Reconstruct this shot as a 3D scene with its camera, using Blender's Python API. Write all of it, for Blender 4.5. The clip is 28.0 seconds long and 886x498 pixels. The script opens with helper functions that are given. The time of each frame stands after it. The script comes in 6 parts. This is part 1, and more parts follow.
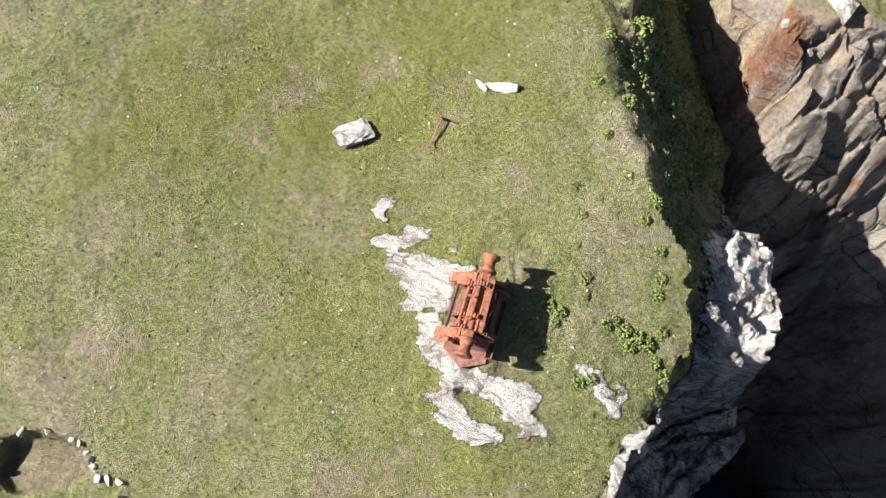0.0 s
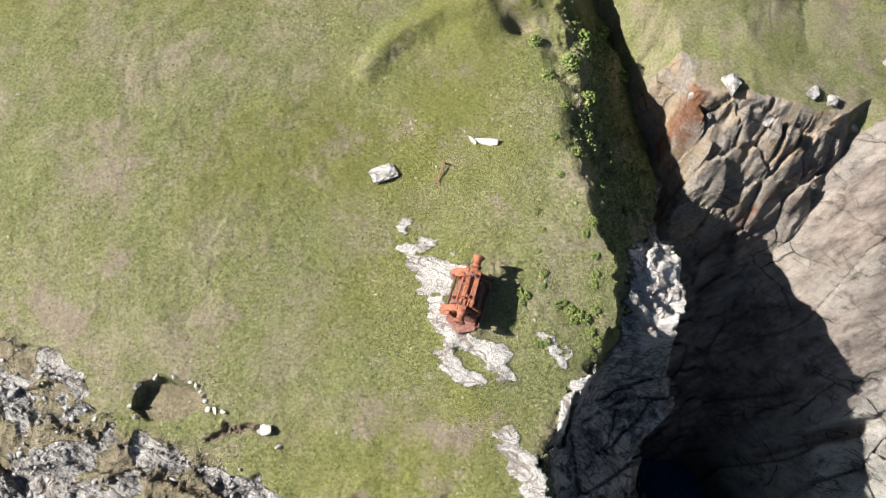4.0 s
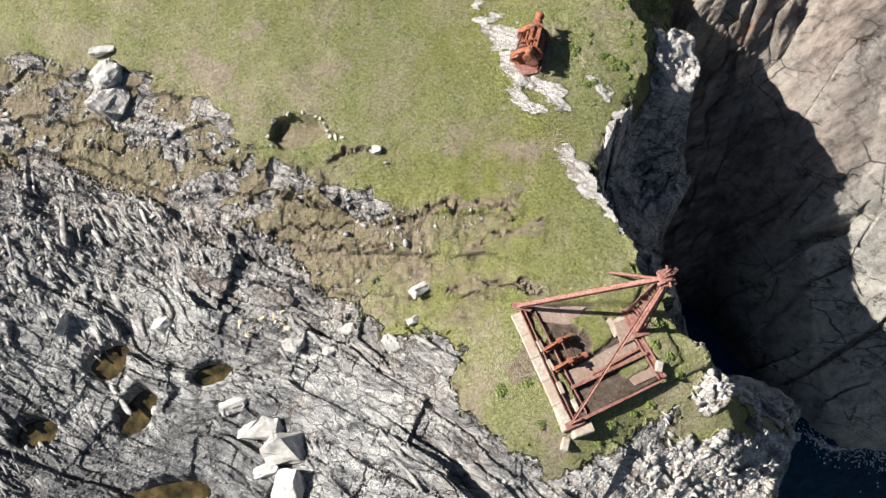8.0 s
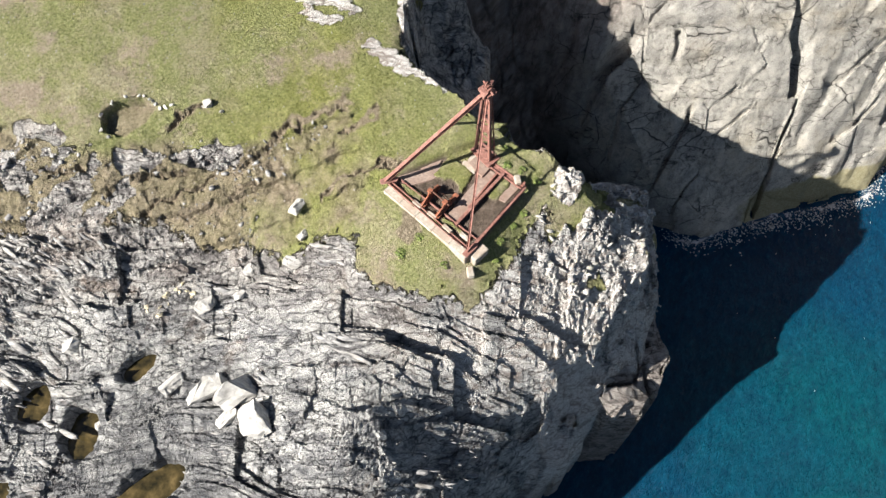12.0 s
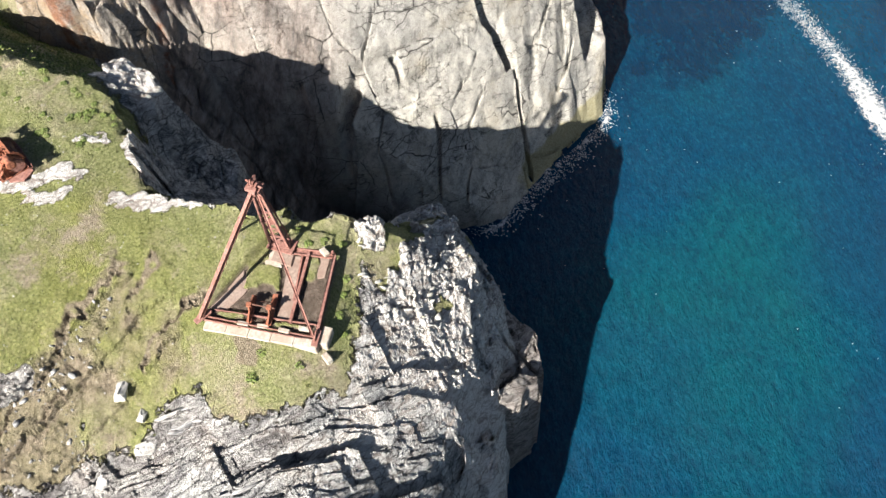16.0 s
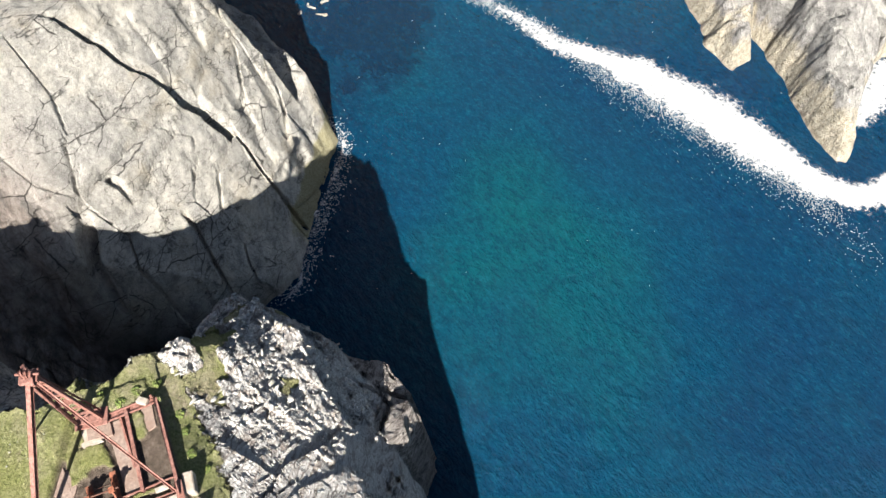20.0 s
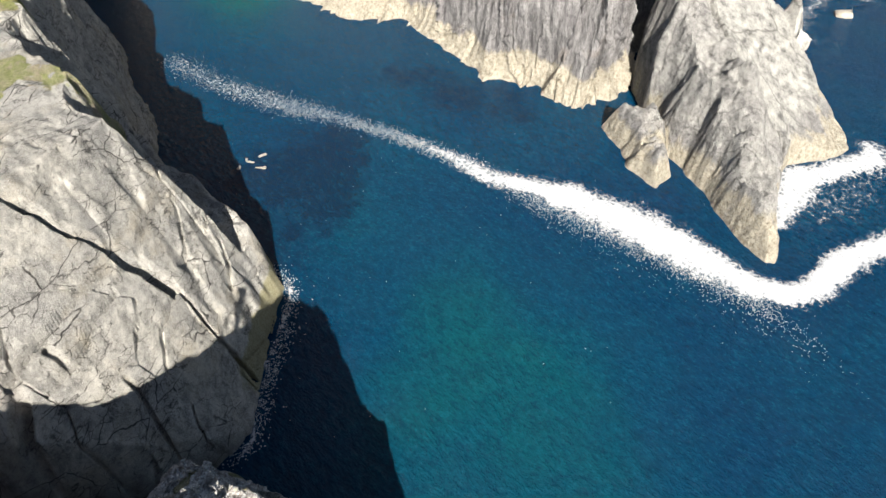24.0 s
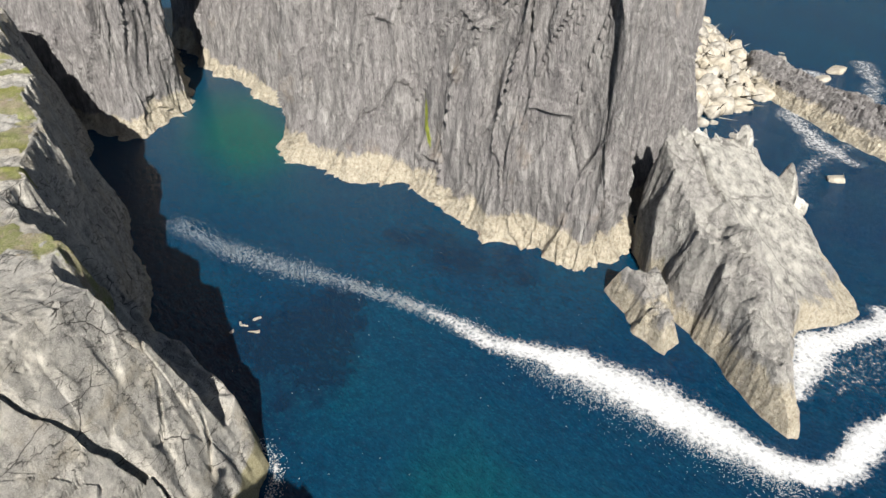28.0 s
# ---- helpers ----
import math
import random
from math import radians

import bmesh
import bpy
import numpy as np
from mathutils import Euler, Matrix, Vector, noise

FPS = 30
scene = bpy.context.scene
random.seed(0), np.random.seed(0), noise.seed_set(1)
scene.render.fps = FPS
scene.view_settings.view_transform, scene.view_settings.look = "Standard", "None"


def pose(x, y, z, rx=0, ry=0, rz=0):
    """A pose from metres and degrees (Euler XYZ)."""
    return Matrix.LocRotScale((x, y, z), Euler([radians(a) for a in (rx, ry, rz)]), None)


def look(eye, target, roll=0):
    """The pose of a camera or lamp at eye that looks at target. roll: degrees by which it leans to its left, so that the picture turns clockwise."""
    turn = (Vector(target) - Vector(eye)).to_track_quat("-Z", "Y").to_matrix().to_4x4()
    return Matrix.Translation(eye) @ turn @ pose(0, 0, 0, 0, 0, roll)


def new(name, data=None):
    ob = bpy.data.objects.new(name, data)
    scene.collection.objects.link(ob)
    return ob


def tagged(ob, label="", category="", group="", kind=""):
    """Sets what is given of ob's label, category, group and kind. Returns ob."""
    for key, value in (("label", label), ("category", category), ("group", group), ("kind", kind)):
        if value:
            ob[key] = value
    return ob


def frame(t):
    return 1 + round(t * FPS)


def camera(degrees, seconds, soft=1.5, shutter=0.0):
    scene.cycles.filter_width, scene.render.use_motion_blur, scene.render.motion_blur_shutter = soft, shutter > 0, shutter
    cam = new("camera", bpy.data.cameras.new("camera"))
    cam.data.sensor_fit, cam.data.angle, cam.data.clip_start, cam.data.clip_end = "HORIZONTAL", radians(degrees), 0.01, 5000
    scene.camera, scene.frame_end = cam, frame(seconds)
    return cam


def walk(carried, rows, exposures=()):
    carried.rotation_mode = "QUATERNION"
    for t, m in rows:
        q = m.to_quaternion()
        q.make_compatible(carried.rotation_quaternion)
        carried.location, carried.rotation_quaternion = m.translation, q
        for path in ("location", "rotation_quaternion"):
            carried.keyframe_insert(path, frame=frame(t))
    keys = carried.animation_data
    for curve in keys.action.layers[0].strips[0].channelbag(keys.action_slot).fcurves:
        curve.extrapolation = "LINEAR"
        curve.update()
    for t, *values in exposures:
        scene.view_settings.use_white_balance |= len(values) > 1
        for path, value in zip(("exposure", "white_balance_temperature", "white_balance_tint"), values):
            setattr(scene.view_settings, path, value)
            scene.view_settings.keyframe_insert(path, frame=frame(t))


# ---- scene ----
cam = camera(65.6, 28.0)
PATH = [
    (0, -1.13, 1.15, 15.86, 18.65, 0, -2.12),
    (0.5, -1.17, 0.78, 16.59, 18.96, 0, -2.30),
    (1, -1.21, 0.42, 17.38, 19.22, 0, -2.33),
    (1.5, -1.24, 0.05, 18.18, 19.44, 0, -2.29),
    (2, -1.26, -0.35, 19.03, 19.67, 0, -2.22),
    (2.5, -1.29, -0.80, 19.94, 19.97, 0, -2.18),
    (3, -1.30, -1.30, 20.91, 20.31, 0, -2.16),
    (3.5, -1.32, -1.86, 21.92, 20.75, 0, -2.06),
    (5.5, -1.50, -4.33, 24.11, 23.30, 0, -1.95),
    (6, -2.09, -6.01, 24.12, 23.62, 0, -2.03),
    (6.5, -2.87, -8.14, 24.14, 23.70, 0, -2.17),
    (7, -3.74, -10.65, 24.21, 23.61, 0, -2.32),
    (7.5, -4.54, -13.15, 24.33, 23.48, 0, -2.46),
    (8, -5.22, -15.35, 24.49, 23.42, 0, -2.96),
    (8.5, -5.74, -17.20, 24.61, 23.45, 0, -4.31),
    (9, -6.14, -18.71, 24.68, 23.50, 0, -6.48),
    (9.5, -6.45, -19.92, 24.77, 23.49, 0, -9.20),
    (10, -6.68, -20.85, 24.87, 23.42, 0, -12.32),
    (10.5, -6.82, -21.42, 24.94, 23.50, 0, -15.91),
    (11, -6.87, -21.64, 24.94, 23.79, 0, -19.89),
    (11.5, -6.88, -21.67, 24.93, 24.11, 0, -24.03),
    (12, -6.87, -21.65, 24.90, 24.61, 0, -28.24),
    (12.5, -6.85, -21.62, 24.87, 25.58, 0, -32.45),
    (14.5, -6.87, -21.45, 24.80, 29.19, 0, -48.10),
    (15, -6.89, -21.43, 24.79, 29.32, 0, -52.02),
    (15.5, -6.90, -21.39, 24.76, 29.43, 0, -56.13),
    (16, -6.90, -21.34, 24.73, 29.54, 0, -60.48),
    (16.5, -6.91, -21.29, 24.70, 29.69, 0, -65.21),
    (17, -6.91, -21.22, 24.67, 29.86, 0, -70.09),
    (17.5, -6.91, -21.15, 24.63, 29.99, 0, -74.87),
    (18, -6.90, -21.07, 24.59, 30.15, 0, -79.25),
    (18.5, -6.87, -20.99, 24.55, 30.55, 0, -83.10),
    (19, -6.85, -20.93, 24.50, 31.14, 0, -86.64),
    (19.5, -6.83, -20.88, 24.48, 31.78, 0, -89.94),
    (20, -6.81, -20.85, 24.47, 32.62, 0, -93.13),
    (20.5, -6.80, -20.82, 24.47, 33.74, 0, -96.17),
    (21, -6.79, -20.81, 24.47, 34.93, 0, -98.59),
    (21.5, -6.80, -20.79, 24.48, 36.07, 0, -99.69),
    (23.5, -6.66, -20.66, 24.49, 42.13, 0, -100.06),
    (24, -6.64, -20.65, 24.48, 43.69, 0, -100.10),
    (24.5, -6.61, -20.65, 24.46, 45.25, 0, -100.14),
    (25, -6.56, -20.66, 24.42, 46.77, 0, -100.16),
    (25.5, -6.41, -20.68, 24.39, 48.31, 0, -100.18),
    (26, -6.11, -20.74, 24.36, 49.88, 0, -100.19),
    (26.5, -5.67, -20.86, 24.32, 51.46, 0, -100.17),
    (27, -5.10, -21.05, 24.28, 53.01, 0, -100.09),
    (27.5, -4.42, -21.29, 24.25, 54.53, 0, -99.97),
    (28, -3.71, -21.55, 24.20, 56.06, 0, -99.81),
]
walk(cam, [(t, pose(*p)) for t, *p in PATH], [(0, 1.52), (3, 1.45), (6, 1.4), (9, 1.34), (12.5, 1.52), (17, 1.72), (21, 1.68), (28, 1.06)])

# ---- sky and sun ----
SEA = -26.0
SUN_AZ = (0.995, -0.09)          # the way the shadows fall, on the plan
SUN_EL = radians(36.8)
world = bpy.data.worlds.new("sky")
scene.world = world
world.use_nodes = True
sky = world.node_tree.nodes.new("ShaderNodeTexSky")
sky.sky_type = "NISHITA"
sky.sun_disc = False
sky.sun_elevation = SUN_EL
sky.sun_rotation = math.atan2(-SUN_AZ[0], -SUN_AZ[1])
background = world.node_tree.nodes["Background"]
world.node_tree.links.new(sky.outputs[0], background.inputs[0])
background.inputs[1].default_value = 0.029
lamp = bpy.data.lights.new("sun", "SUN")
lamp.energy, lamp.angle, lamp.color = 5.0, radians(0.5), (1.0, 0.95, 0.87)
sun = new("sun", lamp)
sun.matrix_world = look((0, 0, 60), (SUN_AZ[0] * math.cos(SUN_EL), SUN_AZ[1] * math.cos(SUN_EL), 60 - math.sin(SUN_EL)))


# ---- noise on arrays ----
def lattice(ix, iy, seed):
    """A random number 0..1 for each lattice point."""
    h = (ix.astype(np.int64) * 374761393 + iy.astype(np.int64) * 668265263 + seed * 1442695041) & 0x7FFFFFFF
    h = ((h ^ (h >> 13)) * 1274126177) & 0x7FFFFFFF
    h = ((h ^ (h >> 16)) * 2246822519) & 0x7FFFFFFF
    return ((h ^ (h >> 15)) & 0xFFFFF) / 0xFFFFF


def smooth_noise(x, y, seed=0):
    ix, iy = np.floor(x), np.floor(y)
    fx, fy = x - ix, y - iy
    fx, fy = fx * fx * (3 - 2 * fx), fy * fy * (3 - 2 * fy)
    a, b = lattice(ix, iy, seed), lattice(ix + 1, iy, seed)
    c, d = lattice(ix, iy + 1, seed), lattice(ix + 1, iy + 1, seed)
    return (a + (b - a) * fx) * (1 - fy) + (c + (d - c) * fx) * fy - 0.5


def fbm(x, y, seed=0, octaves=4):
    total, gain = 0.0, 1.0
    for n in range(octaves):
        total = total + gain * smooth_noise(x * 2**n + 17.3 * n, y * 2**n - 9.1 * n, seed + n)
        gain *= 0.5
    return total


def shards(x, y, seed=0, tilt=1.0):
    """Angular blocks: each cell has its own height and tilt. Gives the height and how near the joint between two cells is (0 on it)."""
    ix, iy = np.floor(x), np.floor(y)
    best, second = np.full(x.shape, 9.0), np.full(x.shape, 9.0)
    level = np.zeros(x.shape)
    for dx in (-1, 0, 1):
        for dy in (-1, 0, 1):
            cx, cy = ix + dx, iy + dy
            px, py = cx + lattice(cx, cy, seed), cy + lattice(cx, cy, seed + 5)
            ox, oy = x - px, y - py
            d = np.maximum(abs(ox), abs(oy)) * 0.6 + 0.4 * np.hypot(ox, oy)
            h = lattice(cx, cy, seed + 9) - 0.5 + tilt * (ox * (lattice(cx, cy, seed + 11) - 0.5) + oy * (lattice(cx, cy, seed + 13) - 0.35))
            near = d < best
            second = np.where(near, best, np.minimum(second, d))
            level, best = np.where(near, h, level), np.where(near, d, best)
    return level, second - best


def faceted(x, y, seed=0):
    """A surface of flat triangles with sharp creases between them."""
    x, y = x * 0.9 + y * 0.35 + 0.5 * smooth_noise(x * 0.7, y * 0.7, seed + 3), y * 0.95 - x * 0.3 + 0.5 * smooth_noise(x * 0.7, y * 0.7, seed + 4)
    ix, iy = np.floor(x), np.floor(y)
    fx, fy = x - ix, y - iy
    a, b, c, d = (lattice(ix + i, iy + j, seed) for i, j in ((0, 0), (1, 0), (0, 1), (1, 1)))
    return np.where(fx > fy, a + (b - a) * fx + (d - b) * fy, a + (c - a) * fy + (d - c) * fx) - 0.5


def turned(x, y, degrees):
    c, s = math.cos(radians(degrees)), math.sin(radians(degrees))
    return c * x + s * y, -s * x + c * y


def rocky(x, y, strike, size=1.0, seed=0, coarse=1.0):
    """Relief of slaty rock whose blades run along strike."""
    u, v = turned(x, y, strike)
    w = fbm(u * 0.25, v * 0.25, seed, 3)
    u, v = (u + 0.8 * w) / size, (v + 1.2 * w) / size
    a, ja = shards(u * 0.28, v * 0.7, seed + 1)
    b, jb = shards(u * 0.75, v * 2.0, seed + 2)
    c, jc = shards(u * 1.9, v * 5.5, seed + 3)
    return size * (coarse * 0.75 * a + 0.42 * b + 0.15 * c - 0.14 * np.exp(-((jb / 0.06) ** 2)) - 0.05 * np.exp(-((jc / 0.08) ** 2))) + 0.5 * coarse * w


def slates(x, y, strike, size=1.0, seed=0):
    """Relief of tilted slate: long blades that rise gently and break off sharply, at three sizes."""
    u, v = turned(x, y, strike)
    bend = fbm(u * 0.10, v * 0.10, seed, 3) * 7.0
    total = 0.0
    for n, (across, along, high) in enumerate(((0.42, 0.16, 0.85), (1.3, 0.4, 0.34), (3.6, 1.0, 0.16), (8.5, 2.4, 0.06))):
        s = v * across / size + bend * across * 0.5 + 0.5 * fbm(u * along, v * across * 0.5, seed + 7 + n, 2)
        band = np.floor(s)
        piece = np.floor(u * along / size + 7 * lattice(band, band, seed + n))
        level = lattice(band, piece, seed + 3 + n)
        total = total + high * size * (level - 0.5 + 0.75 * (s - band - 0.5) * (0.4 + level))
    return total + 0.25 * bend * size * 0.4


def creased(x, y, seed=0, octaves=4):
    """Noise with sharp valleys: 0 in them."""
    total, gain = 0.0, 1.0
    for n in range(octaves):
        total = total + gain * np.abs(smooth_noise(x * 2**n + 5.7 * n, y * 2**n - 3.3 * n, seed + n)) * 2
        gain *= 0.55
    return total


def flutes(s, h, seed=0):
    """Upright ribs of a cliff: s along it, h up. Slanting ribs of many widths, split by sharp clefts."""
    lean = s + 0.16 * h + 3.0 * fbm(s * 0.04, h * 0.05, seed, 3)
    total = 3.2 * creased(lean * 0.06, h * 0.022, seed + 3, 3) + 1.5 * creased(lean * 0.22, h * 0.05, seed + 6, 3) + 0.5 * creased(lean * 0.8, h * 0.13, seed + 9, 3)
    facet = shards(lean * 0.16, h * 0.05, seed + 12, 1.4)
    small = shards(lean * 0.5, h * 0.12, seed + 13, 1.4)
    return -(total - 2.2) * 0.45 + 1.9 * faceted(lean * 0.13, h * 0.06, seed + 15) + 0.8 * faceted(lean * 0.4, h * 0.16, seed + 16) + 0.9 * facet[0] + 0.4 * small[0] + 0.7 * np.exp(-((facet[1] / 0.035) ** 2)) * (lattice(np.floor(lean * 0.05), np.floor(h * 0.06), seed) > 0.45)


def inside_distance(x, y, poly):
    """Distance to the outline, positive inside."""
    d, inside = np.full(x.shape, 1e9), np.zeros(x.shape, bool)
    for (ax, ay), (bx, by) in zip(poly, poly[1:] + poly[:1]):
        ex, ey = bx - ax, by - ay
        s = np.clip(((x - ax) * ex + (y - ay) * ey) / (ex * ex + ey * ey), 0, 1)
        d = np.minimum(d, np.hypot(x - ax - s * ex, y - ay - s * ey))
        if ay != by:
            inside ^= ((ay > y) != (by > y)) & (x < (bx - ax) * (y - ay) / (by - ay) + ax)
    return np.where(inside, d, -d)


def line_distance(x, y, line):
    d = np.full(x.shape, 1e9)
    for (ax, ay), (bx, by) in zip(line, line[1:]):
        ex, ey = bx - ax, by - ay
        s = np.clip(((x - ax) * ex + (y - ay) * ey) / (ex * ex + ey * ey), 0, 1)
        d = np.minimum(d, np.hypot(x - ax - s * ex, y - ay - s * ey))
    return d


def ramp(v, lo, hi):
    s = np.clip((v - lo) / (hi - lo), 0, 1)
    return s * s * (3 - 2 * s)


def sheet(name, x, y, z, material, keep=None, smooth=False, **attributes):
    """One mesh from a grid of places; cells for which keep is false are left out."""
    rows, cols = x.shape
    index = np.arange(rows * cols).reshape(rows, cols)
    quads = np.stack([index[:-1, :-1], index[:-1, 1:], index[1:, 1:], index[1:, :-1]], -1).reshape(-1, 4)
    if keep is not None:
        quads = quads[keep.ravel()[quads].any(1)]
    used, quads = np.unique(quads, return_inverse=True)
    quads = quads.reshape(-1, 4)
    mesh = bpy.data.meshes.new(name)
    mesh.vertices.add(len(used))
    mesh.vertices.foreach_set("co", np.stack([x.ravel()[used], y.ravel()[used], z.ravel()[used]], -1).astype(np.float32).ravel())
    mesh.loops.add(quads.size)
    mesh.loops.foreach_set("vertex_index", quads.astype(np.int32).ravel())
    mesh.polygons.add(len(quads))
    mesh.polygons.foreach_set("loop_start", np.arange(0, quads.size, 4, dtype=np.int32))
    mesh.update(calc_edges=True)
    mesh.polygons.foreach_set("use_smooth", np.full(len(quads), smooth))
    for key, values in attributes.items():
        layer = mesh.attributes.new(key, "FLOAT", "POINT")
        layer.data.foreach_set("value", values.ravel()[used].astype(np.float32))
    mesh.materials.append(material)
    return new(name, mesh)


def grid(x0, x1, y0, y1, step):
    return np.meshgrid(np.arange(x0, x1 + step / 2, step), np.arange(y0, y1 + step / 2, step))


# ---- materials ----
class Paint:
    """A node material in the making."""

    def __init__(self, name, roughness=0.8, metallic=0.0):
        self.material = bpy.data.materials.new(name)
        self.material.use_nodes = True
        self.tree = self.material.node_tree
        self.shader = self.tree.nodes["Principled BSDF"]
        self.shader.inputs["Roughness"].default_value = roughness
        self.shader.inputs["Metallic"].default_value = metallic
        self.place = self.node("ShaderNodeTexCoord").outputs["Object"]

    def node(self, kind, **settings):
        made = self.tree.nodes.new(kind)
        for key, value in settings.items():
            setattr(made, key, value)
        return made

    def link(self, a, b):
        self.tree.links.new(a, b)

    def stretched(self, scale, turn=(0, 0, 0)):
        """Coordinates squeezed by scale along axes turned by turn."""
        m = self.node("ShaderNodeMapping", vector_type="TEXTURE")
        m.inputs["Scale"].default_value = [1 / s for s in scale]
        m.inputs["Rotation"].default_value = [radians(a) for a in turn]
        self.link(self.place, m.inputs["Vector"])
        return m.outputs[0]

    def noise(self, scale, detail=4.0, rough=0.55, vector=None, distortion=0.0):
        n = self.node("ShaderNodeTexNoise")
        n.inputs["Scale"].default_value, n.inputs["Detail"].default_value = scale, detail
        n.inputs["Roughness"].default_value, n.inputs["Distortion"].default_value = rough, distortion
        self.link(vector or self.place, n.inputs["Vector"])
        return n.outputs["Fac"]

    def warped(self, vector, scale, amount):
        """Coordinates shaken by noise."""
        n = self.node("ShaderNodeTexNoise")
        n.inputs["Scale"].default_value, n.inputs["Detail"].default_value = scale, 5
        self.link(self.place, n.inputs["Vector"])
        mul = self.node("ShaderNodeVectorMath", operation="MULTIPLY_ADD")
        self.link(n.outputs["Color"], mul.inputs[0])
        mul.inputs[1].default_value = (amount, amount, amount)
        self.link(vector, mul.inputs[2])
        return mul.outputs[0]

    def cells(self, scale, vector=None, feature="DISTANCE_TO_EDGE", output="Distance"):
        n = self.node("ShaderNodeTexVoronoi", feature=feature)
        n.inputs["Scale"].default_value = scale
        self.link(vector or self.place, n.inputs["Vector"])
        return n.outputs[output]

    def ramp(self, value, *stops):
        r = self.node("ShaderNodeValToRGB")
        e = r.color_ramp.elements
        while len(e) < len(stops):
            e.new(0.5)
        for spot, (at, colour) in zip(e, stops):
            spot.position = at
            spot.color = (*colour, 1) if not isinstance(colour, (int, float)) else (colour, colour, colour, 1)
        self.link(value, r.inputs[0])
        return r.outputs[0]

    def attribute(self, name):
        return self.node("ShaderNodeAttribute", attribute_name=name).outputs["Fac"]

    def mix(self, fac, a, b, blend="MIX"):
        m = self.node("ShaderNodeMix", data_type="RGBA", blend_type=blend)
        for value, socket in ((fac, m.inputs[0]), (a, m.inputs[6]), (b, m.inputs[7])):
            if isinstance(value, (int, float)):
                socket.default_value = value
            elif isinstance(value, tuple):
                socket.default_value = (*value, 1)
            else:
                self.link(value, socket)
        return m.outputs[2]

    def math(self, op, a, b=0.0, c=0.0):
        m = self.node("ShaderNodeMath", operation=op)
        for value, socket in zip((a, b, c), m.inputs):
            if isinstance(value, (int, float)):
                socket.default_value = value
            else:
                self.link(value, socket)
        return m.outputs[0]

    def colour(self, value):
        if isinstance(value, tuple):
            self.shader.inputs["Base Color"].default_value = (*value, 1)
        else:
            self.link(value, self.shader.inputs["Base Color"])

    def rough(self, value):
        self.link(value, self.shader.inputs["Roughness"])

    def bump(self, *layers):
        """Layers of (height, metres)."""
        normal = None
        for height, far in layers:
            b = self.node("ShaderNodeBump")
            b.inputs["Strength"].default_value, b.inputs["Distance"].default_value = 1.0, far
            self.link(height, b.inputs["Height"])
            if normal:
                self.link(normal, b.inputs["Normal"])
            normal = b.outputs[0]
        self.link(normal, self.shader.inputs["Normal"])
        return self


def rock_colours(p, strike=-26, tone=1.0, warm=0.0):
    """Slaty grey rock: pale weathered faces, dark bands, rusty and ochre stains."""
    along = p.warped(p.stretched((0.3, 1.5, 1.0), (0, 0, strike)), 0.3, 2.5)
    grain = p.noise(1.7, 12, 0.74, along, 0.4)
    fine = p.noise(9, 8, 0.8, along)
    base = p.ramp(grain, (0.34, (0.03 * tone, 0.031 * tone, 0.036 * tone)), (0.43, (0.13 * tone, 0.132 * tone, 0.142 * tone)), (0.52, (0.32 * tone, 0.32 * tone, 0.32 * tone)), (0.62, (0.62 * tone, 0.615 * tone, 0.6 * tone)))
    weather = p.ramp(p.noise(0.45, 10, 0.72), (0.47, 0.0), (0.6, 0.8))
    pale = p.mix(weather, base, p.ramp(fine, (0.32, (0.2 * tone, 0.195 * tone, 0.19 * tone)), (0.46, (0.47 * tone, 0.465 * tone, 0.45 * tone)), (0.64, (0.7 * tone, 0.69 * tone, 0.67 * tone))))
    speck = p.mix(p.ramp(fine, (0.37, 0.75), (0.48, 0.0)), pale, (0.045, 0.045, 0.05))
    joint = p.ramp(p.cells(1.1, p.warped(along, 1.2, 0.7)), (0.01, 0.85), (0.05, 0.0))
    speck = p.mix(joint, speck, (0.03, 0.03, 0.034))
    crisp = p.noise(15, 7, 0.82, along)
    speck = p.mix(p.ramp(crisp, (0.35, 0.85), (0.45, 0.0)), speck, (0.035, 0.034, 0.042))
    speck = p.mix(p.ramp(crisp, (0.56, 0.0), (0.66, 0.7)), speck, (0.7 * tone, 0.69 * tone, 0.68 * tone))
    rust = p.ramp(p.noise(0.5, 6, 0.7, distortion=0.6), (0.56 - 0.1 * warm, 0.0), (0.72 - 0.1 * warm, 0.35 + 0.3 * warm))
    return p.mix(rust, speck, (0.36, 0.24, 0.16)), p.math("SUBTRACT", grain, p.math("MULTIPLY", joint, 0.15)), fine


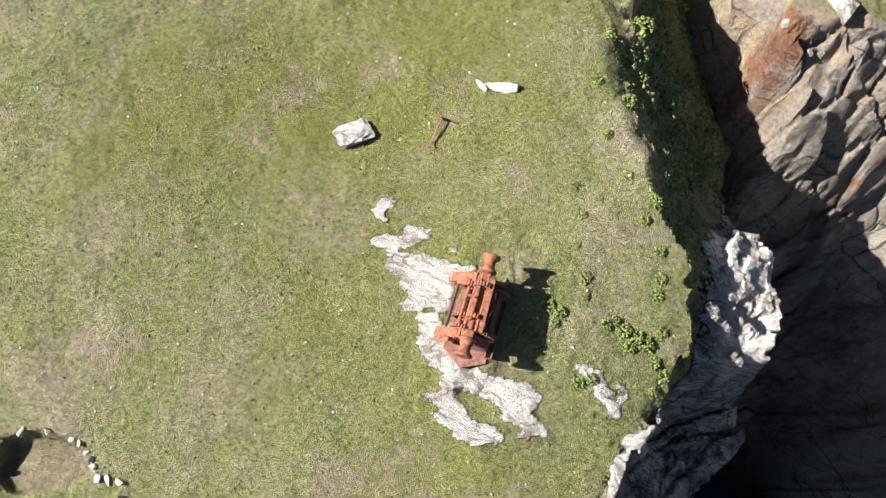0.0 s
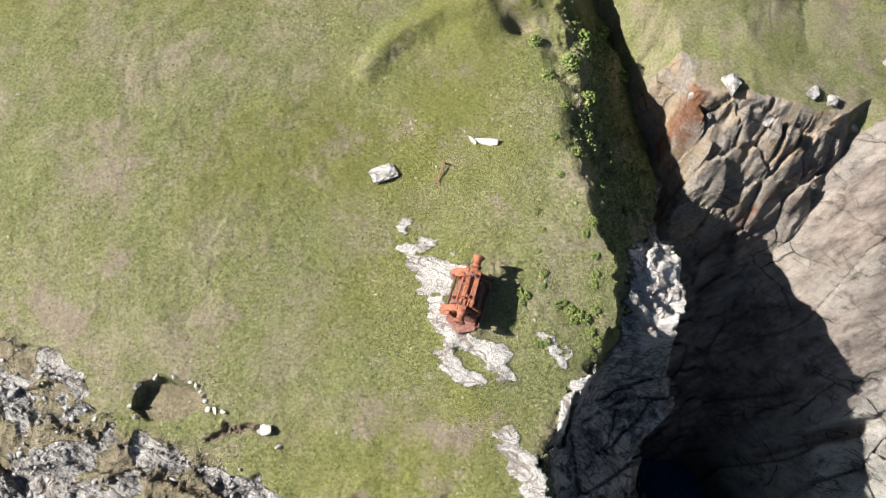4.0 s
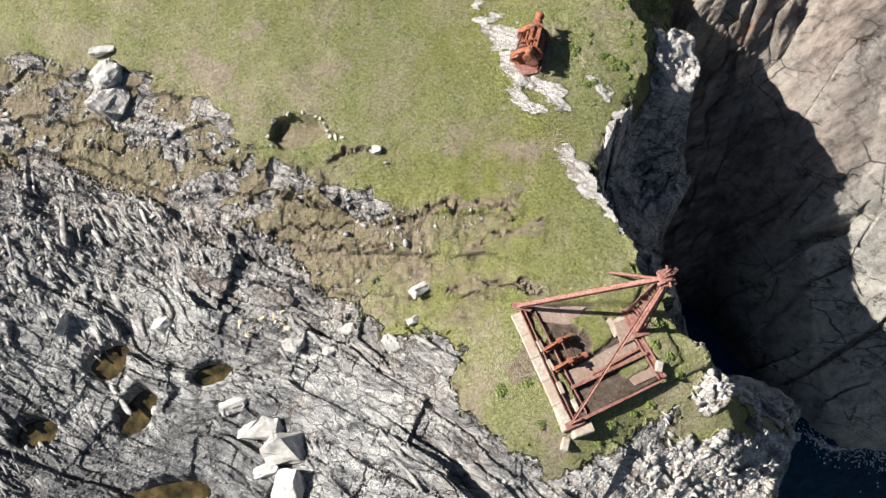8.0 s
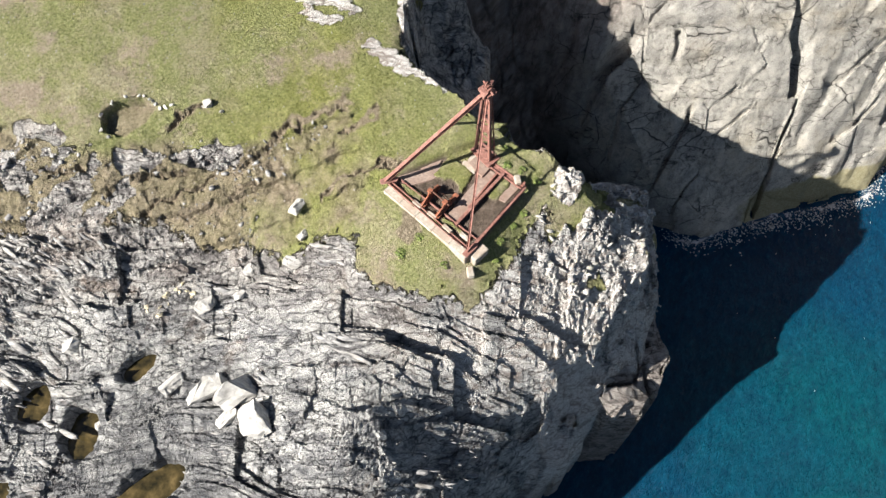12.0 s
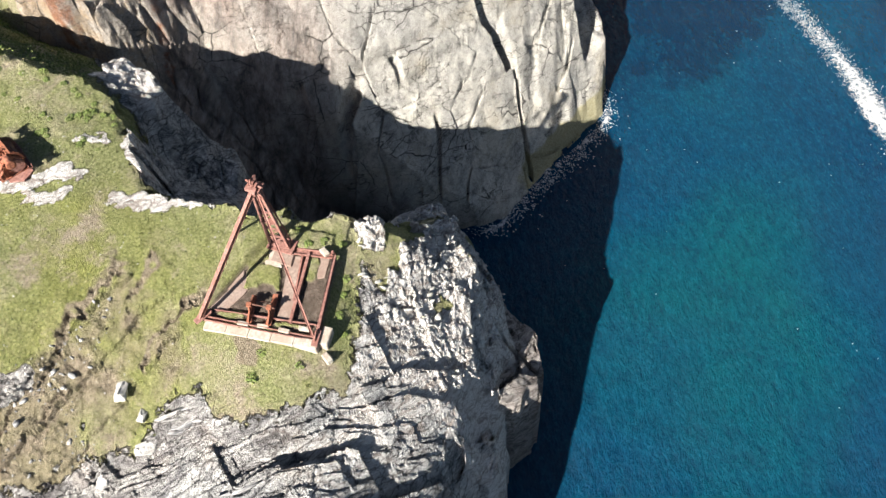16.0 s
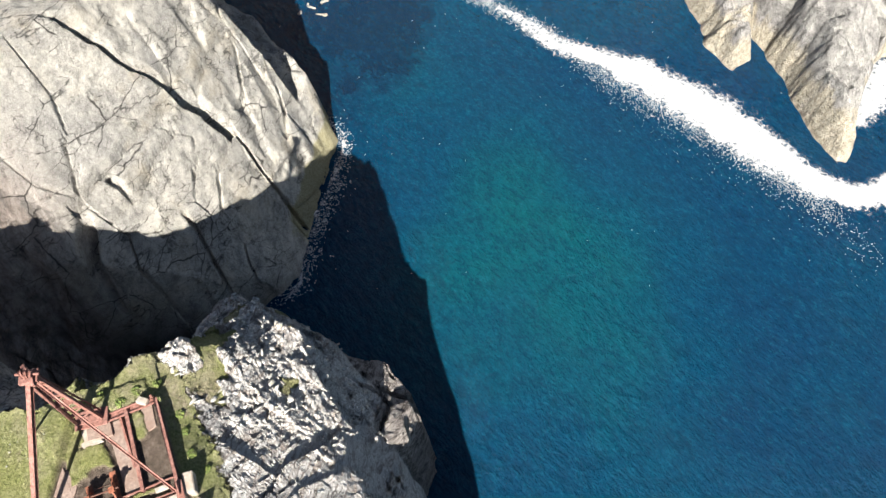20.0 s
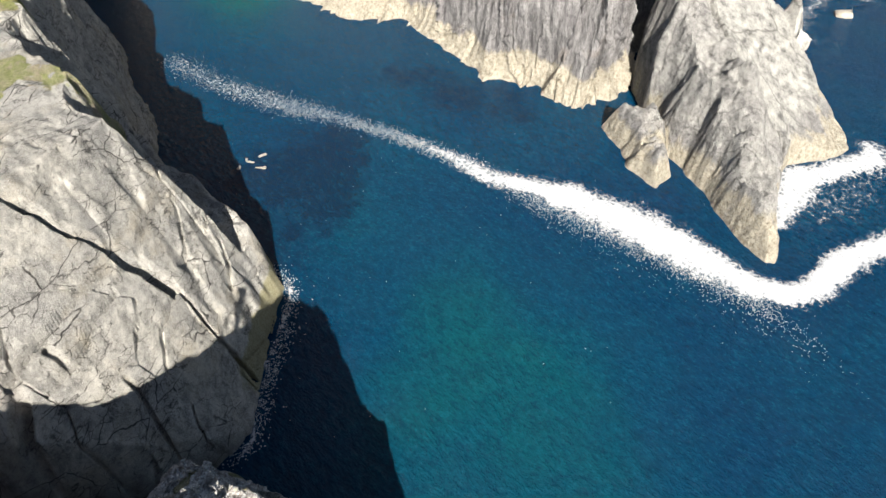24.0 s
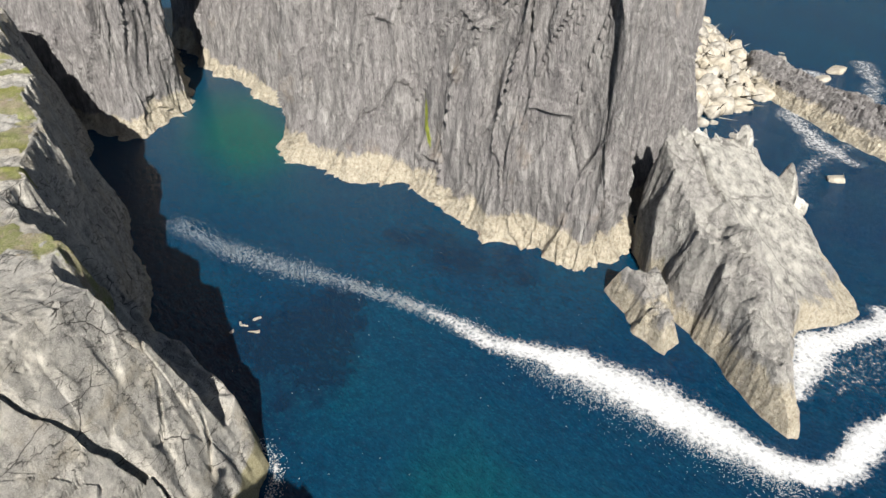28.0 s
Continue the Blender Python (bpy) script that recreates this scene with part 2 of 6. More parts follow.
def grass_colours(p):
    """Close-grazed turf: green, straw and bare brown at several sizes."""
    wide, mid = p.noise(0.09, 5, 0.6, p.stretched((1.0, 0.5, 1.0), (0, 0, -40))), p.noise(0.45, 7, 0.7)
    fine = p.noise(9, 6, 0.75)
    tiny = p.noise(42, 4, 0.75)
    green = p.ramp(fine, (0.34, (0.11, 0.125, 0.045)), (0.5, (0.27, 0.285, 0.115)), (0.66, (0.43, 0.435, 0.22)))
    straw = p.ramp(fine, (0.34, (0.215, 0.18, 0.12)), (0.5, (0.4, 0.35, 0.24)), (0.66, (0.56, 0.5, 0.37)))
    both = p.mix(p.ramp(mid, (0.46, 0.0), (0.62, 0.75)), green, straw)
    lush = p.mix(p.ramp(wide, (0.5, 0.0), (0.62, 0.75)), both, p.ramp(fine, (0.32, (0.13, 0.145, 0.03)), (0.7, (0.37, 0.375, 0.095))))
    bare = p.mix(p.ramp(p.noise(0.33, 9, 0.75), (0.53, 0.0), (0.63, 0.85)), lush, p.ramp(fine, (0.32, (0.26, 0.195, 0.155)), (0.7, (0.55, 0.455, 0.375))))
    dark = p.mix(p.ramp(tiny, (0.38, 0.45), (0.48, 0.0)), bare, (0.03, 0.04, 0.012))
    return dark, fine, tiny


p = Paint("turf_and_rock", 0.9)
rock, grain, fine = rock_colours(p, -26, 1.32)
turf, tuft, tiny = grass_colours(p)
earth = p.ramp(p.noise(5, 8, 0.75), (0.3, (0.1, 0.08, 0.055)), (0.5, (0.27, 0.22, 0.155)), (0.7, (0.44, 0.38, 0.29)))
dry = p.mix(p.ramp(p.attribute("earth"), (0.3, 0.0), (0.7, 1.0)), turf, earth)
dry = p.mix(p.math("MULTIPLY", p.attribute("mud"), 0.8), dry, p.ramp(p.noise(4, 8, 0.75), (0.35, (0.035, 0.025, 0.021)), (0.5, (0.11, 0.08, 0.066)), (0.68, (0.24, 0.185, 0.16))))
ragged = p.math("ADD", p.attribute("turf"), p.math("MULTIPLY", p.math("SUBTRACT", p.noise(1.8, 8, 0.72), 0.5), 1.5))
cover = p.ramp(ragged, (0.45, 0.0), (0.52, 1.0))
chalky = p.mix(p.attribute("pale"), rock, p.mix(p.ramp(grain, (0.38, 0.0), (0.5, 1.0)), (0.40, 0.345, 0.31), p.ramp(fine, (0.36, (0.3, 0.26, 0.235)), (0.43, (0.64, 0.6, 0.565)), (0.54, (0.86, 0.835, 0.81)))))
chalky = p.mix(p.math("MULTIPLY", p.attribute("tan"), 0.75), chalky, p.ramp(grain, (0.36, (0.10, 0.08, 0.07)), (0.48, (0.34, 0.29, 0.26)), (0.62, (0.55, 0.5, 0.46))))
# darker rock, in patches and low down
darkened = p.mix(p.math("MULTIPLY", p.attribute("dark"), 0.8), chalky, p.ramp(fine, (0.35, (0.03, 0.032, 0.038)), (0.65, (0.13, 0.135, 0.15))))
p.colour(p.mix(cover, darkened, dry))
p.shader.inputs["Specular IOR Level"].default_value = 0.25
p.bump((p.mix(cover, grain, p.math("MULTIPLY", tuft, 0.4)), 0.55), (p.mix(cover, fine, p.math("MULTIPLY", tiny, 0.4)), 0.2))
LAND = p.material

p = Paint("slab_rock", 0.85)
grain = p.noise(0.9, 12, 0.74, p.stretched((0.75, 1.1, 0.9), (0, 0, 25)), 0.1)
fine = p.noise(7, 7, 0.72)
broad = p.noise(0.13, 6, 0.6, None, 0.5)
panel = p.node("ShaderNodeSeparateColor")
p.link(p.cells(0.3, p.warped(p.stretched((0.6, 1.0, 1.0), (0, 0, 32)), 0.5, 1.6), "F1", "Color"), panel.inputs[0])
face = p.ramp(grain, (0.34, (0.16, 0.152, 0.138)), (0.43, (0.36, 0.342, 0.305)), (0.53, (0.57, 0.54, 0.475)), (0.65, (0.74, 0.705, 0.635)))
face = p.mix(p.ramp(broad, (0.4, 0.0), (0.6, 0.6)), face, p.ramp(fine, (0.3, (0.2, 0.2, 0.2)), (0.7, (0.42, 0.41, 0.39))))
face = p.mix(p.math("MULTIPLY", panel.outputs[0], 0.3), face, (0.26, 0.25, 0.24))
face = p.mix(p.ramp(p.noise(2.2, 9, 0.78), (0.36, 0.6), (0.47, 0.0)), face, (0.17, 0.16, 0.15))
face = p.mix(p.ramp(p.noise(3.5, 8, 0.75), (0.6, 0.0), (0.7, 0.6)), face, (0.68, 0.66, 0.62))
broken = p.noise(0.4, 5, 0.6)
wide = p.ramp(p.noise(0.30, 7, 0.55, p.stretched((0.3, 1.0, 0.7), (0, 0, -31)), 0.15), (0.494, 0.0), (0.499, 0.95), (0.501, 0.95), (0.506, 0.0))
wide = p.math("MULTIPLY", wide, p.ramp(broken, (0.44, 0.0), (0.5, 1.0)))
thin = p.ramp(p.noise(0.45, 7, 0.55, p.stretched((0.3, 1.0, 0.7), (0, 0, 60)), 0.15), (0.493, 0.0), (0.499, 0.8), (0.501, 0.8), (0.507, 0.0))
thin = p.math("MULTIPLY", thin, p.ramp(p.noise(0.33, 5, 0.6), (0.5, 0.0), (0.57, 1.0)))
net = p.ramp(p.cells(0.42, p.warped(p.stretched((0.5, 1.0, 1.0), (0, 0, -29)), 1.2, 0.35)), (0.003, 0.8), (0.014, 0.0))
net = p.math("MULTIPLY", net, p.ramp(p.noise(0.25, 5, 0.6), (0.48, 0.0), (0.56, 1.0)))
mesh_ = p.ramp(p.cells(1.5, p.warped(p.stretched((0.5, 1.0, 0.8), (0, 0, -36)), 2.5, 0.18)), (0.006, 0.6), (0.03, 0.0))
mesh_ = p.math("MULTIPLY", mesh_, p.ramp(p.noise(0.5, 6, 0.7), (0.5, 0.0), (0.6, 1.0)))
seam = p.math("MAXIMUM", p.math("MAXIMUM", wide, thin), p.math("MAXIMUM", net, mesh_))
pits = p.noise(14, 7, 0.78)
face = p.mix(p.ramp(pits, (0.33, 0.7), (0.42, 0.0)), face, (0.14, 0.135, 0.13))
face = p.mix(p.ramp(pits, (0.53, 0.0), (0.66, 0.75)), face, (0.78, 0.755, 0.7))
face = p.mix(p.ramp(p.noise(0.22, 7, 0.65), (0.52, 0.0), (0.66, 0.55)), face, p.ramp(pits, (0.35, (0.3, 0.25, 0.18)), (0.65, (0.62, 0.55, 0.42))))
face = p.mix(seam, face, (0.05, 0.048, 0.046))
beds = grain
# near-black rock colour that deepens the chasm's shade, and damp rock by the sea
face = p.mix(p.math("MULTIPLY", p.attribute("darkened"), 0.93), face, p.ramp(grain, (0.3, (0.012, 0.012, 0.013)), (0.7, (0.075, 0.073, 0.072))))
face = p.mix(p.attribute("tan"), face, p.mix(p.ramp(p.noise(0.7, 6, 0.7), (0.46, 0.0), (0.6, 0.7)), p.ramp(fine, (0.3, (0.13, 0.115, 0.105)), (0.55, (0.4, 0.355, 0.31)), (0.75, (0.6, 0.56, 0.5))), (0.48, 0.35, 0.22)))
pink = p.ramp(p.noise(0.28, 4, 0.6, p.stretched((0.3, 1.6, 0.6), (0, 0, 25))), (0.36, 0.4), (0.56, 0.95))
face = p.mix(p.math("MULTIPLY", pink, p.attribute("red")), face, p.ramp(p.noise(1.3, 9, 0.74, p.stretched((0.22, 1.4, 0.6), (0, 0, 25))), (0.38, (0.12, 0.095, 0.085)), (0.48, (0.28, 0.22, 0.19)), (0.6, (0.46, 0.385, 0.34))))
face = p.mix(p.ramp(p.math("ADD", p.attribute("rust"), p.math("MULTIPLY", p.math("SUBTRACT", p.noise(1.6, 6, 0.7), 0.5), 1.4)), (0.45, 0.0), (0.75, 0.8)), face, p.ramp(fine, (0.3, (0.1, 0.035, 0.015)), (0.6, (0.3, 0.11, 0.045))))
face = p.mix(p.math("MAXIMUM", net, mesh_), face, (0.04, 0.037, 0.035))
face = p.mix(p.ramp(pits, (0.33, 0.6), (0.41, 0.0)), face, (0.09, 0.085, 0.08))
face = p.mix(p.ramp(p.noise(5, 8, 0.8), (0.36, 0.5), (0.45, 0.0)), face, (0.15, 0.14, 0.13))
tide = p.ramp(p.math("ADD", p.attribute("tide"), p.math("MULTIPLY", p.math("SUBTRACT", p.noise(1.3, 5, 0.7), 0.5), 0.6)), (0.35, 0.0), (0.6, 1.0))
face = p.mix(tide, face, p.ramp(fine, (0.3, (0.2, 0.18, 0.08)), (0.6, (0.42, 0.385, 0.26))))
turf, tuft, tiny = grass_colours(p)
cover = p.ramp(p.math("ADD", p.attribute("turf"), p.math("MULTIPLY", p.math("SUBTRACT", p.noise(1.5, 6, 0.7), 0.5), 0.9)), (0.44, 0.0), (0.54, 1.0))
p.colour(p.mix(cover, face, turf))
p.shader.inputs["Specular IOR Level"].default_value = 0.25
p.bump((beds, 0.3), (p.noise(2.5, 10, 0.78), 0.22), (p.math("SUBTRACT", 1.0, seam), 0.12), (p.mix(cover, pits, tiny), 0.1))
SLAB = p.material

def cliff_paint(name, squeeze, lean):
    """Sea cliff rock with a pale tide band; squeeze draws the grain out."""
    p = Paint(name, 0.85)
    upright = p.warped(p.stretched(squeeze, (0, lean, 0)), 0.4, 0.8)
    grain = p.noise(1.1, 8, 0.65, upright)
    fine = p.noise(5, 6, 0.7, upright)
    base = p.ramp(grain, (0.34, (0.09, 0.086, 0.088)), (0.45, (0.19, 0.183, 0.182)), (0.55, (0.26, 0.25, 0.247)), (0.68, (0.4, 0.39, 0.38)))
    base = p.mix(p.ramp(p.noise(0.16, 6, 0.65), (0.45, 0.0), (0.62, 0.55)), base, p.ramp(fine, (0.3, (0.15, 0.14, 0.145)), (0.7, (0.3, 0.282, 0.285))))
    base = p.mix(p.ramp(fine, (0.34, 0.85), (0.44, 0.0)), base, (0.05, 0.048, 0.05))
    strands = p.noise(11, 7, 0.78, upright)
    base = p.mix(p.ramp(strands, (0.37, 0.8), (0.47, 0.0)), base, (0.045, 0.043, 0.046))
    base = p.mix(p.ramp(strands, (0.56, 0.0), (0.68, 0.5)), base, (0.46, 0.45, 0.435))
    base = p.mix(p.ramp(fine, (0.56, 0.0), (0.68, 0.55)), base, (0.5, 0.49, 0.475))
    base = p.mix(p.ramp(p.noise(1.4, 8, 0.75), (0.62, 0.0), (0.7, 0.55)), base, (0.58, 0.57, 0.55))
    ochre = p.ramp(p.noise(0.12, 6, 0.65), (0.6, 0.0), (0.75, 0.35))
    base = p.mix(ochre, base, (0.38, 0.28, 0.18))
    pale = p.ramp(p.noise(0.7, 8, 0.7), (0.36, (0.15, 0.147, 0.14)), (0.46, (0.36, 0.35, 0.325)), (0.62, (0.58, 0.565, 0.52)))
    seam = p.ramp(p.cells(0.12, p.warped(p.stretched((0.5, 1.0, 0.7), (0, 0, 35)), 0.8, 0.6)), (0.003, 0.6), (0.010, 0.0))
    # light: mixes in paler rock, which stands for sun on the islet
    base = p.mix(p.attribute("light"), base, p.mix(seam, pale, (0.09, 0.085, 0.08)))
    tide = p.ramp(p.math("ADD", p.attribute("tide"), p.math("MULTIPLY", p.math("SUBTRACT", p.noise(0.5, 8, 0.72, p.stretched((1.5, 1.5, 0.5))), 0.5), 1.7)), (0.36, 0.0), (0.66, 0.9))
    base = p.mix(tide, base, p.ramp(p.noise(2.2, 8, 0.75), (0.32, (0.18, 0.145, 0.1)), (0.47, (0.42, 0.375, 0.29)), (0.7, (0.63, 0.58, 0.48))))
    base = p.mix(p.ramp(p.math("ADD", p.attribute("moss"), p.math("MULTIPLY", p.math("SUBTRACT", p.noise(0.9, 6, 0.7), 0.5), 1.2)), (0.5, 0.0), (0.7, 0.9)), base, (0.26, 0.3, 0.03))
    cover = p.ramp(p.math("ADD", p.attribute("turf"), p.math("MULTIPLY", p.math("SUBTRACT", p.noise(0.6, 6, 0.7), 0.5), 0.9)), (0.44, 0.0), (0.54, 1.0))
    p.colour(p.mix(cover, base, (0.15, 0.19, 0.05)))
    p.shader.inputs["Specular IOR Level"].default_value = 0.25
    p.bump((grain, 0.5), (fine, 0.25), (strands, 0.1), (p.noise(0.55, 6, 0.7, distortion=0.4), 0.9), (p.noise(3, 7, 0.7), 0.14))
    return p.material


CLIFF = cliff_paint("sea_cliff_rock", (1.1, 1.1, 0.2), 12)
ISLET = cliff_paint("islet_rock", (0.7, 0.9, 0.8), 25)

p = Paint("sea_water", 0.16)
bed = p.ramp(p.math("ADD", p.attribute("shoal"), p.math("MULTIPLY", p.math("SUBTRACT", p.noise(0.06, 5, 0.6), 0.5), 0.6)), (0.1, (0.0008, 0.02, 0.063)), (0.45, (0.0008, 0.037, 0.077)), (0.75, (0.0008, 0.058, 0.073)), (1.0, (0.001, 0.074, 0.064)))
weed = p.ramp(p.math("ADD", p.attribute("weed"), p.math("MULTIPLY", p.math("SUBTRACT", p.noise(0.22, 7, 0.7), 0.5), 1.6)), (0.35, 0.0), (0.65, 0.85))
tone = p.mix(weed, bed, (0.002, 0.013, 0.036))
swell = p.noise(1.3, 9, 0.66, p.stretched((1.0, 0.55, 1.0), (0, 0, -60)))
# wave shading painted into the water colour: dark troughs, bright crests
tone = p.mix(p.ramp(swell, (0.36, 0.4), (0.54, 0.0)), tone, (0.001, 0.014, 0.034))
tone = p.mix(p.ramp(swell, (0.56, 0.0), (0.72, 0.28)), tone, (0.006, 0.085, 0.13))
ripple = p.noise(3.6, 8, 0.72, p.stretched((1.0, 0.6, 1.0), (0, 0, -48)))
# finer ripple shade and highlights, in the colour only
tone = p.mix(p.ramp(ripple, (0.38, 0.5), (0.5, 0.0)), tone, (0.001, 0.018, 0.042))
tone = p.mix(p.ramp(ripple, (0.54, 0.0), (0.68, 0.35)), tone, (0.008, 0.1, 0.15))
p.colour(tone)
p.shader.inputs["Specular IOR Level"].default_value = 0.08
p.bump((swell, 0.5), (p.noise(2.6, 7, 0.7, p.stretched((1.0, 0.45, 1.0), (0, 0, -55))), 0.14))
WATER = p.material

p = Paint("rusted_iron", 0.85)
flake = p.noise(9, 8, 0.7)
p.colour(p.mix(p.ramp(p.noise(2.2, 5, 0.6), (0.42, 0.0), (0.62, 0.8)), p.ramp(flake, (0.3, (0.05, 0.026, 0.024)), (0.5, (0.2, 0.085, 0.065)), (0.72, (0.32, 0.16, 0.125))), p.ramp(flake, (0.35, (0.13, 0.055, 0.045)), (0.65, (0.34, 0.19, 0.16)))))
p.bump((flake, 0.02))
RUST = p.material

p = Paint("orange_rusted_iron", 0.82)
flake = p.noise(11, 8, 0.7)
p.colour(p.mix(p.ramp(p.noise(3.0, 5, 0.6), (0.44, 0.0), (0.6, 0.85)), p.ramp(flake, (0.3, (0.06, 0.024, 0.016)), (0.5, (0.25, 0.08, 0.04)), (0.72, (0.42, 0.17, 0.09))), p.ramp(flake, (0.35, (0.09, 0.035, 0.025)), (0.65, (0.28, 0.105, 0.06)))))
p.bump((flake, 0.015))
ORANGE = p.material

p = Paint("dark_rusted_iron", 0.85)
flake = p.noise(10, 8, 0.7)
p.colour(p.ramp(flake, (0.3, (0.03, 0.018, 0.014)), (0.55, (0.10, 0.042, 0.028)), (0.75, (0.2, 0.085, 0.05))))
p.bump((flake, 0.015))
DARK_RUST = p.material

p = Paint("old_concrete", 0.92)
grit = p.noise(7, 8, 0.7)
p.colour(p.mix(p.ramp(p.noise(1.1, 5, 0.65), (0.42, 0.0), (0.6, 0.7)), p.ramp(grit, (0.3, (0.2, 0.175, 0.145)), (0.6, (0.42, 0.385, 0.33)), (0.8, (0.55, 0.52, 0.46))), (0.3, 0.22, 0.17)))
p.bump((grit, 0.02))
CONCRETE = p.material

p = Paint("stained_concrete", 0.92)
grit = p.noise(9, 8, 0.75)
p.colour(p.mix(p.ramp(p.noise(1.4, 6, 0.7), (0.42, 0.0), (0.6, 0.7)), p.ramp(grit, (0.3, (0.13, 0.095, 0.075)), (0.6, (0.3, 0.23, 0.195)), (0.8, (0.4, 0.33, 0.29))), (0.2, 0.13, 0.1)))
p.bump((grit, 0.03))
STAINED = p.material

p = Paint("white_boulder", 0.88)
grain = p.noise(3.0, 8, 0.65, p.stretched((0.5, 0.5, 2.0), (25, 10, 0)))
p.colour(p.mix(p.ramp(p.noise(1.4, 6, 0.65), (0.5, 0.0), (0.66, 0.6)), p.ramp(grain, (0.3, (0.2, 0.19, 0.18)), (0.46, (0.38, 0.37, 0.35)), (0.66, (0.58, 0.565, 0.54))), (0.36, 0.34, 0.31)))
p.bump((grain, 0.05), (p.noise(18, 5, 0.7), 0.012))
WHITE_ROCK = p.material

p = Paint("yellow_stone", 0.9)
grain = p.noise(6, 7, 0.7)
p.colour(p.ramp(grain, (0.32, (0.3, 0.25, 0.16)), (0.5, (0.52, 0.46, 0.33)), (0.7, (0.66, 0.61, 0.48))))
p.bump((grain, 0.03))
YELLOW_STONE = p.material

p = Paint("shard_rock", 0.85)
each = p.node("ShaderNodeNewGeometry").outputs["Random Per Island"]
grain = p.noise(4.0, 8, 0.65, p.stretched((0.5, 1.6, 1.6), (20, 0, -26)))
p.colour(p.mix(p.math("MULTIPLY", p.math("MULTIPLY", each, each), 0.5), p.ramp(grain, (0.3, (0.03, 0.03, 0.035)), (0.45, (0.13, 0.13, 0.135)), (0.65, (0.36, 0.355, 0.35))), p.ramp(grain, (0.3, (0.15, 0.135, 0.12)), (0.5, (0.42, 0.395, 0.36)), (0.7, (0.65, 0.63, 0.59)))))
p.bump((grain, 0.04))
SHARD = p.material

p = Paint("islet_stone", 0.88)
grain = p.noise(0.7, 8, 0.7)
fine = p.noise(4, 7, 0.75)
stone = p.ramp(grain, (0.36, (0.15, 0.147, 0.14)), (0.46, (0.36, 0.35, 0.325)), (0.62, (0.58, 0.565, 0.52)))
p.colour(p.mix(p.ramp(fine, (0.36, 0.6), (0.46, 0.0)), stone, (0.08, 0.078, 0.075)))
p.bump((grain, 0.3), (fine, 0.15))
ISLET_STONE = p.material

p = Paint("tan_boulder", 0.88)
each = p.node("ShaderNodeNewGeometry").outputs["Random Per Island"]
grain = p.noise(0.8, 7, 0.65)
p.colour(p.mix(each, p.ramp(grain, (0.3, (0.18, 0.155, 0.115)), (0.6, (0.4, 0.365, 0.3))), p.ramp(grain, (0.3, (0.15, 0.14, 0.125)), (0.6, (0.34, 0.325, 0.295)))))
p.bump((grain, 0.2))
TAN_ROCK = p.material

p = Paint("grass_blade", 0.9)
each = p.node("ShaderNodeNewGeometry").outputs["Random Per Island"]
p.colour(p.ramp(each, (0.0, (0.05, 0.065, 0.015)), (0.3, (0.14, 0.16, 0.04)), (0.65, (0.27, 0.265, 0.1)), (1.0, (0.4, 0.35, 0.2))))
p.shader.inputs["Specular IOR Level"].default_value = 0.2
BLADE = p.material

p = Paint("dark_leaf", 0.9)
p.colour(p.ramp(p.noise(3, 3), (0.3, (0.03, 0.045, 0.015)), (0.7, (0.08, 0.085, 0.035))))
DARK_LEAF = p.material

p = Paint("bank_leaf", 0.9)
each = p.node("ShaderNodeNewGeometry").outputs["Random Per Island"]
p.colour(p.ramp(each, (0.0, (0.04, 0.06, 0.012)), (0.4, (0.1, 0.14, 0.03)), (0.75, (0.15, 0.18, 0.05)), (1.0, (0.22, 0.23, 0.08))))
BANK = p.material

p = Paint("cushion_leaf", 0.85)
each = p.node("ShaderNodeNewGeometry").outputs["Random Per Island"]
p.colour(p.ramp(each, (0.0, (0.06, 0.095, 0.02)), (0.5, (0.12, 0.165, 0.035)), (1.0, (0.22, 0.26, 0.07))))
LEAF = p.material

p = Paint("pool_water", 0.06)
p.colour(p.ramp(p.noise(1.3, 5, 0.6), (0.38, (0.012, 0.011, 0.006)), (0.55, (0.05, 0.038, 0.016)), (0.7, (0.11, 0.08, 0.035))))
p.shader.inputs["Specular IOR Level"].default_value = 0.3
POOL = p.material

p = Paint("sea_foam", 0.9)
lace = p.math("ADD", p.attribute("cover"), p.math("MULTIPLY", p.math("SUBTRACT", p.math("ADD", p.math("MULTIPLY", p.noise(1.3, 8, 0.75), 0.6), p.math("MULTIPLY", p.noise(7, 6, 0.75), 0.4)), 0.5), 2.2))
cells = p.cells(1.6)
lace = p.math("SUBTRACT", lace, p.math("MULTIPLY", p.ramp(cells, (0.05, 0.0), (0.35, 1.0)), 0.22))
p.colour(p.ramp(p.noise(2.5, 5, 0.65), (0.3, (0.45, 0.47, 0.5)), (0.6, (0.66, 0.67, 0.68))))
p.link(p.ramp(lace, (0.38, 0.0), (0.62, 0.5), (1.0, 1.0)), p.shader.inputs["Alpha"])
p.bump((p.noise(1.8, 6, 0.65), 0.2))
FOAM = p.material

p = Paint("foam_fleck", 0.9)
p.colour(p.ramp(p.noise(3, 3), (0.3, (0.3, 0.34, 0.36)), (0.6, (0.5, 0.53, 0.54))))
FLECK = p.material

p = Paint("lichened_rock", 0.88)
each = p.node("ShaderNodeNewGeometry").outputs["Random Per Island"]
grain = p.noise(3.5, 8, 0.7)
rock = p.mix(each, p.ramp(grain, (0.3, (0.09, 0.088, 0.085)), (0.5, (0.3, 0.295, 0.28)), (0.7, (0.5, 0.49, 0.46))), p.ramp(grain, (0.3, (0.12, 0.115, 0.11)), (0.5, (0.36, 0.35, 0.33)), (0.7, (0.6, 0.59, 0.55))))
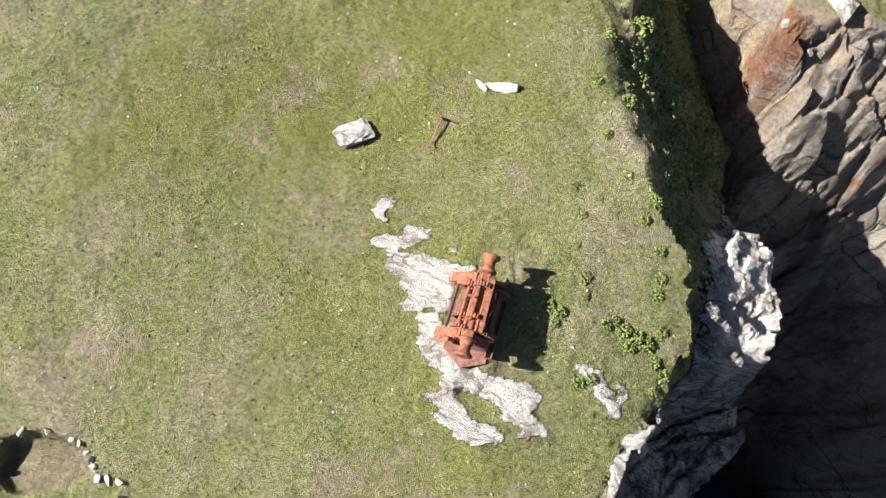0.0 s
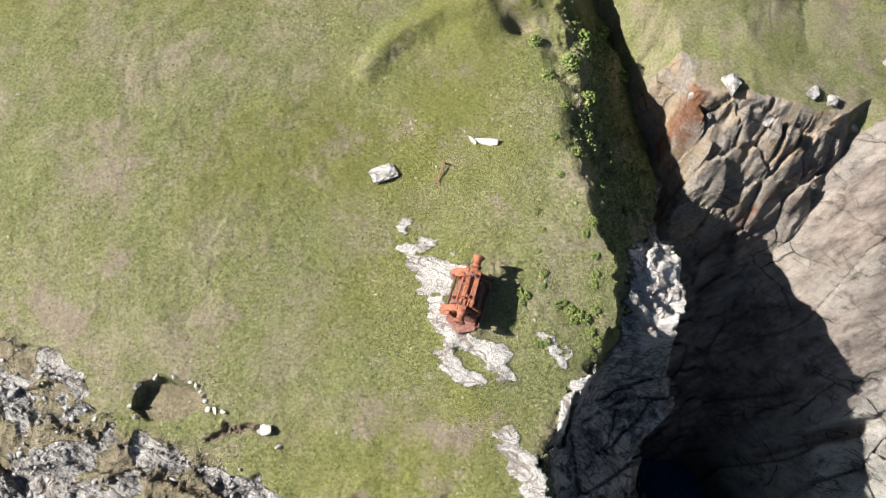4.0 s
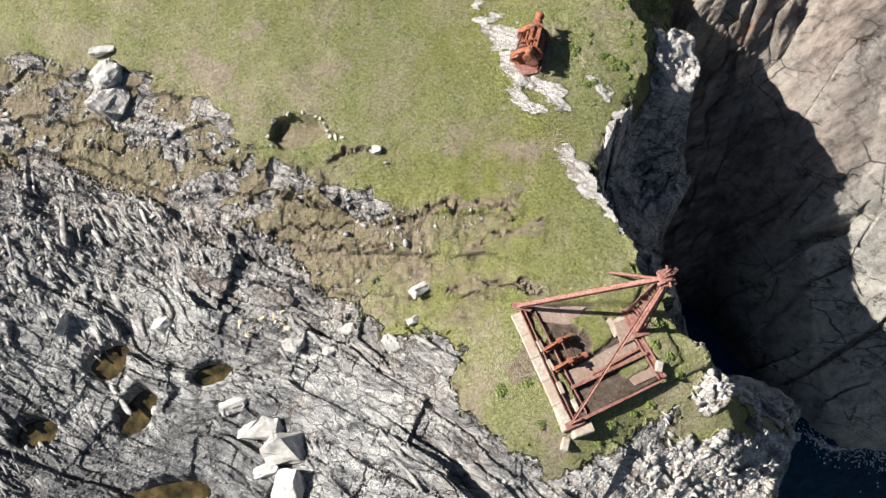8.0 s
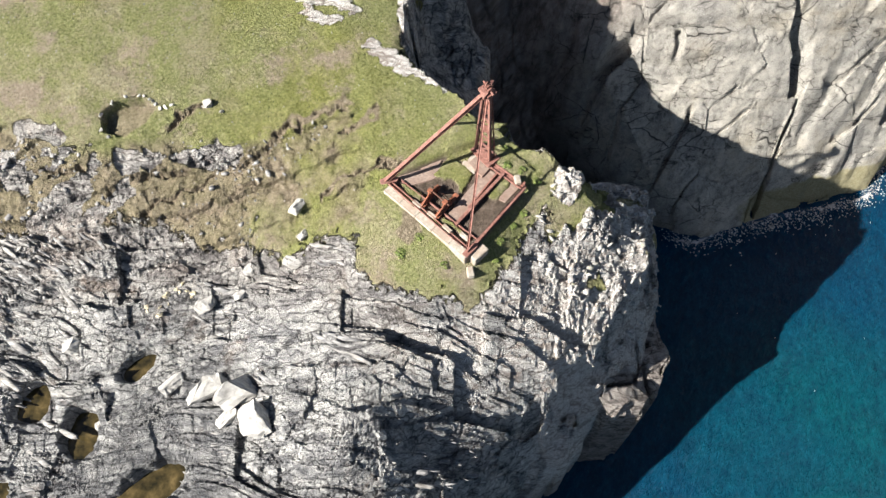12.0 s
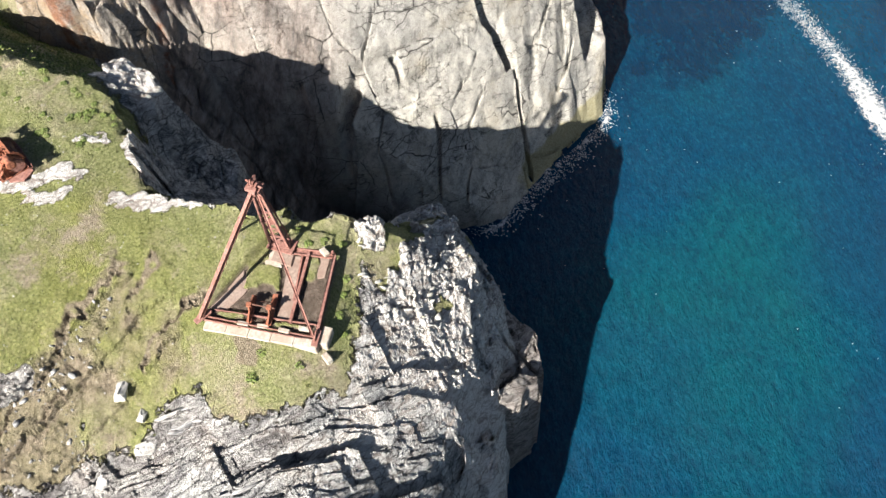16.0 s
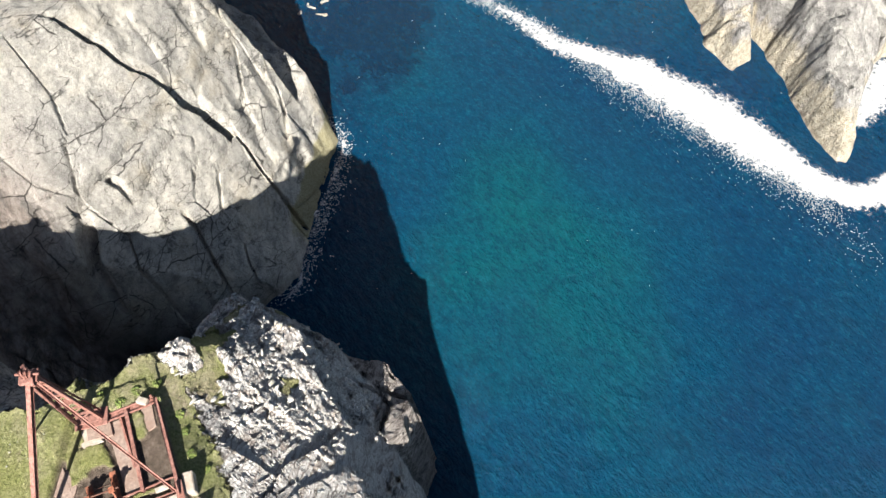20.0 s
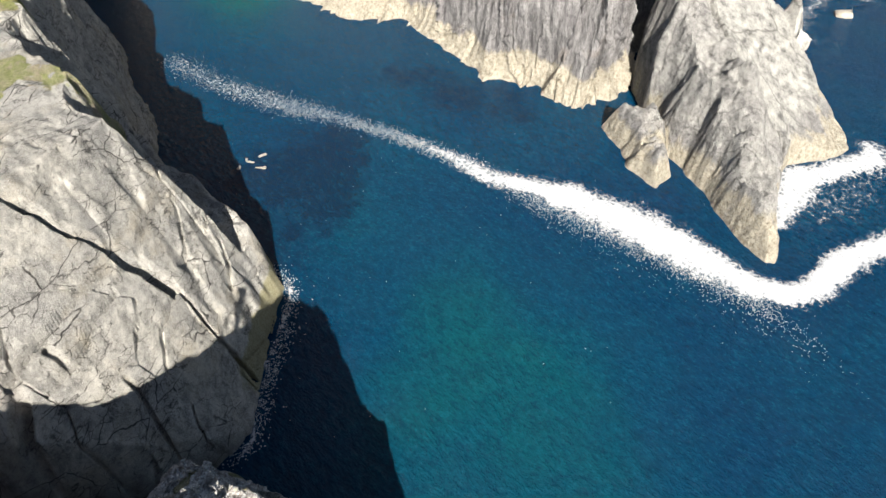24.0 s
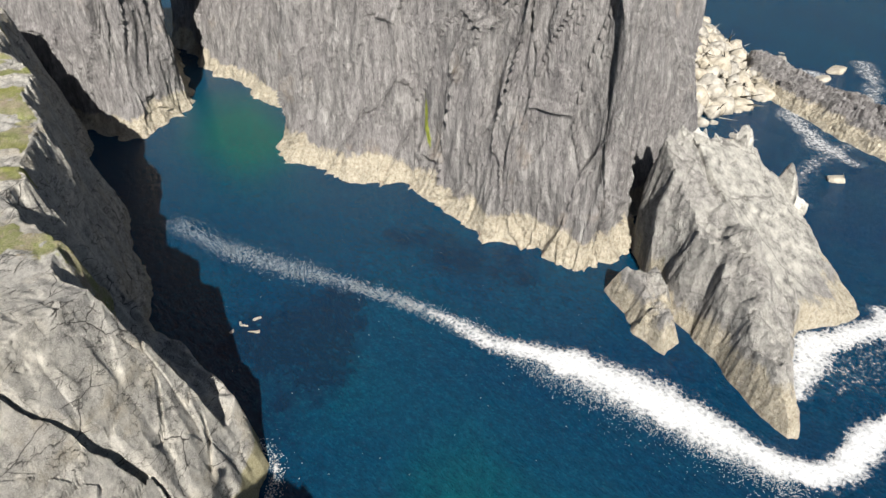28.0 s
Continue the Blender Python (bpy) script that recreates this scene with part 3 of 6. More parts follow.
p.colour(p.mix(p.ramp(p.noise(2.0, 7, 0.75), (0.58, 0.0), (0.66, 0.7)), rock, (0.34, 0.33, 0.14)))
p.bump((grain, 0.05))
LICHEN = p.material


# ---- the headland ----
RIM = [(3, 30), (2.4, 20), (2.6, 16.5), (3.2, 14.9), (3.7, 13), (3.8, 10.8), (4.1, 9.5), (4.6, 7.6), (5.0, 5.8), (4.8, 4.0), (4.4, 3.0), (3.9, 2.0), (3.0, 0.7), (2.3, -0.8),
       (2.4, -2.6), (3.3, -4.4), (4.3, -6.6), (4.8, -8.2), (5.3, -8.8), (6.2, -10.7), (6.9, -12.2), (6.6, -13.0), (4, -14.6), (0, -16.8), (-4, -18.3), (-10, -20), (-15, -21.5), (-24, -25), (-80, -42), (-80, 90), (3, 90)]
LEDGE = [(9, 30), (9.0, 20), (9.3, 18), (9.3, 14.7), (9.2, 11.7), (8.8, 9.6), (8.5, 8.0), (8.2, 6.6), (7.8, 5.2), (7.5, 4.2), (6.2, 3.6), (5.2, 3.0), (4.4, 2.1), (3.5, 0.7), (2.8, -0.8),
         (2.9, -2.7), (3.8, -4.5), (4.8, -6.6), (5.3, -8.1), (6.4, -9.0), (8.8, -10.4), (9.6, -12.0), (8.6, -13.9), (5.4, -15.8), (0, -17.8), (-4, -19.2), (-10, -21), (-15, -22.6), (-24, -26.5), (-80, -44), (-80, 91), (7, 91)]
SHELF = [(9.5, 30), (9.5, 20), (9.7, 17), (9.7, 14), (9.5, 11), (9.5, 8.4), (9.3, 5.6), (9.1, 4.6), (9.3, 2.3), (8.2, 0.9), (7.0, 0.2), (6.8, -1.6), (7.0, -3.8),
         (7.2, -6), (7.6, -7.8), (10.2, -9.0), (11.6, -10.3), (11.2, -11.6), (10.1, -13.2), (9.2, -14.6), (7.8, -15.8), (5.6, -17.2), (3.4, -18.3), (1, -19.2), (-4, -20.6), (-10, -22.4), (-16, -24.6), (-26, -29), (-80, -47), (-80, 92), (7.8, 92)]
SHORE = [(9.9, 30), (9.9, 20), (10.1, 16), (10.2, 12), (10.4, 8), (10.6, 5), (10.8, 2), (11.2, -1), (12.8, -4), (14.8, -6), (16.6, -7.8), (15.4, -9.8), (13.8, -12.2), (12.2, -13.8), (11.6, -16), (10.4, -18.6), (8, -20.2),
         (6.2, -19.2), (5.0, -19.9), (2, -21.0), (-4, -22.6), (-10, -24.5), (-18, -28), (-28, -33), (-80, -52), (-80, 93), (8.4, 93)]
SPOTS = np.array([(-3, 10.4, -0.4), (-2, 6.9, -0.5), (-0.4, 3.6, -0.65), (-12.2, 2.2, -1.4), (-7.5, 0.9, -1.5), (1, -0.7, -1.6), (-1.9, -6.5, -2.4), (-0.1, -11.5, -2.8), (3, -7.8, -2.2),
                  (-5.7, -5.6, -3.5), (-11.5, -6.6, -5.6), (-18.1, -4.5, -6.2), (-11.6, -11.3, -5.9), (0.7, 10.8, -0.3), (2.5, 5, -0.45), (4.6, 2.2, -1.3), (-1.4, -12.3, -3.4), (6.3, -11.8, -3.6),
                  (-8.3, -16.3, -4.0), (-8.8, -0.9, -2.6), (-20.9, -6, -7.5), (-17.2, -12.9, -7.2), (-20, 22, 0.8), (0, 32, 1.2), (-22, 9, -0.6), (-45, 0, -5), (-26, -15, -8)])
SPOTS = np.vstack([SPOTS, [(-14.7, -21, -11.5), (-4, -18.2, -8.6), (4, -14.8, -6.4), (-40, -28, -9), (-45, 50, 2), (-6, -9.5, -3.9), (10, 30, 1)]])


def spline(spots):
    """A smooth surface through places (thin plate)."""
    def kernel(r2):
        return 0.5 * r2 * np.log(r2 + 1e-9)
    n = len(spots)
    d2 = ((spots[:, None, :2] - spots[None, :, :2]) ** 2).sum(-1)
    a = np.zeros((n + 3, n + 3))
    a[:n, :n] = kernel(d2) + 0.6 * np.eye(n)
    a[:n, n], a[:n, n + 1 :] = 1, spots[:, :2]
    a[n, :n], a[n + 1 :, :n] = 1, spots[:, :2].T
    w = np.linalg.solve(a, np.r_[spots[:, 2], 0, 0, 0])

    def level(x, y):
        z = w[n] + w[n + 1] * x + w[n + 2] * y
        for (sx, sy, _), k in zip(spots, w):
            z = z + k * kernel((x - sx) ** 2 + (y - sy) ** 2)
        return z
    return level


ground_level = spline(SPOTS)
# where turf grows: its outline to the rocky shore, then along the rim
TURF = [(-80, 10), (-40, 5), (-27, 3.0), (-23, 2.4), (-20, 1.0), (-17.7, 0.2), (-14.2, -0.8), (-11.5, -2.3), (-10.4, -4.1), (-8.4, -5.3), (-7.2, -6.8), (-5.4, -6.6), (-3.9, -7.8), (-4.3, -9.2), (-3.5, -10.8), (-1.8, -11.8),
        (-0.6, -12.9), (0.6, -12.4), (2.0, -11.8), (4.5, -10.6), (5.6, -9.4), (5.0, -8.0), (4.4, -6.4), (3.2, -4.2), (2.2, -2.6), (1.9, -0.8), (2.8, 0.9), (3.6, 2.2), (4.9, 3.6), (5.5, 5.0), (5.9, 6.6), (7.4, 8.4), (9.0, 11.5), (9.2, 16), (9, 20), (9, 90), (-80, 90)]
# ground where turf is worn thin over stones
WORN = [(-60, 14), (-26, 7.4), (-21.4, 6.3), (-16.2, 4.2), (-13.2, 1.4), (-10.5, 0.7), (-8.0, -0.6), (-5.5, -1.9), (-1.2, -2.3), (-1.8, -3.4), (-5.0, -3.4), (-7.5, -4.4), (-9.0, -6.8), (-12, -5), (-20, -2), (-60, -2)]
OUTCROPS = [[(-2.8, 8.0), (-2.2, 8.0), (-2.2, 7.3), (-2.7, 7.3)],
            [(-2.6, 7.2), (-2.0, 7.3), (-1.4, 7.0), (-1.6, 6.6), (-2.3, 6.6), (-2.6, 6.8)],
            [(-2.3, 6.5), (-1.7, 6.6), (-0.7, 6.4), (-0.4, 6.1), (-0.8, 5.1), (-1.9, 5.1), (-2.1, 5.9)],
            [(-1.7, 5.0), (-0.9, 5.1), (-0.8, 4.5), (-0.9, 3.9), (-0.4, 3.5), (1.0, 3.4), (1.2, 2.2), (0.9, 1.9), (0.3, 2.4), (-0.4, 3.2), (-1.4, 3.7), (-1.6, 4.4)],
            [(-1.4, 3.1), (-0.8, 3.3), (-0.5, 2.5), (-0.4, 2.0), (-0.9, 2.1)],
            [(2.3, 3.4), (2.7, 3.4), (3.1, 3.0), (2.6, 2.9)],
            [(2.7, 2.8), (3.3, 2.8), (3.2, 2.4), (2.8, 2.4)],
            [(-0.2, 2.4), (0.2, 2.3), (0.3, 2.0), (-0.1, 2.1)],
            [(0.5, 0.3), (1.0, 0.5), (1.9, -0.9), (2.9, -3.0), (2.4, -2.6), (1.0, -0.8)], [(3.2, 2.0), (4.4, 2.4), (3.8, 1.2), (2.9, 0.4)]]


POOLS = [(-20.7, -6.4, 1.0, 0.8, 30), (-15.4, -7.5, 1.0, 0.5, 10), (-19.0, -8.9, 1.1, 0.8, 40), (-17.1, -12.8, 1.9, 0.75, 5), (-23.6, -9.6, 1.0, 0.7, 0)]
FLOOR = [(-1.5, -6.4), (0.2, -11.3), (3.6, -9.9), (3.0, -6.7)]
MOUNDS = [[(0.33, -7.2), (1.6, -6.65), (2.1, -8.0), (1.1, -8.65), (1.05, -7.8), (0.6, -7.65)], [(2.7, -5.2), (3.6, -5.6), (2.9, -6.9), (2.0, -7.3), (1.35, -6.65), (1.7, -6.0)], [(3.0, -7.75), (3.9, -7.3), (4.6, -9.0), (3.65, -9.65)],
          [(3.15, -8.65), (3.3, -9.2), (2.45, -9.65), (2.1, -9.55), (2.1, -9.2)], [(-1.2, -6.9), (-0.9, -6.9), (-0.5, -8.0), (-0.8, -8.1)], [(-0.35, -9.3), (-0.1, -9.3), (0.4, -10.6), (0.1, -10.7)]]
BARE = [(-1.6, -8.1), (-1.25, -8.6), (-1.4, -9.5), (-2.2, -9.75), (-2.5, -8.8)]
HOLLOW = [(-12.1, 1.7), (-11.8, 2.5), (-10.9, 2.65), (-9.9, 2.4), (-9.4, 1.7), (-10.2, 1.2), (-11.4, 1.1)]
STEPS = [([(-14.2, -1.6), (-11.7, -2.0), (-9.2, -2.2), (-6.7, -2.2), (-4.7, -1.8), (-1.4, -2.0)], 0.28), ([(-10.5, -3.0), (-7.0, -3.3)], 0.2), ([(-0.5, -5.75), (-1.7, -5.6), (-2.4, -5.3), (-3.7, -5.3), (-4.6, -5.2)], 0.28), ([(-9.2, 0.75), (-7.5, 0.75)], 0.3), ([(-13, -0.6), (-9, -1.2), (-7.2, -2.0)], 0.3), ([(-21, 2.6), (-17, 2.2), (-13.6, 0.6)], 0.3), ([(-0.3, -3.1), (-1.3, -3.3), (-2.2, -3.1)], 0.25)]


def POOL_LEVEL(px, py):
    return float(ground_level(np.array([px]), np.array([py]))[0]) - 0.42


def headland(x, y):
    """Height, and how far each place is turf, worn earth, pale rock and darker rock."""
    jag = 0.5 - 0.45 * ramp(y, 6.5, 9)
    wx = x + jag * shards(x * 0.5, y * 0.5, 21)[0] + 0.5 * fbm(x * 0.6, y * 0.6, 22)
    wy = y + jag * shards(x * 0.5 + 40, y * 0.5, 23)[0] + 0.5 * fbm(x * 0.6, y * 0.6, 24)
    rim, ledge, shelf, shore = (inside_distance(wx, wy, c) for c in (RIM, LEDGE, SHELF, SHORE))
    top = ground_level(x, y)
    north = ramp(y, 6.9, 9.2)
    spur = ramp(y, 2.6, 4.2) * (1 - north)
    se = ramp(x - 0.4 * y, 7.0, 9.5) * ramp(-y, 7.5, 10)
    mid = np.minimum(top - 0.5, -4.0 - 2.4 * north + 1.9 * spur - 2.0 * se)
    low = np.minimum(mid - 3.0, -8.8)

    def between(outer, inner, upper, lower, power=1.0):
        s = np.clip(-inner / np.maximum(outer - inner, 1e-3), 0, 1) ** power
        return upper + (lower - upper) * s
    z = np.where(rim > 0, top, np.where(ledge > 0, between(ledge, rim, top, mid, 1.2 + 0.15 * north - 0.75 * spur), np.where(shelf > 0, between(shelf, ledge, mid, low, 1 - 0.6 * np.exp(-(((y - 1.4) / 2.2) ** 2))), np.where(shore > 0, between(shore, shelf, low, SEA, 1 + 1.6 * se), SEA + 1.6 * shore))))
    out = inside_distance(x + 0.5 * fbm(x * 0.8, y * 0.8, 31), y + 0.5 * fbm(x * 0.8, y * 0.8, 32), TURF)
    turf = ramp(out, -1.3, 0.9)
    worn = ramp(inside_distance(x + fbm(x * 0.5, y * 0.5, 33), y + fbm(x * 0.5, y * 0.5, 34), WORN), -0.8, 0.8)
    pale = np.zeros(x.shape)
    u, v = turned(x, y, -18)
    ragged = 0.5 * fbm(u * 1.1, v * 3.4, 35, 4) + 0.12 * fbm(x * 6, y * 6, 36, 3) + 0.04
    for poly in OUTCROPS:
        pale = np.maximum(pale, ramp(inside_distance(x, y, poly) + ragged, -0.03, 0.06))
    stones = ramp(fbm(x * 0.55, y * 1.1, 37, 5) + 0.05 * ramp(-x, 7, 16), 0.17, 0.27) * worn
    stones = np.maximum(stones, ramp(np.exp(-((line_distance(x, y, [(-11.4, 0.2), (-9.0, -0.9), (-7.0, -1.8)]) / 0.75) ** 2)) + 0.7 * np.exp(-((line_distance(x, y, [(-15.2, 3.6), (-13.2, 1.6), (-12.0, 0.6)]) / 0.6) ** 2)) + 0.9 * fbm(x * 0.9, y * 0.9, 93, 4), 0.55, 0.75))
    straw = ramp(inside_distance(x + fbm(x * 0.5, y * 0.5, 33), y + fbm(x * 0.5, y * 0.5, 34), [(-8, -0.5), (-1.5, -2.5), (-1.5, -5), (-3.8, -7.4), (-8.2, -6.1), (-12.5, -2.3)]), -0.8, 1.0)
    worn = np.maximum(worn, straw * (0.75 + 0.7 * fbm(x * 0.9, y * 0.9, 118, 4)))
    turf = turf * (1 - pale) * (1 - stones)
    turf = np.maximum(turf, 0.75 * se * ramp(fbm(x * 0.7, y * 0.7, 38, 4) - 0.05 * np.maximum(0, -4 - z), 0.12, 0.3))
    steep = ramp(-rim, 0.2, 2.0) * (1 - 0.8 * se)
    bed = np.exp(-((x + 9.5) / 5.5) ** 2 - ((y + 9.8 - 0.08 * (x + 9.5)) / 1.6) ** 2)
    chaos = ramp(fbm(x * 0.12, y * 0.12, 46, 3), -0.15, 0.25)
    relief = (slates(x, y, -28, 1.0, 40) * (1 - 0.3 * chaos) + (0.1 + 0.35 * chaos) * rocky(x, y, -36, 1.1, 43) + 0.3 * shards(x * 0.3, y * 0.4, 94, 1.4)[0]) * (0.75 - 0.55 * bed)
    chunks = 0.6 * shards(x * 0.6, y * 0.6, 90, 1.3)[0] + 0.45 * shards(x * 1.6, y * 1.6, 91, 1.3)[0] + 0.26 * shards(x * 3.6, y * 3.6, 92, 1.3)[0]
    relief = relief * (1 - 0.55 * se) + 0.7 * chunks * se
    bluff = ramp(x + 0.3 * y, 4.2, 6.5) * ramp(-z, 9, 12)
    tier = 1.4 * faceted(x * 0.3, y * 0.3, 96) + 0.5 * faceted(x * 0.9, y * 0.9, 89) + 0.5 * shards(x * 0.35 + 0.2 * y, y * 0.45, 88, 0.8)[0]
    for line in ([(5.0, -16.3), (6.8, -17.0), (8.0, -16.6), (9.8, -16.9)], [(5.6, -18.0), (7.4, -18.4), (8.6, -17.6)], [(8.3, -16.8), (8.6, -17.6), (8.2, -19.4)]):
        tier = tier - 0.7 * np.exp(-((line_distance(x + 0.3 * fbm(x * 1.2, y * 1.2, 87), y + 0.3 * fbm(x * 1.2, y * 1.2, 86), line) / 0.13) ** 2))
    block = np.minimum(-12.0 - 0.5 * (x - 6) - 0.4 * (-14 - y) + tier, SEA + 9.0 * (1.4 + inside_distance(wx, wy, [(7.0, -13.7), (9.4, -13.4), (11.4, -15.1), (10.4, -17.8), (7.4, -19.7), (5.6, -19.5), (4.4, -17.4)])))
    bulge = ramp(block - z, -0.3, 0.5)
    z = np.maximum(z, block)
    bluff = np.maximum(bluff, bulge)
    cliff = rocky(x + 0.6 * z, y + 0.2 * z, 25, 1.5, 50, 0.8) * (1 - 0.6 * bluff) + 1.6 * bluff * shards(x * 0.3, y * 0.3, 53, 1.2)[0]
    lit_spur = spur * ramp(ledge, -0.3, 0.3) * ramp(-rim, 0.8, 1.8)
    cliff = cliff * (1 - 0.85 * bulge)
    rough = relief * (1 - steep) * (1 - bulge) + cliff * steep * (0.8 - 0.62 * spur) + 0.45 * spur * steep * (shards(x * 0.7, y * 0.7, 97, 1.2)[0] + 0.4 * shards(x * 2, y * 2, 98, 1.2)[0])
    amount = ramp(1 - turf, 0.1, 0.9)
    bumps = 0.10 * fbm(x * 0.7, y * 0.7, 60, 4) + 0.03 * fbm(x * 5, y * 5, 61, 3)
    terrace = 0.22 * worn * (np.floor((y + 0.25 * x + 1.2 * fbm(x * 0.35, y * 0.35, 62)) / 1.7) - (y + 0.25 * x + 1.2 * fbm(x * 0.35, y * 0.35, 62)) / 1.7)
    around = np.exp(-(((x - 0.3) / 2.1) ** 2 + ((y - 4.7) / 2.4) ** 2) ** 2)
    worn = np.maximum(worn, 0.75 * around * ramp(fbm(x * 0.8, y * 0.8, 69, 4), -0.15, 0.1))
    bumps = bumps + np.clip(worn, 0, 1) * (0.16 * fbm(x * 2.2, y * 2.2, 120, 4) + 0.1 * creased(x * 1.6, y * 1.6, 121, 3))
    z = z + bumps + terrace + amount * np.where(pale > 0.02, pale * (0.05 + 0.05 * slates(x, y, -18, 0.35, 34)), rough * np.where(stones > 0.3, 0.35, 1.0))
    for px, py, rx, ry, turn in POOLS:
        u, v = turned(x - px, y - py, turn)
        sink = 1 - ramp(np.hypot(u / rx, v / ry) + 0.35 * fbm(x * 0.8, y * 0.8, 64), 0.8, 1.25)
        z = z + sink * (POOL_LEVEL(px, py) - 0.25 - z)
    floor = ramp(inside_distance(x, y, FLOOR), -0.15, 0.15)
    z = z + floor * (-2.42 + 0.05 * fbm(x * 2, y * 2, 65) - z)
    green = np.zeros(x.shape)
    for poly in MOUNDS:
        green = np.maximum(green, ramp(inside_distance(x + 0.25 * fbm(x * 2, y * 2, 66), y + 0.25 * fbm(x * 2, y * 2, 99), poly), -0.06, 0.1))
    z = z + 0.14 * green
    turf = np.maximum(turf, floor)
    worn = np.maximum(np.maximum(worn, 1.6 * floor), 1.3 * ramp(inside_distance(x + 0.4 * fbm(x * 1.5, y * 1.5, 31), y, BARE), -0.1, 0.15)) * (1 - green)
    mud = floor * (1 - green)
    pit = ramp(inside_distance(x, y, HOLLOW), -0.05, 0.14)
    z = z - 0.5 * pit * ramp(y - 0.18 * (x + 10.8), 0.9, 2.3)
    worn = np.maximum(worn, pit)
    for line, drop in STEPS:
        d = line_distance(x + 0.5 * fbm(x * 1.5, y * 1.5, 67, 5), y + 0.6 * fbm(x * 1.5, y * 1.5, 68, 5), line)
        z = z - 0.9 * drop * np.exp(-((d / 0.1) ** 2)) * ramp(fbm(x * 0.9, y * 0.9, 119, 3), -0.35, 0.0) + 0.1 * np.exp(-((d / 0.6) ** 2))
        worn = np.maximum(worn, 1.3 * np.exp(-((d / 0.28) ** 2)))
    slope = ramp(x, 3.4, 4.6) * ramp(y, 7.5, 9.5) * ramp(-z, -0.5, 1.0) * ramp(z, -8, -5)
    z = z + slope * (0.9 * fbm(x * 0.6, y * 0.6, 115, 4) + 0.25 * creased(x * 1.3, y * 1.3, 116, 3))
    bank = np.exp(-((line_distance(x, y, [(-3.8, 14.3), (-2.9, 15.6), (-0.8, 16.9), (1.0, 17.4)]) / 0.5) ** 2)) + 0.8 * np.exp(-((x - 0.6) / 0.8) ** 2 - ((y - 16.0) / 0.7) ** 2)
    z = z + 0.3 * bank
    bay = np.exp(-((x - 2.6) / 0.7) ** 2 - ((y - 16.6) / 0.6) ** 2)
    z = z - 0.8 * bay
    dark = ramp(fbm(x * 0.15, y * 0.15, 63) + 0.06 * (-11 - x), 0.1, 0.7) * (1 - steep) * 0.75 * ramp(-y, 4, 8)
    # rock grows darker towards the sea
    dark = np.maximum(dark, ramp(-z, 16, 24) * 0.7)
    pale = np.maximum(pale, 1.0 * se * (1 - bluff) * ramp(fbm(x * 0.9, y * 0.9, 49, 4), -0.35, 0.05))
    # sunlight on the spur, painted in as paler rock
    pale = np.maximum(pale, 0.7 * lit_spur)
    pale = np.maximum(pale, 0.6 * (1 - turf) * np.exp(-((x - 1.5) / 5.0) ** 2 - ((y + 14.0) / 2.2) ** 2) * ramp(fbm(x * 0.7, y * 0.7, 110, 4), -0.3, 0.15))
    brown = 0.5 * ramp(out, -4.0, -0.5) * ramp(-x, 2, 6) * (1 - ramp(out, -0.2, 0.3)) + 0.5 * stones * (1 - ramp(turf, 0.5, 0.9))
    return z, turf, np.clip(worn, 0, 1.6), pale, dark, np.maximum(bluff, brown), mud


x, y = grid(-30, 20, -31, 24, 0.075)
z, turf, worn, pale, dark, tan, mud = headland(x, y)
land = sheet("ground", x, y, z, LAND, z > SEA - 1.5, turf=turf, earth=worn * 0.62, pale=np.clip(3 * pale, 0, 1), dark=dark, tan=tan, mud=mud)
tagged(land, "grazed green headland with grey slaty rock shore and cliffs", "headland", kind="structure")


# ---- the slab cliff across the chasm ----
CRACKS = [([(29.3, 1.6), (29.8, -0.4), (29.9, -1.8), (30.6, -3.6)], 0.26, 2.0), ([(30.6, -3.6), (31.0, -4.6), (30.9, -5.8)], 0.5, 3.2), ([(30.9, -5.8), (30.8, -7.0), (29.1, -9.2), (28.0, -10.6)], 0.17, 2.2),
          ([(20.3, 1.3), (18.8, 1.1), (17.3, 0.8)], 0.36, 1.8), ([(20.6, 1.8), (22.4, 0.8), (24.0, -0.2), (26.5, -1.6), (29.8, -3.4)], 0.15, 0.9), ([(21.0, 0.2), (23.2, -1.4), (25.6, -2.2), (28.0, -3.4)], 0.12, 0.8),
          ([(23.5, -3.6), (22.6, -4.3), (21.7, -4.8), (20.0, -5.8)], 0.16, 0.9), ([(23.2, 0.2), (22.9, -0.8)], 0.3, 0.8), ([(31.4, -4.4), (34.5, -5.2), (37.2, -6.2)], 0.15, 0.9), ([(36.8, -6.7), (34.6, -7.0), (32.6, -6.6)], 0.1, 0.6),
          ([(37.2, -9.1), (35.6, -9.5), (34.2, -9.3)], 0.12, 0.7), ([(25.0, -5.6), (27.5, -5.4), (30.4, -6.2)], 0.08, 0.5), ([(17.0, 3.6), (15.6, 3.9), (14.2, 4.3)], 0.4, 1.4), ([(19.0, -1.0), (18.0, -2.6), (18.4, -4.0)], 0.12, 0.6)]
EAST_SHORE = [(6, -20), (38.4, -13.0), (41, -12), (46, -9), (49.5, -6.8), (53, -3), (59, 0.6), (69, 2), (76, 5.5), (83, 6.9), (86, 7.6), (97, 15), (118, 21), (132, 44), (132, 90), (6, 90)]


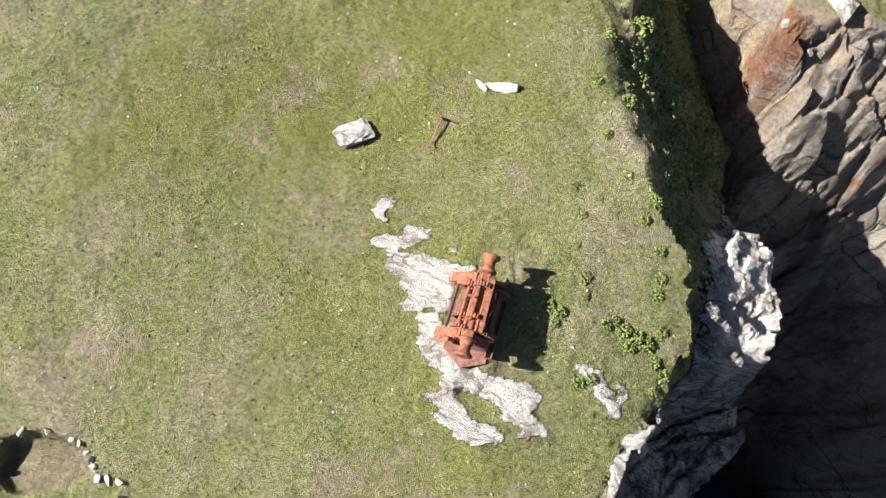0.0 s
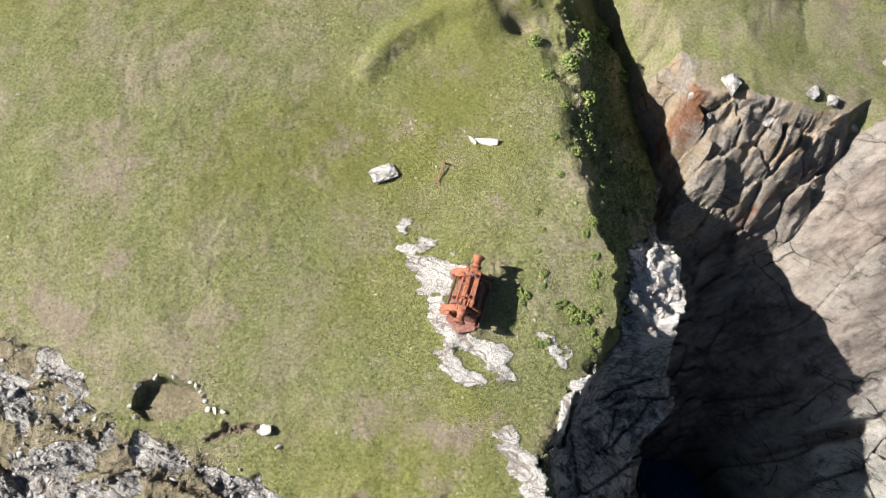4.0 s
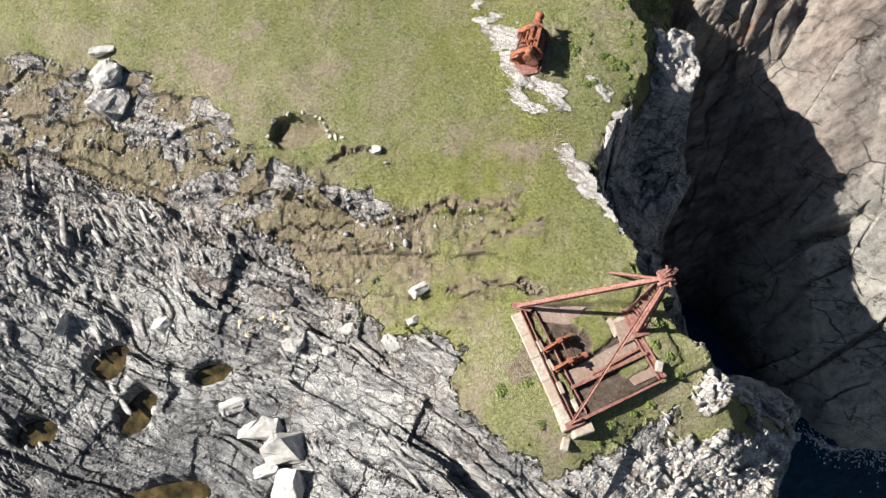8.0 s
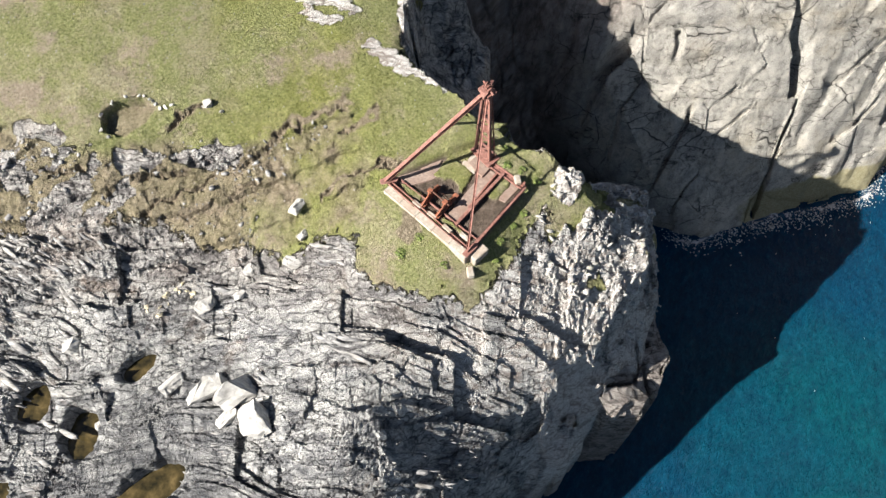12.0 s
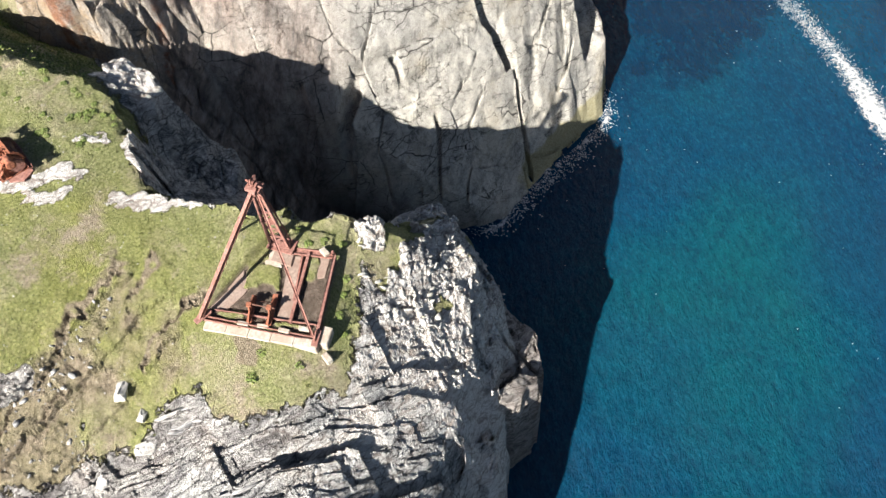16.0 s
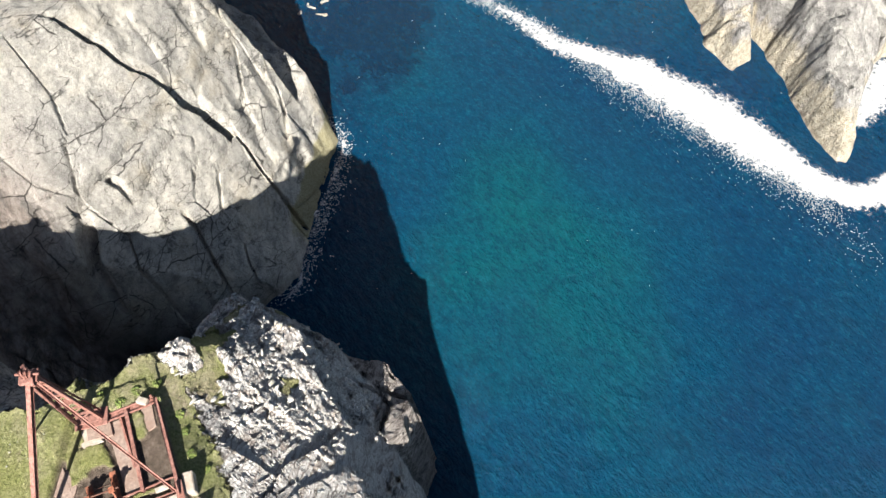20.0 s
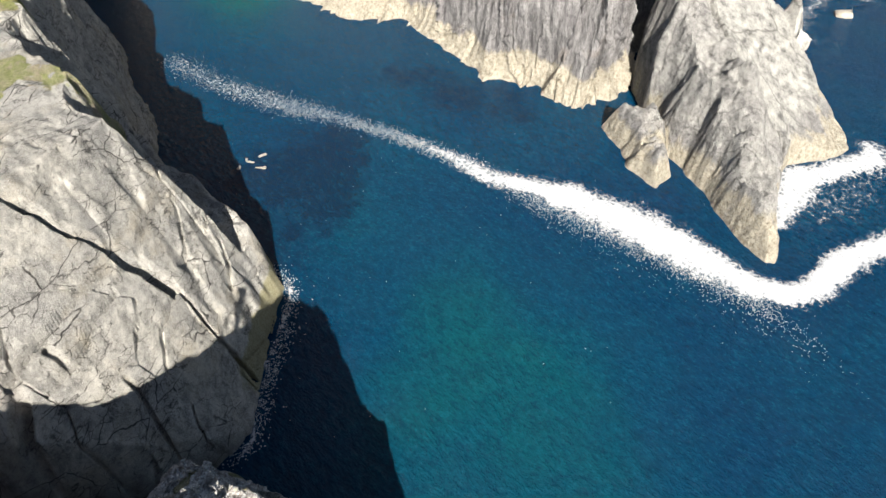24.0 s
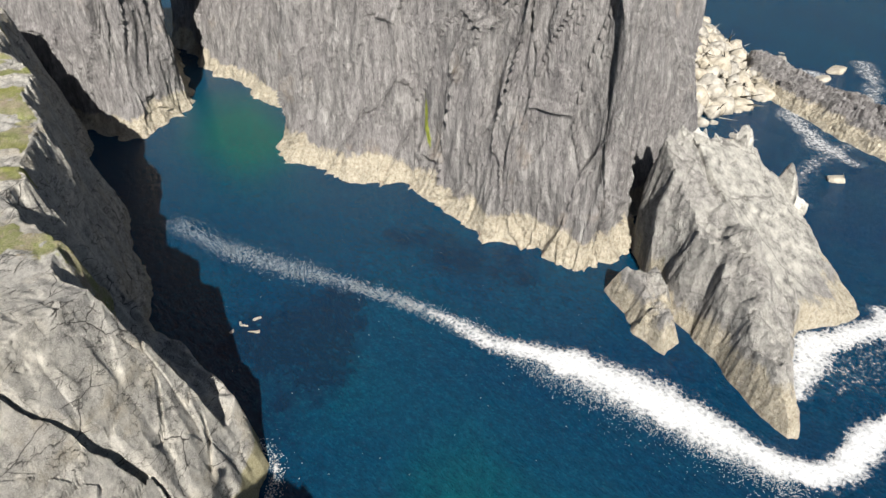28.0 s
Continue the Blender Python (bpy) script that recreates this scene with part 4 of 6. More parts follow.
def slab(x, y):
    w = 0.5 * fbm(x * 0.3, y * 0.3, 70)
    top = -1.2 - 0.11 * np.minimum(x - 11, 28) - 0.03 * np.maximum(0, -y) + 0.02 * (y - 9) + 0.3 * fbm(x * 0.25, y * 0.25, 71)
    shift = y + 9.6 + 0.19 * (x - 20.6) + 0.5 * w
    u, v = turned(x + 1.2 * fbm(x * 0.12, y * 0.12, 72, 3), y + 1.2 * fbm(x * 0.12, y * 0.12, 70, 3), -29)
    wide, gap = shards(u * 0.17, v * 0.24, 103, 0.3)
    small = faceted(u * 0.7, v * 1.0, 107)
    panels = 0.4 * (wide + 0.5) * ramp(gap, 0, 0.04) + 0.2 * small - 0.4 * np.exp(-((gap / 0.016) ** 2)) * (wide > 0.05)
    face = SEA + np.clip(1.25 + 0.06 * (x - 21), 1.2, 2.3) * shift + 1.3 * faceted(x * 0.1, shift * 0.1, 73) + 0.4 * faceted(x * 0.3, shift * 0.3, 81) + 0.14 * faceted(x * 1.1, shift * 1.1, 101) + 0.08 * faceted(x * 2.6, shift * 2.6, 102) + panels
    edge = inside_distance(x + 0.8 * shards(x * 0.25, y * 0.25, 82)[0], y + 0.8 * fbm(x * 0.2, y * 0.2, 83), EAST_SHORE)
    chips = 2.2 * faceted(x * 0.2, y * 0.2, 104) + 1.2 * faceted(x * 0.7, y * 0.7, 105) + 0.9 * faceted(x * 1.6, y * 1.6, 108)
    cape = ramp(x, 37, 40) * (1 - ramp(x, 52, 56))
    right = chips + SEA + (2.6 + 0.9 * ramp(x, 41, 46)) * (edge - 2.0 * cape + 0.5 * w) + 1.6 * faceted(x * 0.4, y * 0.4, 74) + 0.6 * faceted(x * 2.6, y * 2.6, 84)
    lobe = np.minimum(SEA + 4.5 * edge, -20.5 + 0.4 * (edge - 1) + 0.05 * (x - 40)) + 0.5 * chips
    right = np.where(cape > 0, np.maximum(right, lobe), right)
    left = SEA + 3.5 * ((x - 20.2) * 0.76 + (y + 7.0) * 0.65 + w) + 1.0 * shards(x * 0.5, y * 0.5, 75)[0]
    back = SEA + 25.0 * ((x - 9.7) + 0.05 * (y - 12) + 0.5 * w + 5 * ramp(y, 12.5, 17))
    gully = (x - 11.4) * -0.52 + (y - 9.4) * 0.853 + 0.5 * w
    stone, cleft = shards(x * 0.75 + 0.5 * y, y * 0.8 - 0.3 * x, 79, 0.4)
    north = y - 13.3 + 0.16 * (x - 11) + 0.7 * fbm(x * 0.7, y * 0.7, 106, 4)
    blocks = 0.6 * (stone + 0.5) * ramp(cleft, 0, 0.22) - 0.35 * np.exp(-((cleft / 0.06) ** 2)) + 0.7 * faceted(x * 0.8, y * 0.8, 80) + 0.5 * faceted(x * 1.8, y * 2.2, 86) + 0.3 * faceted(x * 3.4, y * 4.0, 96) - 0.3
    west = x - 9.7 + 0.3 * (y - 13) + 0.6 * fbm(x * 0.6, y * 0.6, 85, 4) + 0.35 * faceted(x * 1.1, y * 1.1, 89)
    meadow = -0.9 + 0.09 * (y - 13.5) - (0.2 + 0.018 * np.maximum(0, y - 13.5)) * np.maximum(0, x - 12) + 0.25 * fbm(x * 0.5, y * 0.5, 88, 4)
    shelf = np.minimum(np.minimum(meadow, -1.0 + 0.75 * (y - 13.3)), np.minimum(-2.6 + 2.2 * (y - 11.6), 2.2 * gully - 3.0))
    shelf = np.minimum(shelf, -1.6 + (5.5 - 2.5 * ramp(y, 14.5, 17)) * west) + blocks * ramp(-north, -0.2, 0.9) - 1.2 * np.maximum(0, x - 17.5)
    z = np.minimum(np.minimum(top, face), np.minimum(right, np.minimum(left, back)))
    for line, wide, deep in CRACKS:
        z = z - deep * np.exp(-((line_distance(x + 0.35 * fbm(x * 0.9, y * 0.9, 87), y, line) / wide) ** 4))
    scar = np.exp(-((x - 22.6) / 1.3) ** 2 - ((y - 1.3) / 1.0) ** 2)
    z = z + scar * (0.9 * faceted(u * 0.9, v * 2.2, 111) - 0.3)
    z = z - 3.4 * ramp(18.5 - x, 0, 4.0) * (1 - ramp(y, 12, 14)) - 2.6 * np.exp(-(((gully + 0.7) / 1.3) ** 2)) * ramp(17 - x, 0, 4)
    z = z + 0.10 * slates(x, y, 25, 0.8, 77) * ramp(27 - x, 0, 10) * ramp(x, 17, 20) + 0.06 * fbm(x * 1.2, y * 1.2, 76, 4) 
    z = np.maximum(z, shelf)
    turf = ramp(np.minimum(face, np.minimum(left, right)) - top, 0.4, 1.6) * ramp(y - 13.4 + 0.35 * np.maximum(x - 14, 0) + 1.2 * fbm(x * 0.4, y * 0.4, 78), -0.4, 0.6)
    bare = ramp(x, 27, 33) * (1 - ramp(fbm(x * 0.22, y * 0.22, 112, 4), 0.02, 0.22)) * (1 - np.exp(-((x - 39.5) / 3.0) ** 2 - ((y - 2.2) / 1.8) ** 2))
    turf = turf * (1 - bare)
    z = z + bare * ramp(top - z, -0.5, 0.5) * (1.5 * faceted(x * 0.35, y * 0.5, 113) + 0.8 * faceted(x * 1.1, y * 1.3, 114))
    turf = np.maximum(turf, ramp(shelf - z, -0.4, -0.05) * ramp(north, -0.25, 0.35) * np.maximum(ramp(west, 0.0, 0.5), ramp(y + 0.8 * w, 15.0, 16.0)))
    # chasm shade painted into the rock low on the left, plus a damp waterline
    darkened = np.clip(ramp(16.4 - x - 0.35 * (y - 4), 0, 2.4) * ramp(-3.5 - z, 0, 3) + 0.5 * ramp(SEA + 3 - z, 0, 2) * ramp(24 - x, 0, 4), 0, 1)
    red = ramp(25 - x, 0, 8) * ramp(y, 0, 4) * (1 - ramp(gully, -0.5, 0.5))
    tan = ramp(gully, -0.5, 0.5) * ramp(17 - x, 0, 2)
    rust = 0.62 * np.exp(-((line_distance(x, y, [(11.7, 9.2), (12.9, 10.1), (15.2, 11.4)]) / 0.4) ** 2)) + 0.85 * np.exp(-((x - 9.5) / 0.9) ** 2 - ((y - 13.1) / 1.2) ** 2)
    tide = ramp(SEA + 2.4 - z, -1.0, 1.0) * ramp(x, 24, 30) * (1 - 0.6 * ramp(x, 42, 48))
    turf = np.maximum(turf, 0.62 * ramp(x, 40, 44) * ramp(fbm(x * 0.25, y * 0.25, 109, 4), 0.12, 0.3) * ramp(z, -18, -12))
    return z, turf, red, rust, tide, darkened, tan


x, y = grid(6.5, 46, -15.5, 34, 0.1)
z, turf, red, rust, tide, darkened, tan = slab(x, y)
cliff = sheet("slab_cliff", x, y, z, SLAB, z > SEA - 1.5, turf=turf, red=red, rust=rust, tide=tide, darkened=darkened, tan=tan)
tagged(cliff, "pale grey rock slab cliff with dark cracks across the chasm", "cliff", kind="structure")
x, y = grid(46, 132, -14, 60, 0.25)
z, turf, red, rust, tide, darkened, tan = slab(x, y)
cliff = sheet("east_coast_cliff", x, y, z, SLAB, z > SEA - 1.5, turf=turf * ramp(y - 2 - 0.3 * (x - 46), -3, 1), red=red, rust=rust, tide=tide, darkened=darkened, tan=tan)
tagged(cliff, "steep grey coastal cliff with turf on top", "cliff", kind="structure")


# ---- far cliffs: a curtain of rock along a shoreline ----
def curtain(name, shore, height, lean, step, seed, material, label, top_turf=0.0, moss_at=-90.0):
    pts = np.array(shore, float)
    seg = np.hypot(*np.diff(pts, axis=0).T)
    along = np.r_[0, np.cumsum(seg)]
    s = np.arange(0, along[-1], step)
    cx, cy = np.interp(s, along, pts[:, 0]), np.interp(s, along, pts[:, 1])
    k = max(1, int(3 / step))
    box = np.ones(2 * k + 1) / (2 * k + 1)
    smooth_x, smooth_y = (np.convolve(np.pad(c, k, "edge"), box, "valid") for c in (cx, cy))
    tx, ty = np.gradient(smooth_x), np.gradient(smooth_y)
    size = np.hypot(tx, ty)
    nx, ny = ty / size, -tx / size
    h = np.arange(-1.5, height, step)
    S, H = np.meshgrid(s, h)
    buttress = 4.5 * fbm(S * 0.05, H * 0.03, seed, 3) + flutes(S, H, seed + 20) + 0.12 * fbm(S * 1.5, H * 0.5, seed + 12, 3)
    base = 1.4 * np.exp(-H / 2.0) * (0.7 + smooth_noise(S * 0.4, H * 0.5, seed + 8))
    depth = lean * H - buttress - base
    X, Y = smooth_x[None, :] + nx[None, :] * depth, smooth_y[None, :] + ny[None, :] * depth
    rim = height - 4 + 3 * fbm(S * 0.06, S * 0, seed + 9)
    over = np.maximum(H - rim, 0)
    X, Y = X + nx[None, :] * over * 5, Y + ny[None, :] * over * 5
    Z = SEA + np.minimum(H, rim) + 0.25 * over + 0.25 * fbm(S * 0.5, H * 0.5, seed + 10)
    tide = 1 - ramp(H + 2.2 * fbm(S * 0.2, H * 0.25, seed + 11), 1.6, 5.0)
    ob = sheet(name, X, Y, Z, material, None, tide=tide, turf=ramp(over, 0.0, 0.4) * top_turf, light=0 * H, moss=np.exp(-((S - moss_at - 0.25 * (H - 9)) / 0.5) ** 2 - ((H - 10) / 4.0) ** 2) * 1.1)
    return tagged(ob, label, "cliff", kind="structure")


curtain("far_cliff", [(140, -72), (118, -76), (99, -83), (88, -79), (72, -66), (61.5, -56), (60, -51.5), (65, -46), (70, -39.5), (87, -33), (91, -25), (101, -14), (116, -16.5), (126, -7.5), (135, -5.8), (152, 5), (170, 14)], 44, 0.16, 0.3, 100, CLIFF,
        "tall dark grey striated sea cliff with pale tide band", 1.0, 127.0)
curtain("cove_cliff", [(160, 12), (141, 7.5), (126, 3), (120, 6), (113, 10), (112, 16), (118, 24), (130, 40)][::1], 34, 0.2, 0.35, 130, CLIFF, "grey cove cliff beyond the inlet with pale tide band", 1.0)


# ---- the pinnacle islet ----
def islet(x, y):
    w = 0.6 * fbm(x * 0.3, y * 0.3, 200)
    wx, wy = x + 1.2 * faceted(x * 0.4, y * 0.4, 201), y + 1.2 * faceted(x * 0.4 + 9, y * 0.4, 202)
    # the smooth tilted face, and the crumpled flank that meets it along a ridge down to the tip
    u, v = turned(x, y, 39)
    plane = SEA + 0.516 * (x - 33.5) + 0.416 * (y + 60) + 0.7 * faceted(u * 0.18, v * 0.18, 214) + 0.25 * faceted(u * 0.7, v * 0.7, 215)
    split, seam = shards(u * 0.16, v * 0.2, 217, 0.4)
    plane = plane + 0.5 * (split + 0.5) * ramp(seam, 0, 0.05)
    flank = SEA + 4.5 * (-58.9 + 0.13 * (x - 41) - y + 1.5 * w + 1.2 * faceted(x * 0.3, y * 0.3, 218))
    ridge = 3.4 * np.exp(-(((y + 62.2 + 0.12 * (x - 40)) / 2.2) ** 2)) * ramp(x, 32, 36) * (1 - ramp(x, 46, 60))
    crumpled = ramp(y + 65.3 + 0.2 * (58 - x) + w, -0.4, 1.2) + 0.8 * ramp(ridge, 0.4, 1.6)
    z = np.minimum(plane + ridge * (1 + 0.9 * faceted(x * 0.5, y * 0.6, 220)), flank)
    back = inside_distance(wx, wy, [(30, -57), (44, -55), (66.0, -59), (66.6, -63.2), (67.6, -66.4), (69.2, -71.5), (68.6, -75.2), (65.6, -75.0), (64.0, -77.0), (60, -77.2), (56, -77.8), (51.5, -79.2), (48.2, -79.2), (46.5, -75), (46.8, -70.8), (42.8, -66.4), (38, -63.6), (33.4, -61.6), (31.6, -60)])
    z = np.minimum(z, SEA + 5.0 * (back + 0.2 * w) + 9.0 * ramp(x, 52, 60))
    z = np.where(back < -0.2, np.minimum(z, SEA + 5.0 * (back + 0.2 * w)), z)
    for px, py, top, wide, thin in ((65.4, -62.6, -8.6, 1.6, 1.3), (66.8, -66.0, -10.0, 1.2, 1.0), (68.2, -72.6, -10.6, 1.8, 1.3), (63.2, -76.4, -13.8, 1.3, 1.7)):
        ux, uy = turned(x - px, y - py, 25)
        z = np.maximum(z, top - 1.2 * abs(uy + 0.4 * ux) - 3.4 * np.maximum(abs(ux) / thin, abs(uy) / wide) ** 1.6)
    z = z - 1.3 * np.exp(-((line_distance(x + 0.4 * w, y, [(66.4, -64.4), (58, -64.8), (52, -66.4), (46.5, -68.2), (43.0, -67.6)]) / 0.22) ** 2))
    stub = np.minimum(-21.6 + 2.2 * faceted(x * 0.4, y * 0.4, 221) + 1.0 * faceted(x * 1.2, y * 1.2, 222), SEA + 2.6 * inside_distance(wx, wy, [(57.5, -52), (50, -51.9), (45.6, -54.0), (47.4, -56.2), (51.5, -57.6), (57, -58)]))
    z = np.maximum(z, stub)
    u, v = turned(x, y, -20)
    rough = 1.5 * faceted(u * 0.35, v * 0.5, 212) + 0.9 * faceted(u * 0.9, v * 1.2, 213) + 0.45 * faceted(u * 2.2, v * 2.6, 210)
    z = z + rough * (0.12 + 1.1 * np.clip(crumpled, 0, 1)) * ramp(z - SEA, -1.5, 1)
    tide = 1 - ramp(z - SEA + fbm(x * 0.4, y * 0.4, 211) * 2, 1.5, 5.0)
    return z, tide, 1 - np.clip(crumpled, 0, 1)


x, y = grid(29, 73, -83, -49, 0.17)
z, tide, face = islet(x, y)
# pale rock lightened to look sunlit on the flank, more on the smooth face
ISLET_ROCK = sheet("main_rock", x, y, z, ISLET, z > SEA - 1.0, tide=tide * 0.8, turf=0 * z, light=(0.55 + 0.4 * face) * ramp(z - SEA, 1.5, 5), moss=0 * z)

# ---- the sea: one sheet to the horizon ----
axis_x = np.r_[-4000, -1500, -600, -300, np.arange(-150, 250, 1.5), 300, 600, 1500, 4000]
axis_y = np.r_[-4000, -1500, -600, -300, np.arange(-200, 120, 1.5), 300, 600, 1500, 4000]
x, y = np.meshgrid(axis_x, axis_y)


def pool(px, py, rx, ry, turn):
    u, v = turned(x - px, y - py, turn)
    return np.exp(-((u / rx) ** 2) - (v / ry) ** 2)


shoal = 0.29 + 0.36 * pool(26, -26, 17, 8, -20) + 0.3 * pool(20, -36, 13, 7, -20) + 0.9 * pool(112, -6, 20, 9, 15) - 0.02 * pool(80, -80, 40, 30, 0) + 0.2 * pool(52, -20, 10, 6, -20)
weed = 0.65 * pool(56, -11, 9, 6, -35) + 0.72 * pool(47, -17, 10, 4.5, -35) + 0.6 * pool(59, -20, 8, 5, -35) + 0.7 * pool(68, -36, 16, 5, 50)
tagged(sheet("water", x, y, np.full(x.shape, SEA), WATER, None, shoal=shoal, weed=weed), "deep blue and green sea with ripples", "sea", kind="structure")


# ---- helpers for things ----
def part(name, bm, material, parent=None, label="", smooth=False):
    """Links a bmesh as one mesh object under a thing or a part."""
    mesh = bpy.data.meshes.new(name)
    bm.to_mesh(mesh)
    bm.free()
    mesh.materials.append(material)
    if smooth:
        mesh.polygons.foreach_set("use_smooth", np.ones(len(mesh.polygons), bool))
    ob = new(name, mesh)
    if parent:
        ob.parent = parent
        ob.matrix_parent_inverse = parent.matrix_world.inverted()
    if label:
        tagged(ob, label)
    return ob


def holder(name, m, label, category, group=""):
    ob = new(name)
    ob.matrix_world = m
    bpy.context.view_layer.update()
    return tagged(ob, label, category, group)


def box(w, d, h, m=None, bevel=0.012):
    bm = bmesh.new()
    bmesh.ops.create_cube(bm, size=1.0, matrix=Matrix.Diagonal((w, d, h, 1)))
    if bevel:
        bmesh.ops.bevel(bm, geom=list(bm.edges), offset=bevel, segments=1, affect="EDGES")
    if m is not None:
        bm.transform(m)
    return bm


def between(a, b, up=(0, 0, 1)):
    """A frame at a whose z runs to b, with x level."""
    a, b = Vector(a), Vector(b)
    z = (b - a).normalized()
    x = Vector(up).cross(z)
    x = x.normalized() if x.length > 1e-4 else Vector((1, 0, 0))
    y = z.cross(x)
    return Matrix.Translation(a) @ Matrix((x, y, z)).transposed().to_4x4(), (b - a).length


I_SECTION = [(-0.5, -0.5), (0.5, -0.5), (0.5, -0.36), (0.09, -0.36), (0.09, 0.36), (0.5, 0.36), (0.5, 0.5), (-0.5, 0.5), (-0.5, 0.36), (-0.09, 0.36), (-0.09, -0.36), (-0.5, -0.36)]
U_SECTION = [(-0.5, -0.5), (0.5, -0.5), (0.5, 0.5), (0.36, 0.5), (0.36, -0.34), (-0.36, -0.34), (-0.36, 0.5), (-0.5, 0.5)]
L_SECTION = [(-0.5, -0.5), (0.5, -0.5), (0.5, -0.3), (-0.3, -0.3), (-0.3, 0.5), (-0.5, 0.5)]
BAR = [(-0.5, -0.5), (0.5, -0.5), (0.5, 0.5), (-0.5, 0.5)]


def bar(a, b, section, w, h, turn=0.0, waves=0.0, seed=0):
    """A rolled bar of that section from a to b, with slightly eaten edges."""
    m, length = between(a, b)
    n = max(1, int(length / 0.25)) if waves else 1
    bm, rng, rings = bmesh.new(), random.Random(seed), []
    c, s = math.cos(radians(turn)), math.sin(radians(turn))
    for k in range(n + 1):
        eat = [1 - waves * rng.random() for _ in section]
        rings.append([bm.verts.new(m @ Vector(((x * w * e) * c - (y * h * e) * s, (x * w * e) * s + (y * h * e) * c, length * k / n))) for (x, y), e in zip(section, eat)])
    for r, q in zip(rings, rings[1:]):
        for i in range(len(section)):
            bm.faces.new((r[i - 1], r[i], q[i], q[i - 1]))
    bm.faces.new(rings[0][::-1])
    bm.faces.new(rings[-1])
    bmesh.ops.recalc_face_normals(bm, faces=list(bm.faces))
    return bm


def turned_body(profile, segments=28, m=None):
    """A body of revolution about z from (radius, height) pairs."""
    bm = bmesh.new()
    rings = []
    for r, h in profile:
        rings.append([bm.verts.new((r * math.cos(2 * math.pi * k / segments), r * math.sin(2 * math.pi * k / segments), h)) for k in range(segments)])
    for r, q in zip(rings, rings[1:]):
        for k in range(segments):
            bm.faces.new((r[k - 1], r[k], q[k], q[k - 1]))
    bm.faces.new(rings[0][::-1])
    bm.faces.new(rings[-1])
    bmesh.ops.recalc_face_normals(bm, faces=list(bm.faces))
    if m is not None:
        bm.transform(m)
    return bm


def gear(radius, thick, teeth, m):
    """A spur gear with a rim, spokes and a hub."""
    bm = bmesh.new()
    outer, inner = [], []
    n = teeth * 4
    for k in range(n):
        a, r = 2 * math.pi * k / n, radius if k % 4 in (0, 1) else radius * 0.9
        outer.append((r * math.cos(a), r * math.sin(a)))
        inner.append((radius * 0.74 * math.cos(a), radius * 0.74 * math.sin(a)))
    rows = [[bm.verts.new((x, y, h)) for x, y in ring] for ring, h in ((outer, -thick / 2), (outer, thick / 2), (inner, thick / 2), (inner, -thick / 2))]
    for r, q in zip(rows, rows[1:] + rows[:1]):
        for k in range(n):
            bm.faces.new((r[k - 1], r[k], q[k], q[k - 1]))
    for k in range(4):
        bmesh.ops.create_cube(bm, size=1.0, matrix=Matrix.Rotation(k * math.pi / 4, 4, "Z") @ Matrix.Diagonal((radius * 1.5, radius * 0.12, thick * 0.6, 1)))
    bmesh.ops.create_cone(bm, cap_ends=True, segments=16, radius1=radius * 0.22, radius2=radius * 0.22, depth=thick * 1.4)
    bmesh.ops.recalc_face_normals(bm, faces=list(bm.faces))
    bm.transform(m)
    return bm


def plate(outline, low, high, m=None, bevel=0.008):
    """A flat plate of that outline, with thickness."""
    bm = bmesh.new()
    face = bm.faces.new([bm.verts.new((x, y, low)) for x, y in outline])
    up = bmesh.ops.extrude_face_region(bm, geom=[face])
    bmesh.ops.translate(bm, vec=(0, 0, high - low), verts=[v for v in up["geom"] if isinstance(v, bmesh.types.BMVert)])
    bmesh.ops.recalc_face_normals(bm, faces=list(bm.faces))
    if bevel:
        bmesh.ops.bevel(bm, geom=list(bm.edges), offset=bevel, segments=1, affect="EDGES")
    if m is not None:
        bm.transform(m)
    return bm


def hull_rock(size, seed, points=22, bevel=0.03, boxy=0.6):
    """An angular block: the hull of scattered points, its edges worn."""
    rng = random.Random(seed)
    bm = bmesh.new()
    for _ in range(points):
        v = Vector((rng.uniform(-1, 1), rng.uniform(-1, 1), rng.uniform(-1, 1)))
        v = v.normalized() * (1 - boxy) + boxy * v / max(abs(c) for c in v) * rng.uniform(0.85, 1)
        bm.verts.new((v.x * size[0] / 2, v.y * size[1] / 2, v.z * size[2] / 2))
    bmesh.ops.convex_hull(bm, input=list(bm.verts))
    bmesh.ops.delete(bm, geom=[v for v in bm.verts if not v.link_faces], context="VERTS")
    if bevel:
        bmesh.ops.bevel(bm, geom=list(bm.edges), offset=bevel * min(size), segments=2, affect="EDGES")
    bmesh.ops.recalc_face_normals(bm, faces=list(bm.faces))
    return bm


def weathered(bm, amount, seed, cuts=3):
    """Breaks up the faces of a block with fine uneven relief."""
    bmesh.ops.triangulate(bm, faces=list(bm.faces))
    bmesh.ops.subdivide_edges(bm, edges=list(bm.edges), cuts=cuts, use_grid_fill=True)
    bm.normal_update()
    shift = Vector((seed * 3.1, seed * 1.7, 0))
    moves = [(v, v.normal * amount * (noise.noise(v.co * 2.2 / max(amount * 8, 0.2) + shift) + 0.5 * noise.noise(v.co * 6.0 / max(amount * 8, 0.2) + shift))) for v in bm.verts]
    for v, d in moves:
        v.co += d
    return bm


def arrays(bm):
    bmesh.ops.triangulate(bm, faces=list(bm.faces))
    bm.verts.index_update()
    got = np.array([v.co for v in bm.verts]), np.array([[v.index for v in f.verts] for f in bm.faces])
    bm.free()
    return got


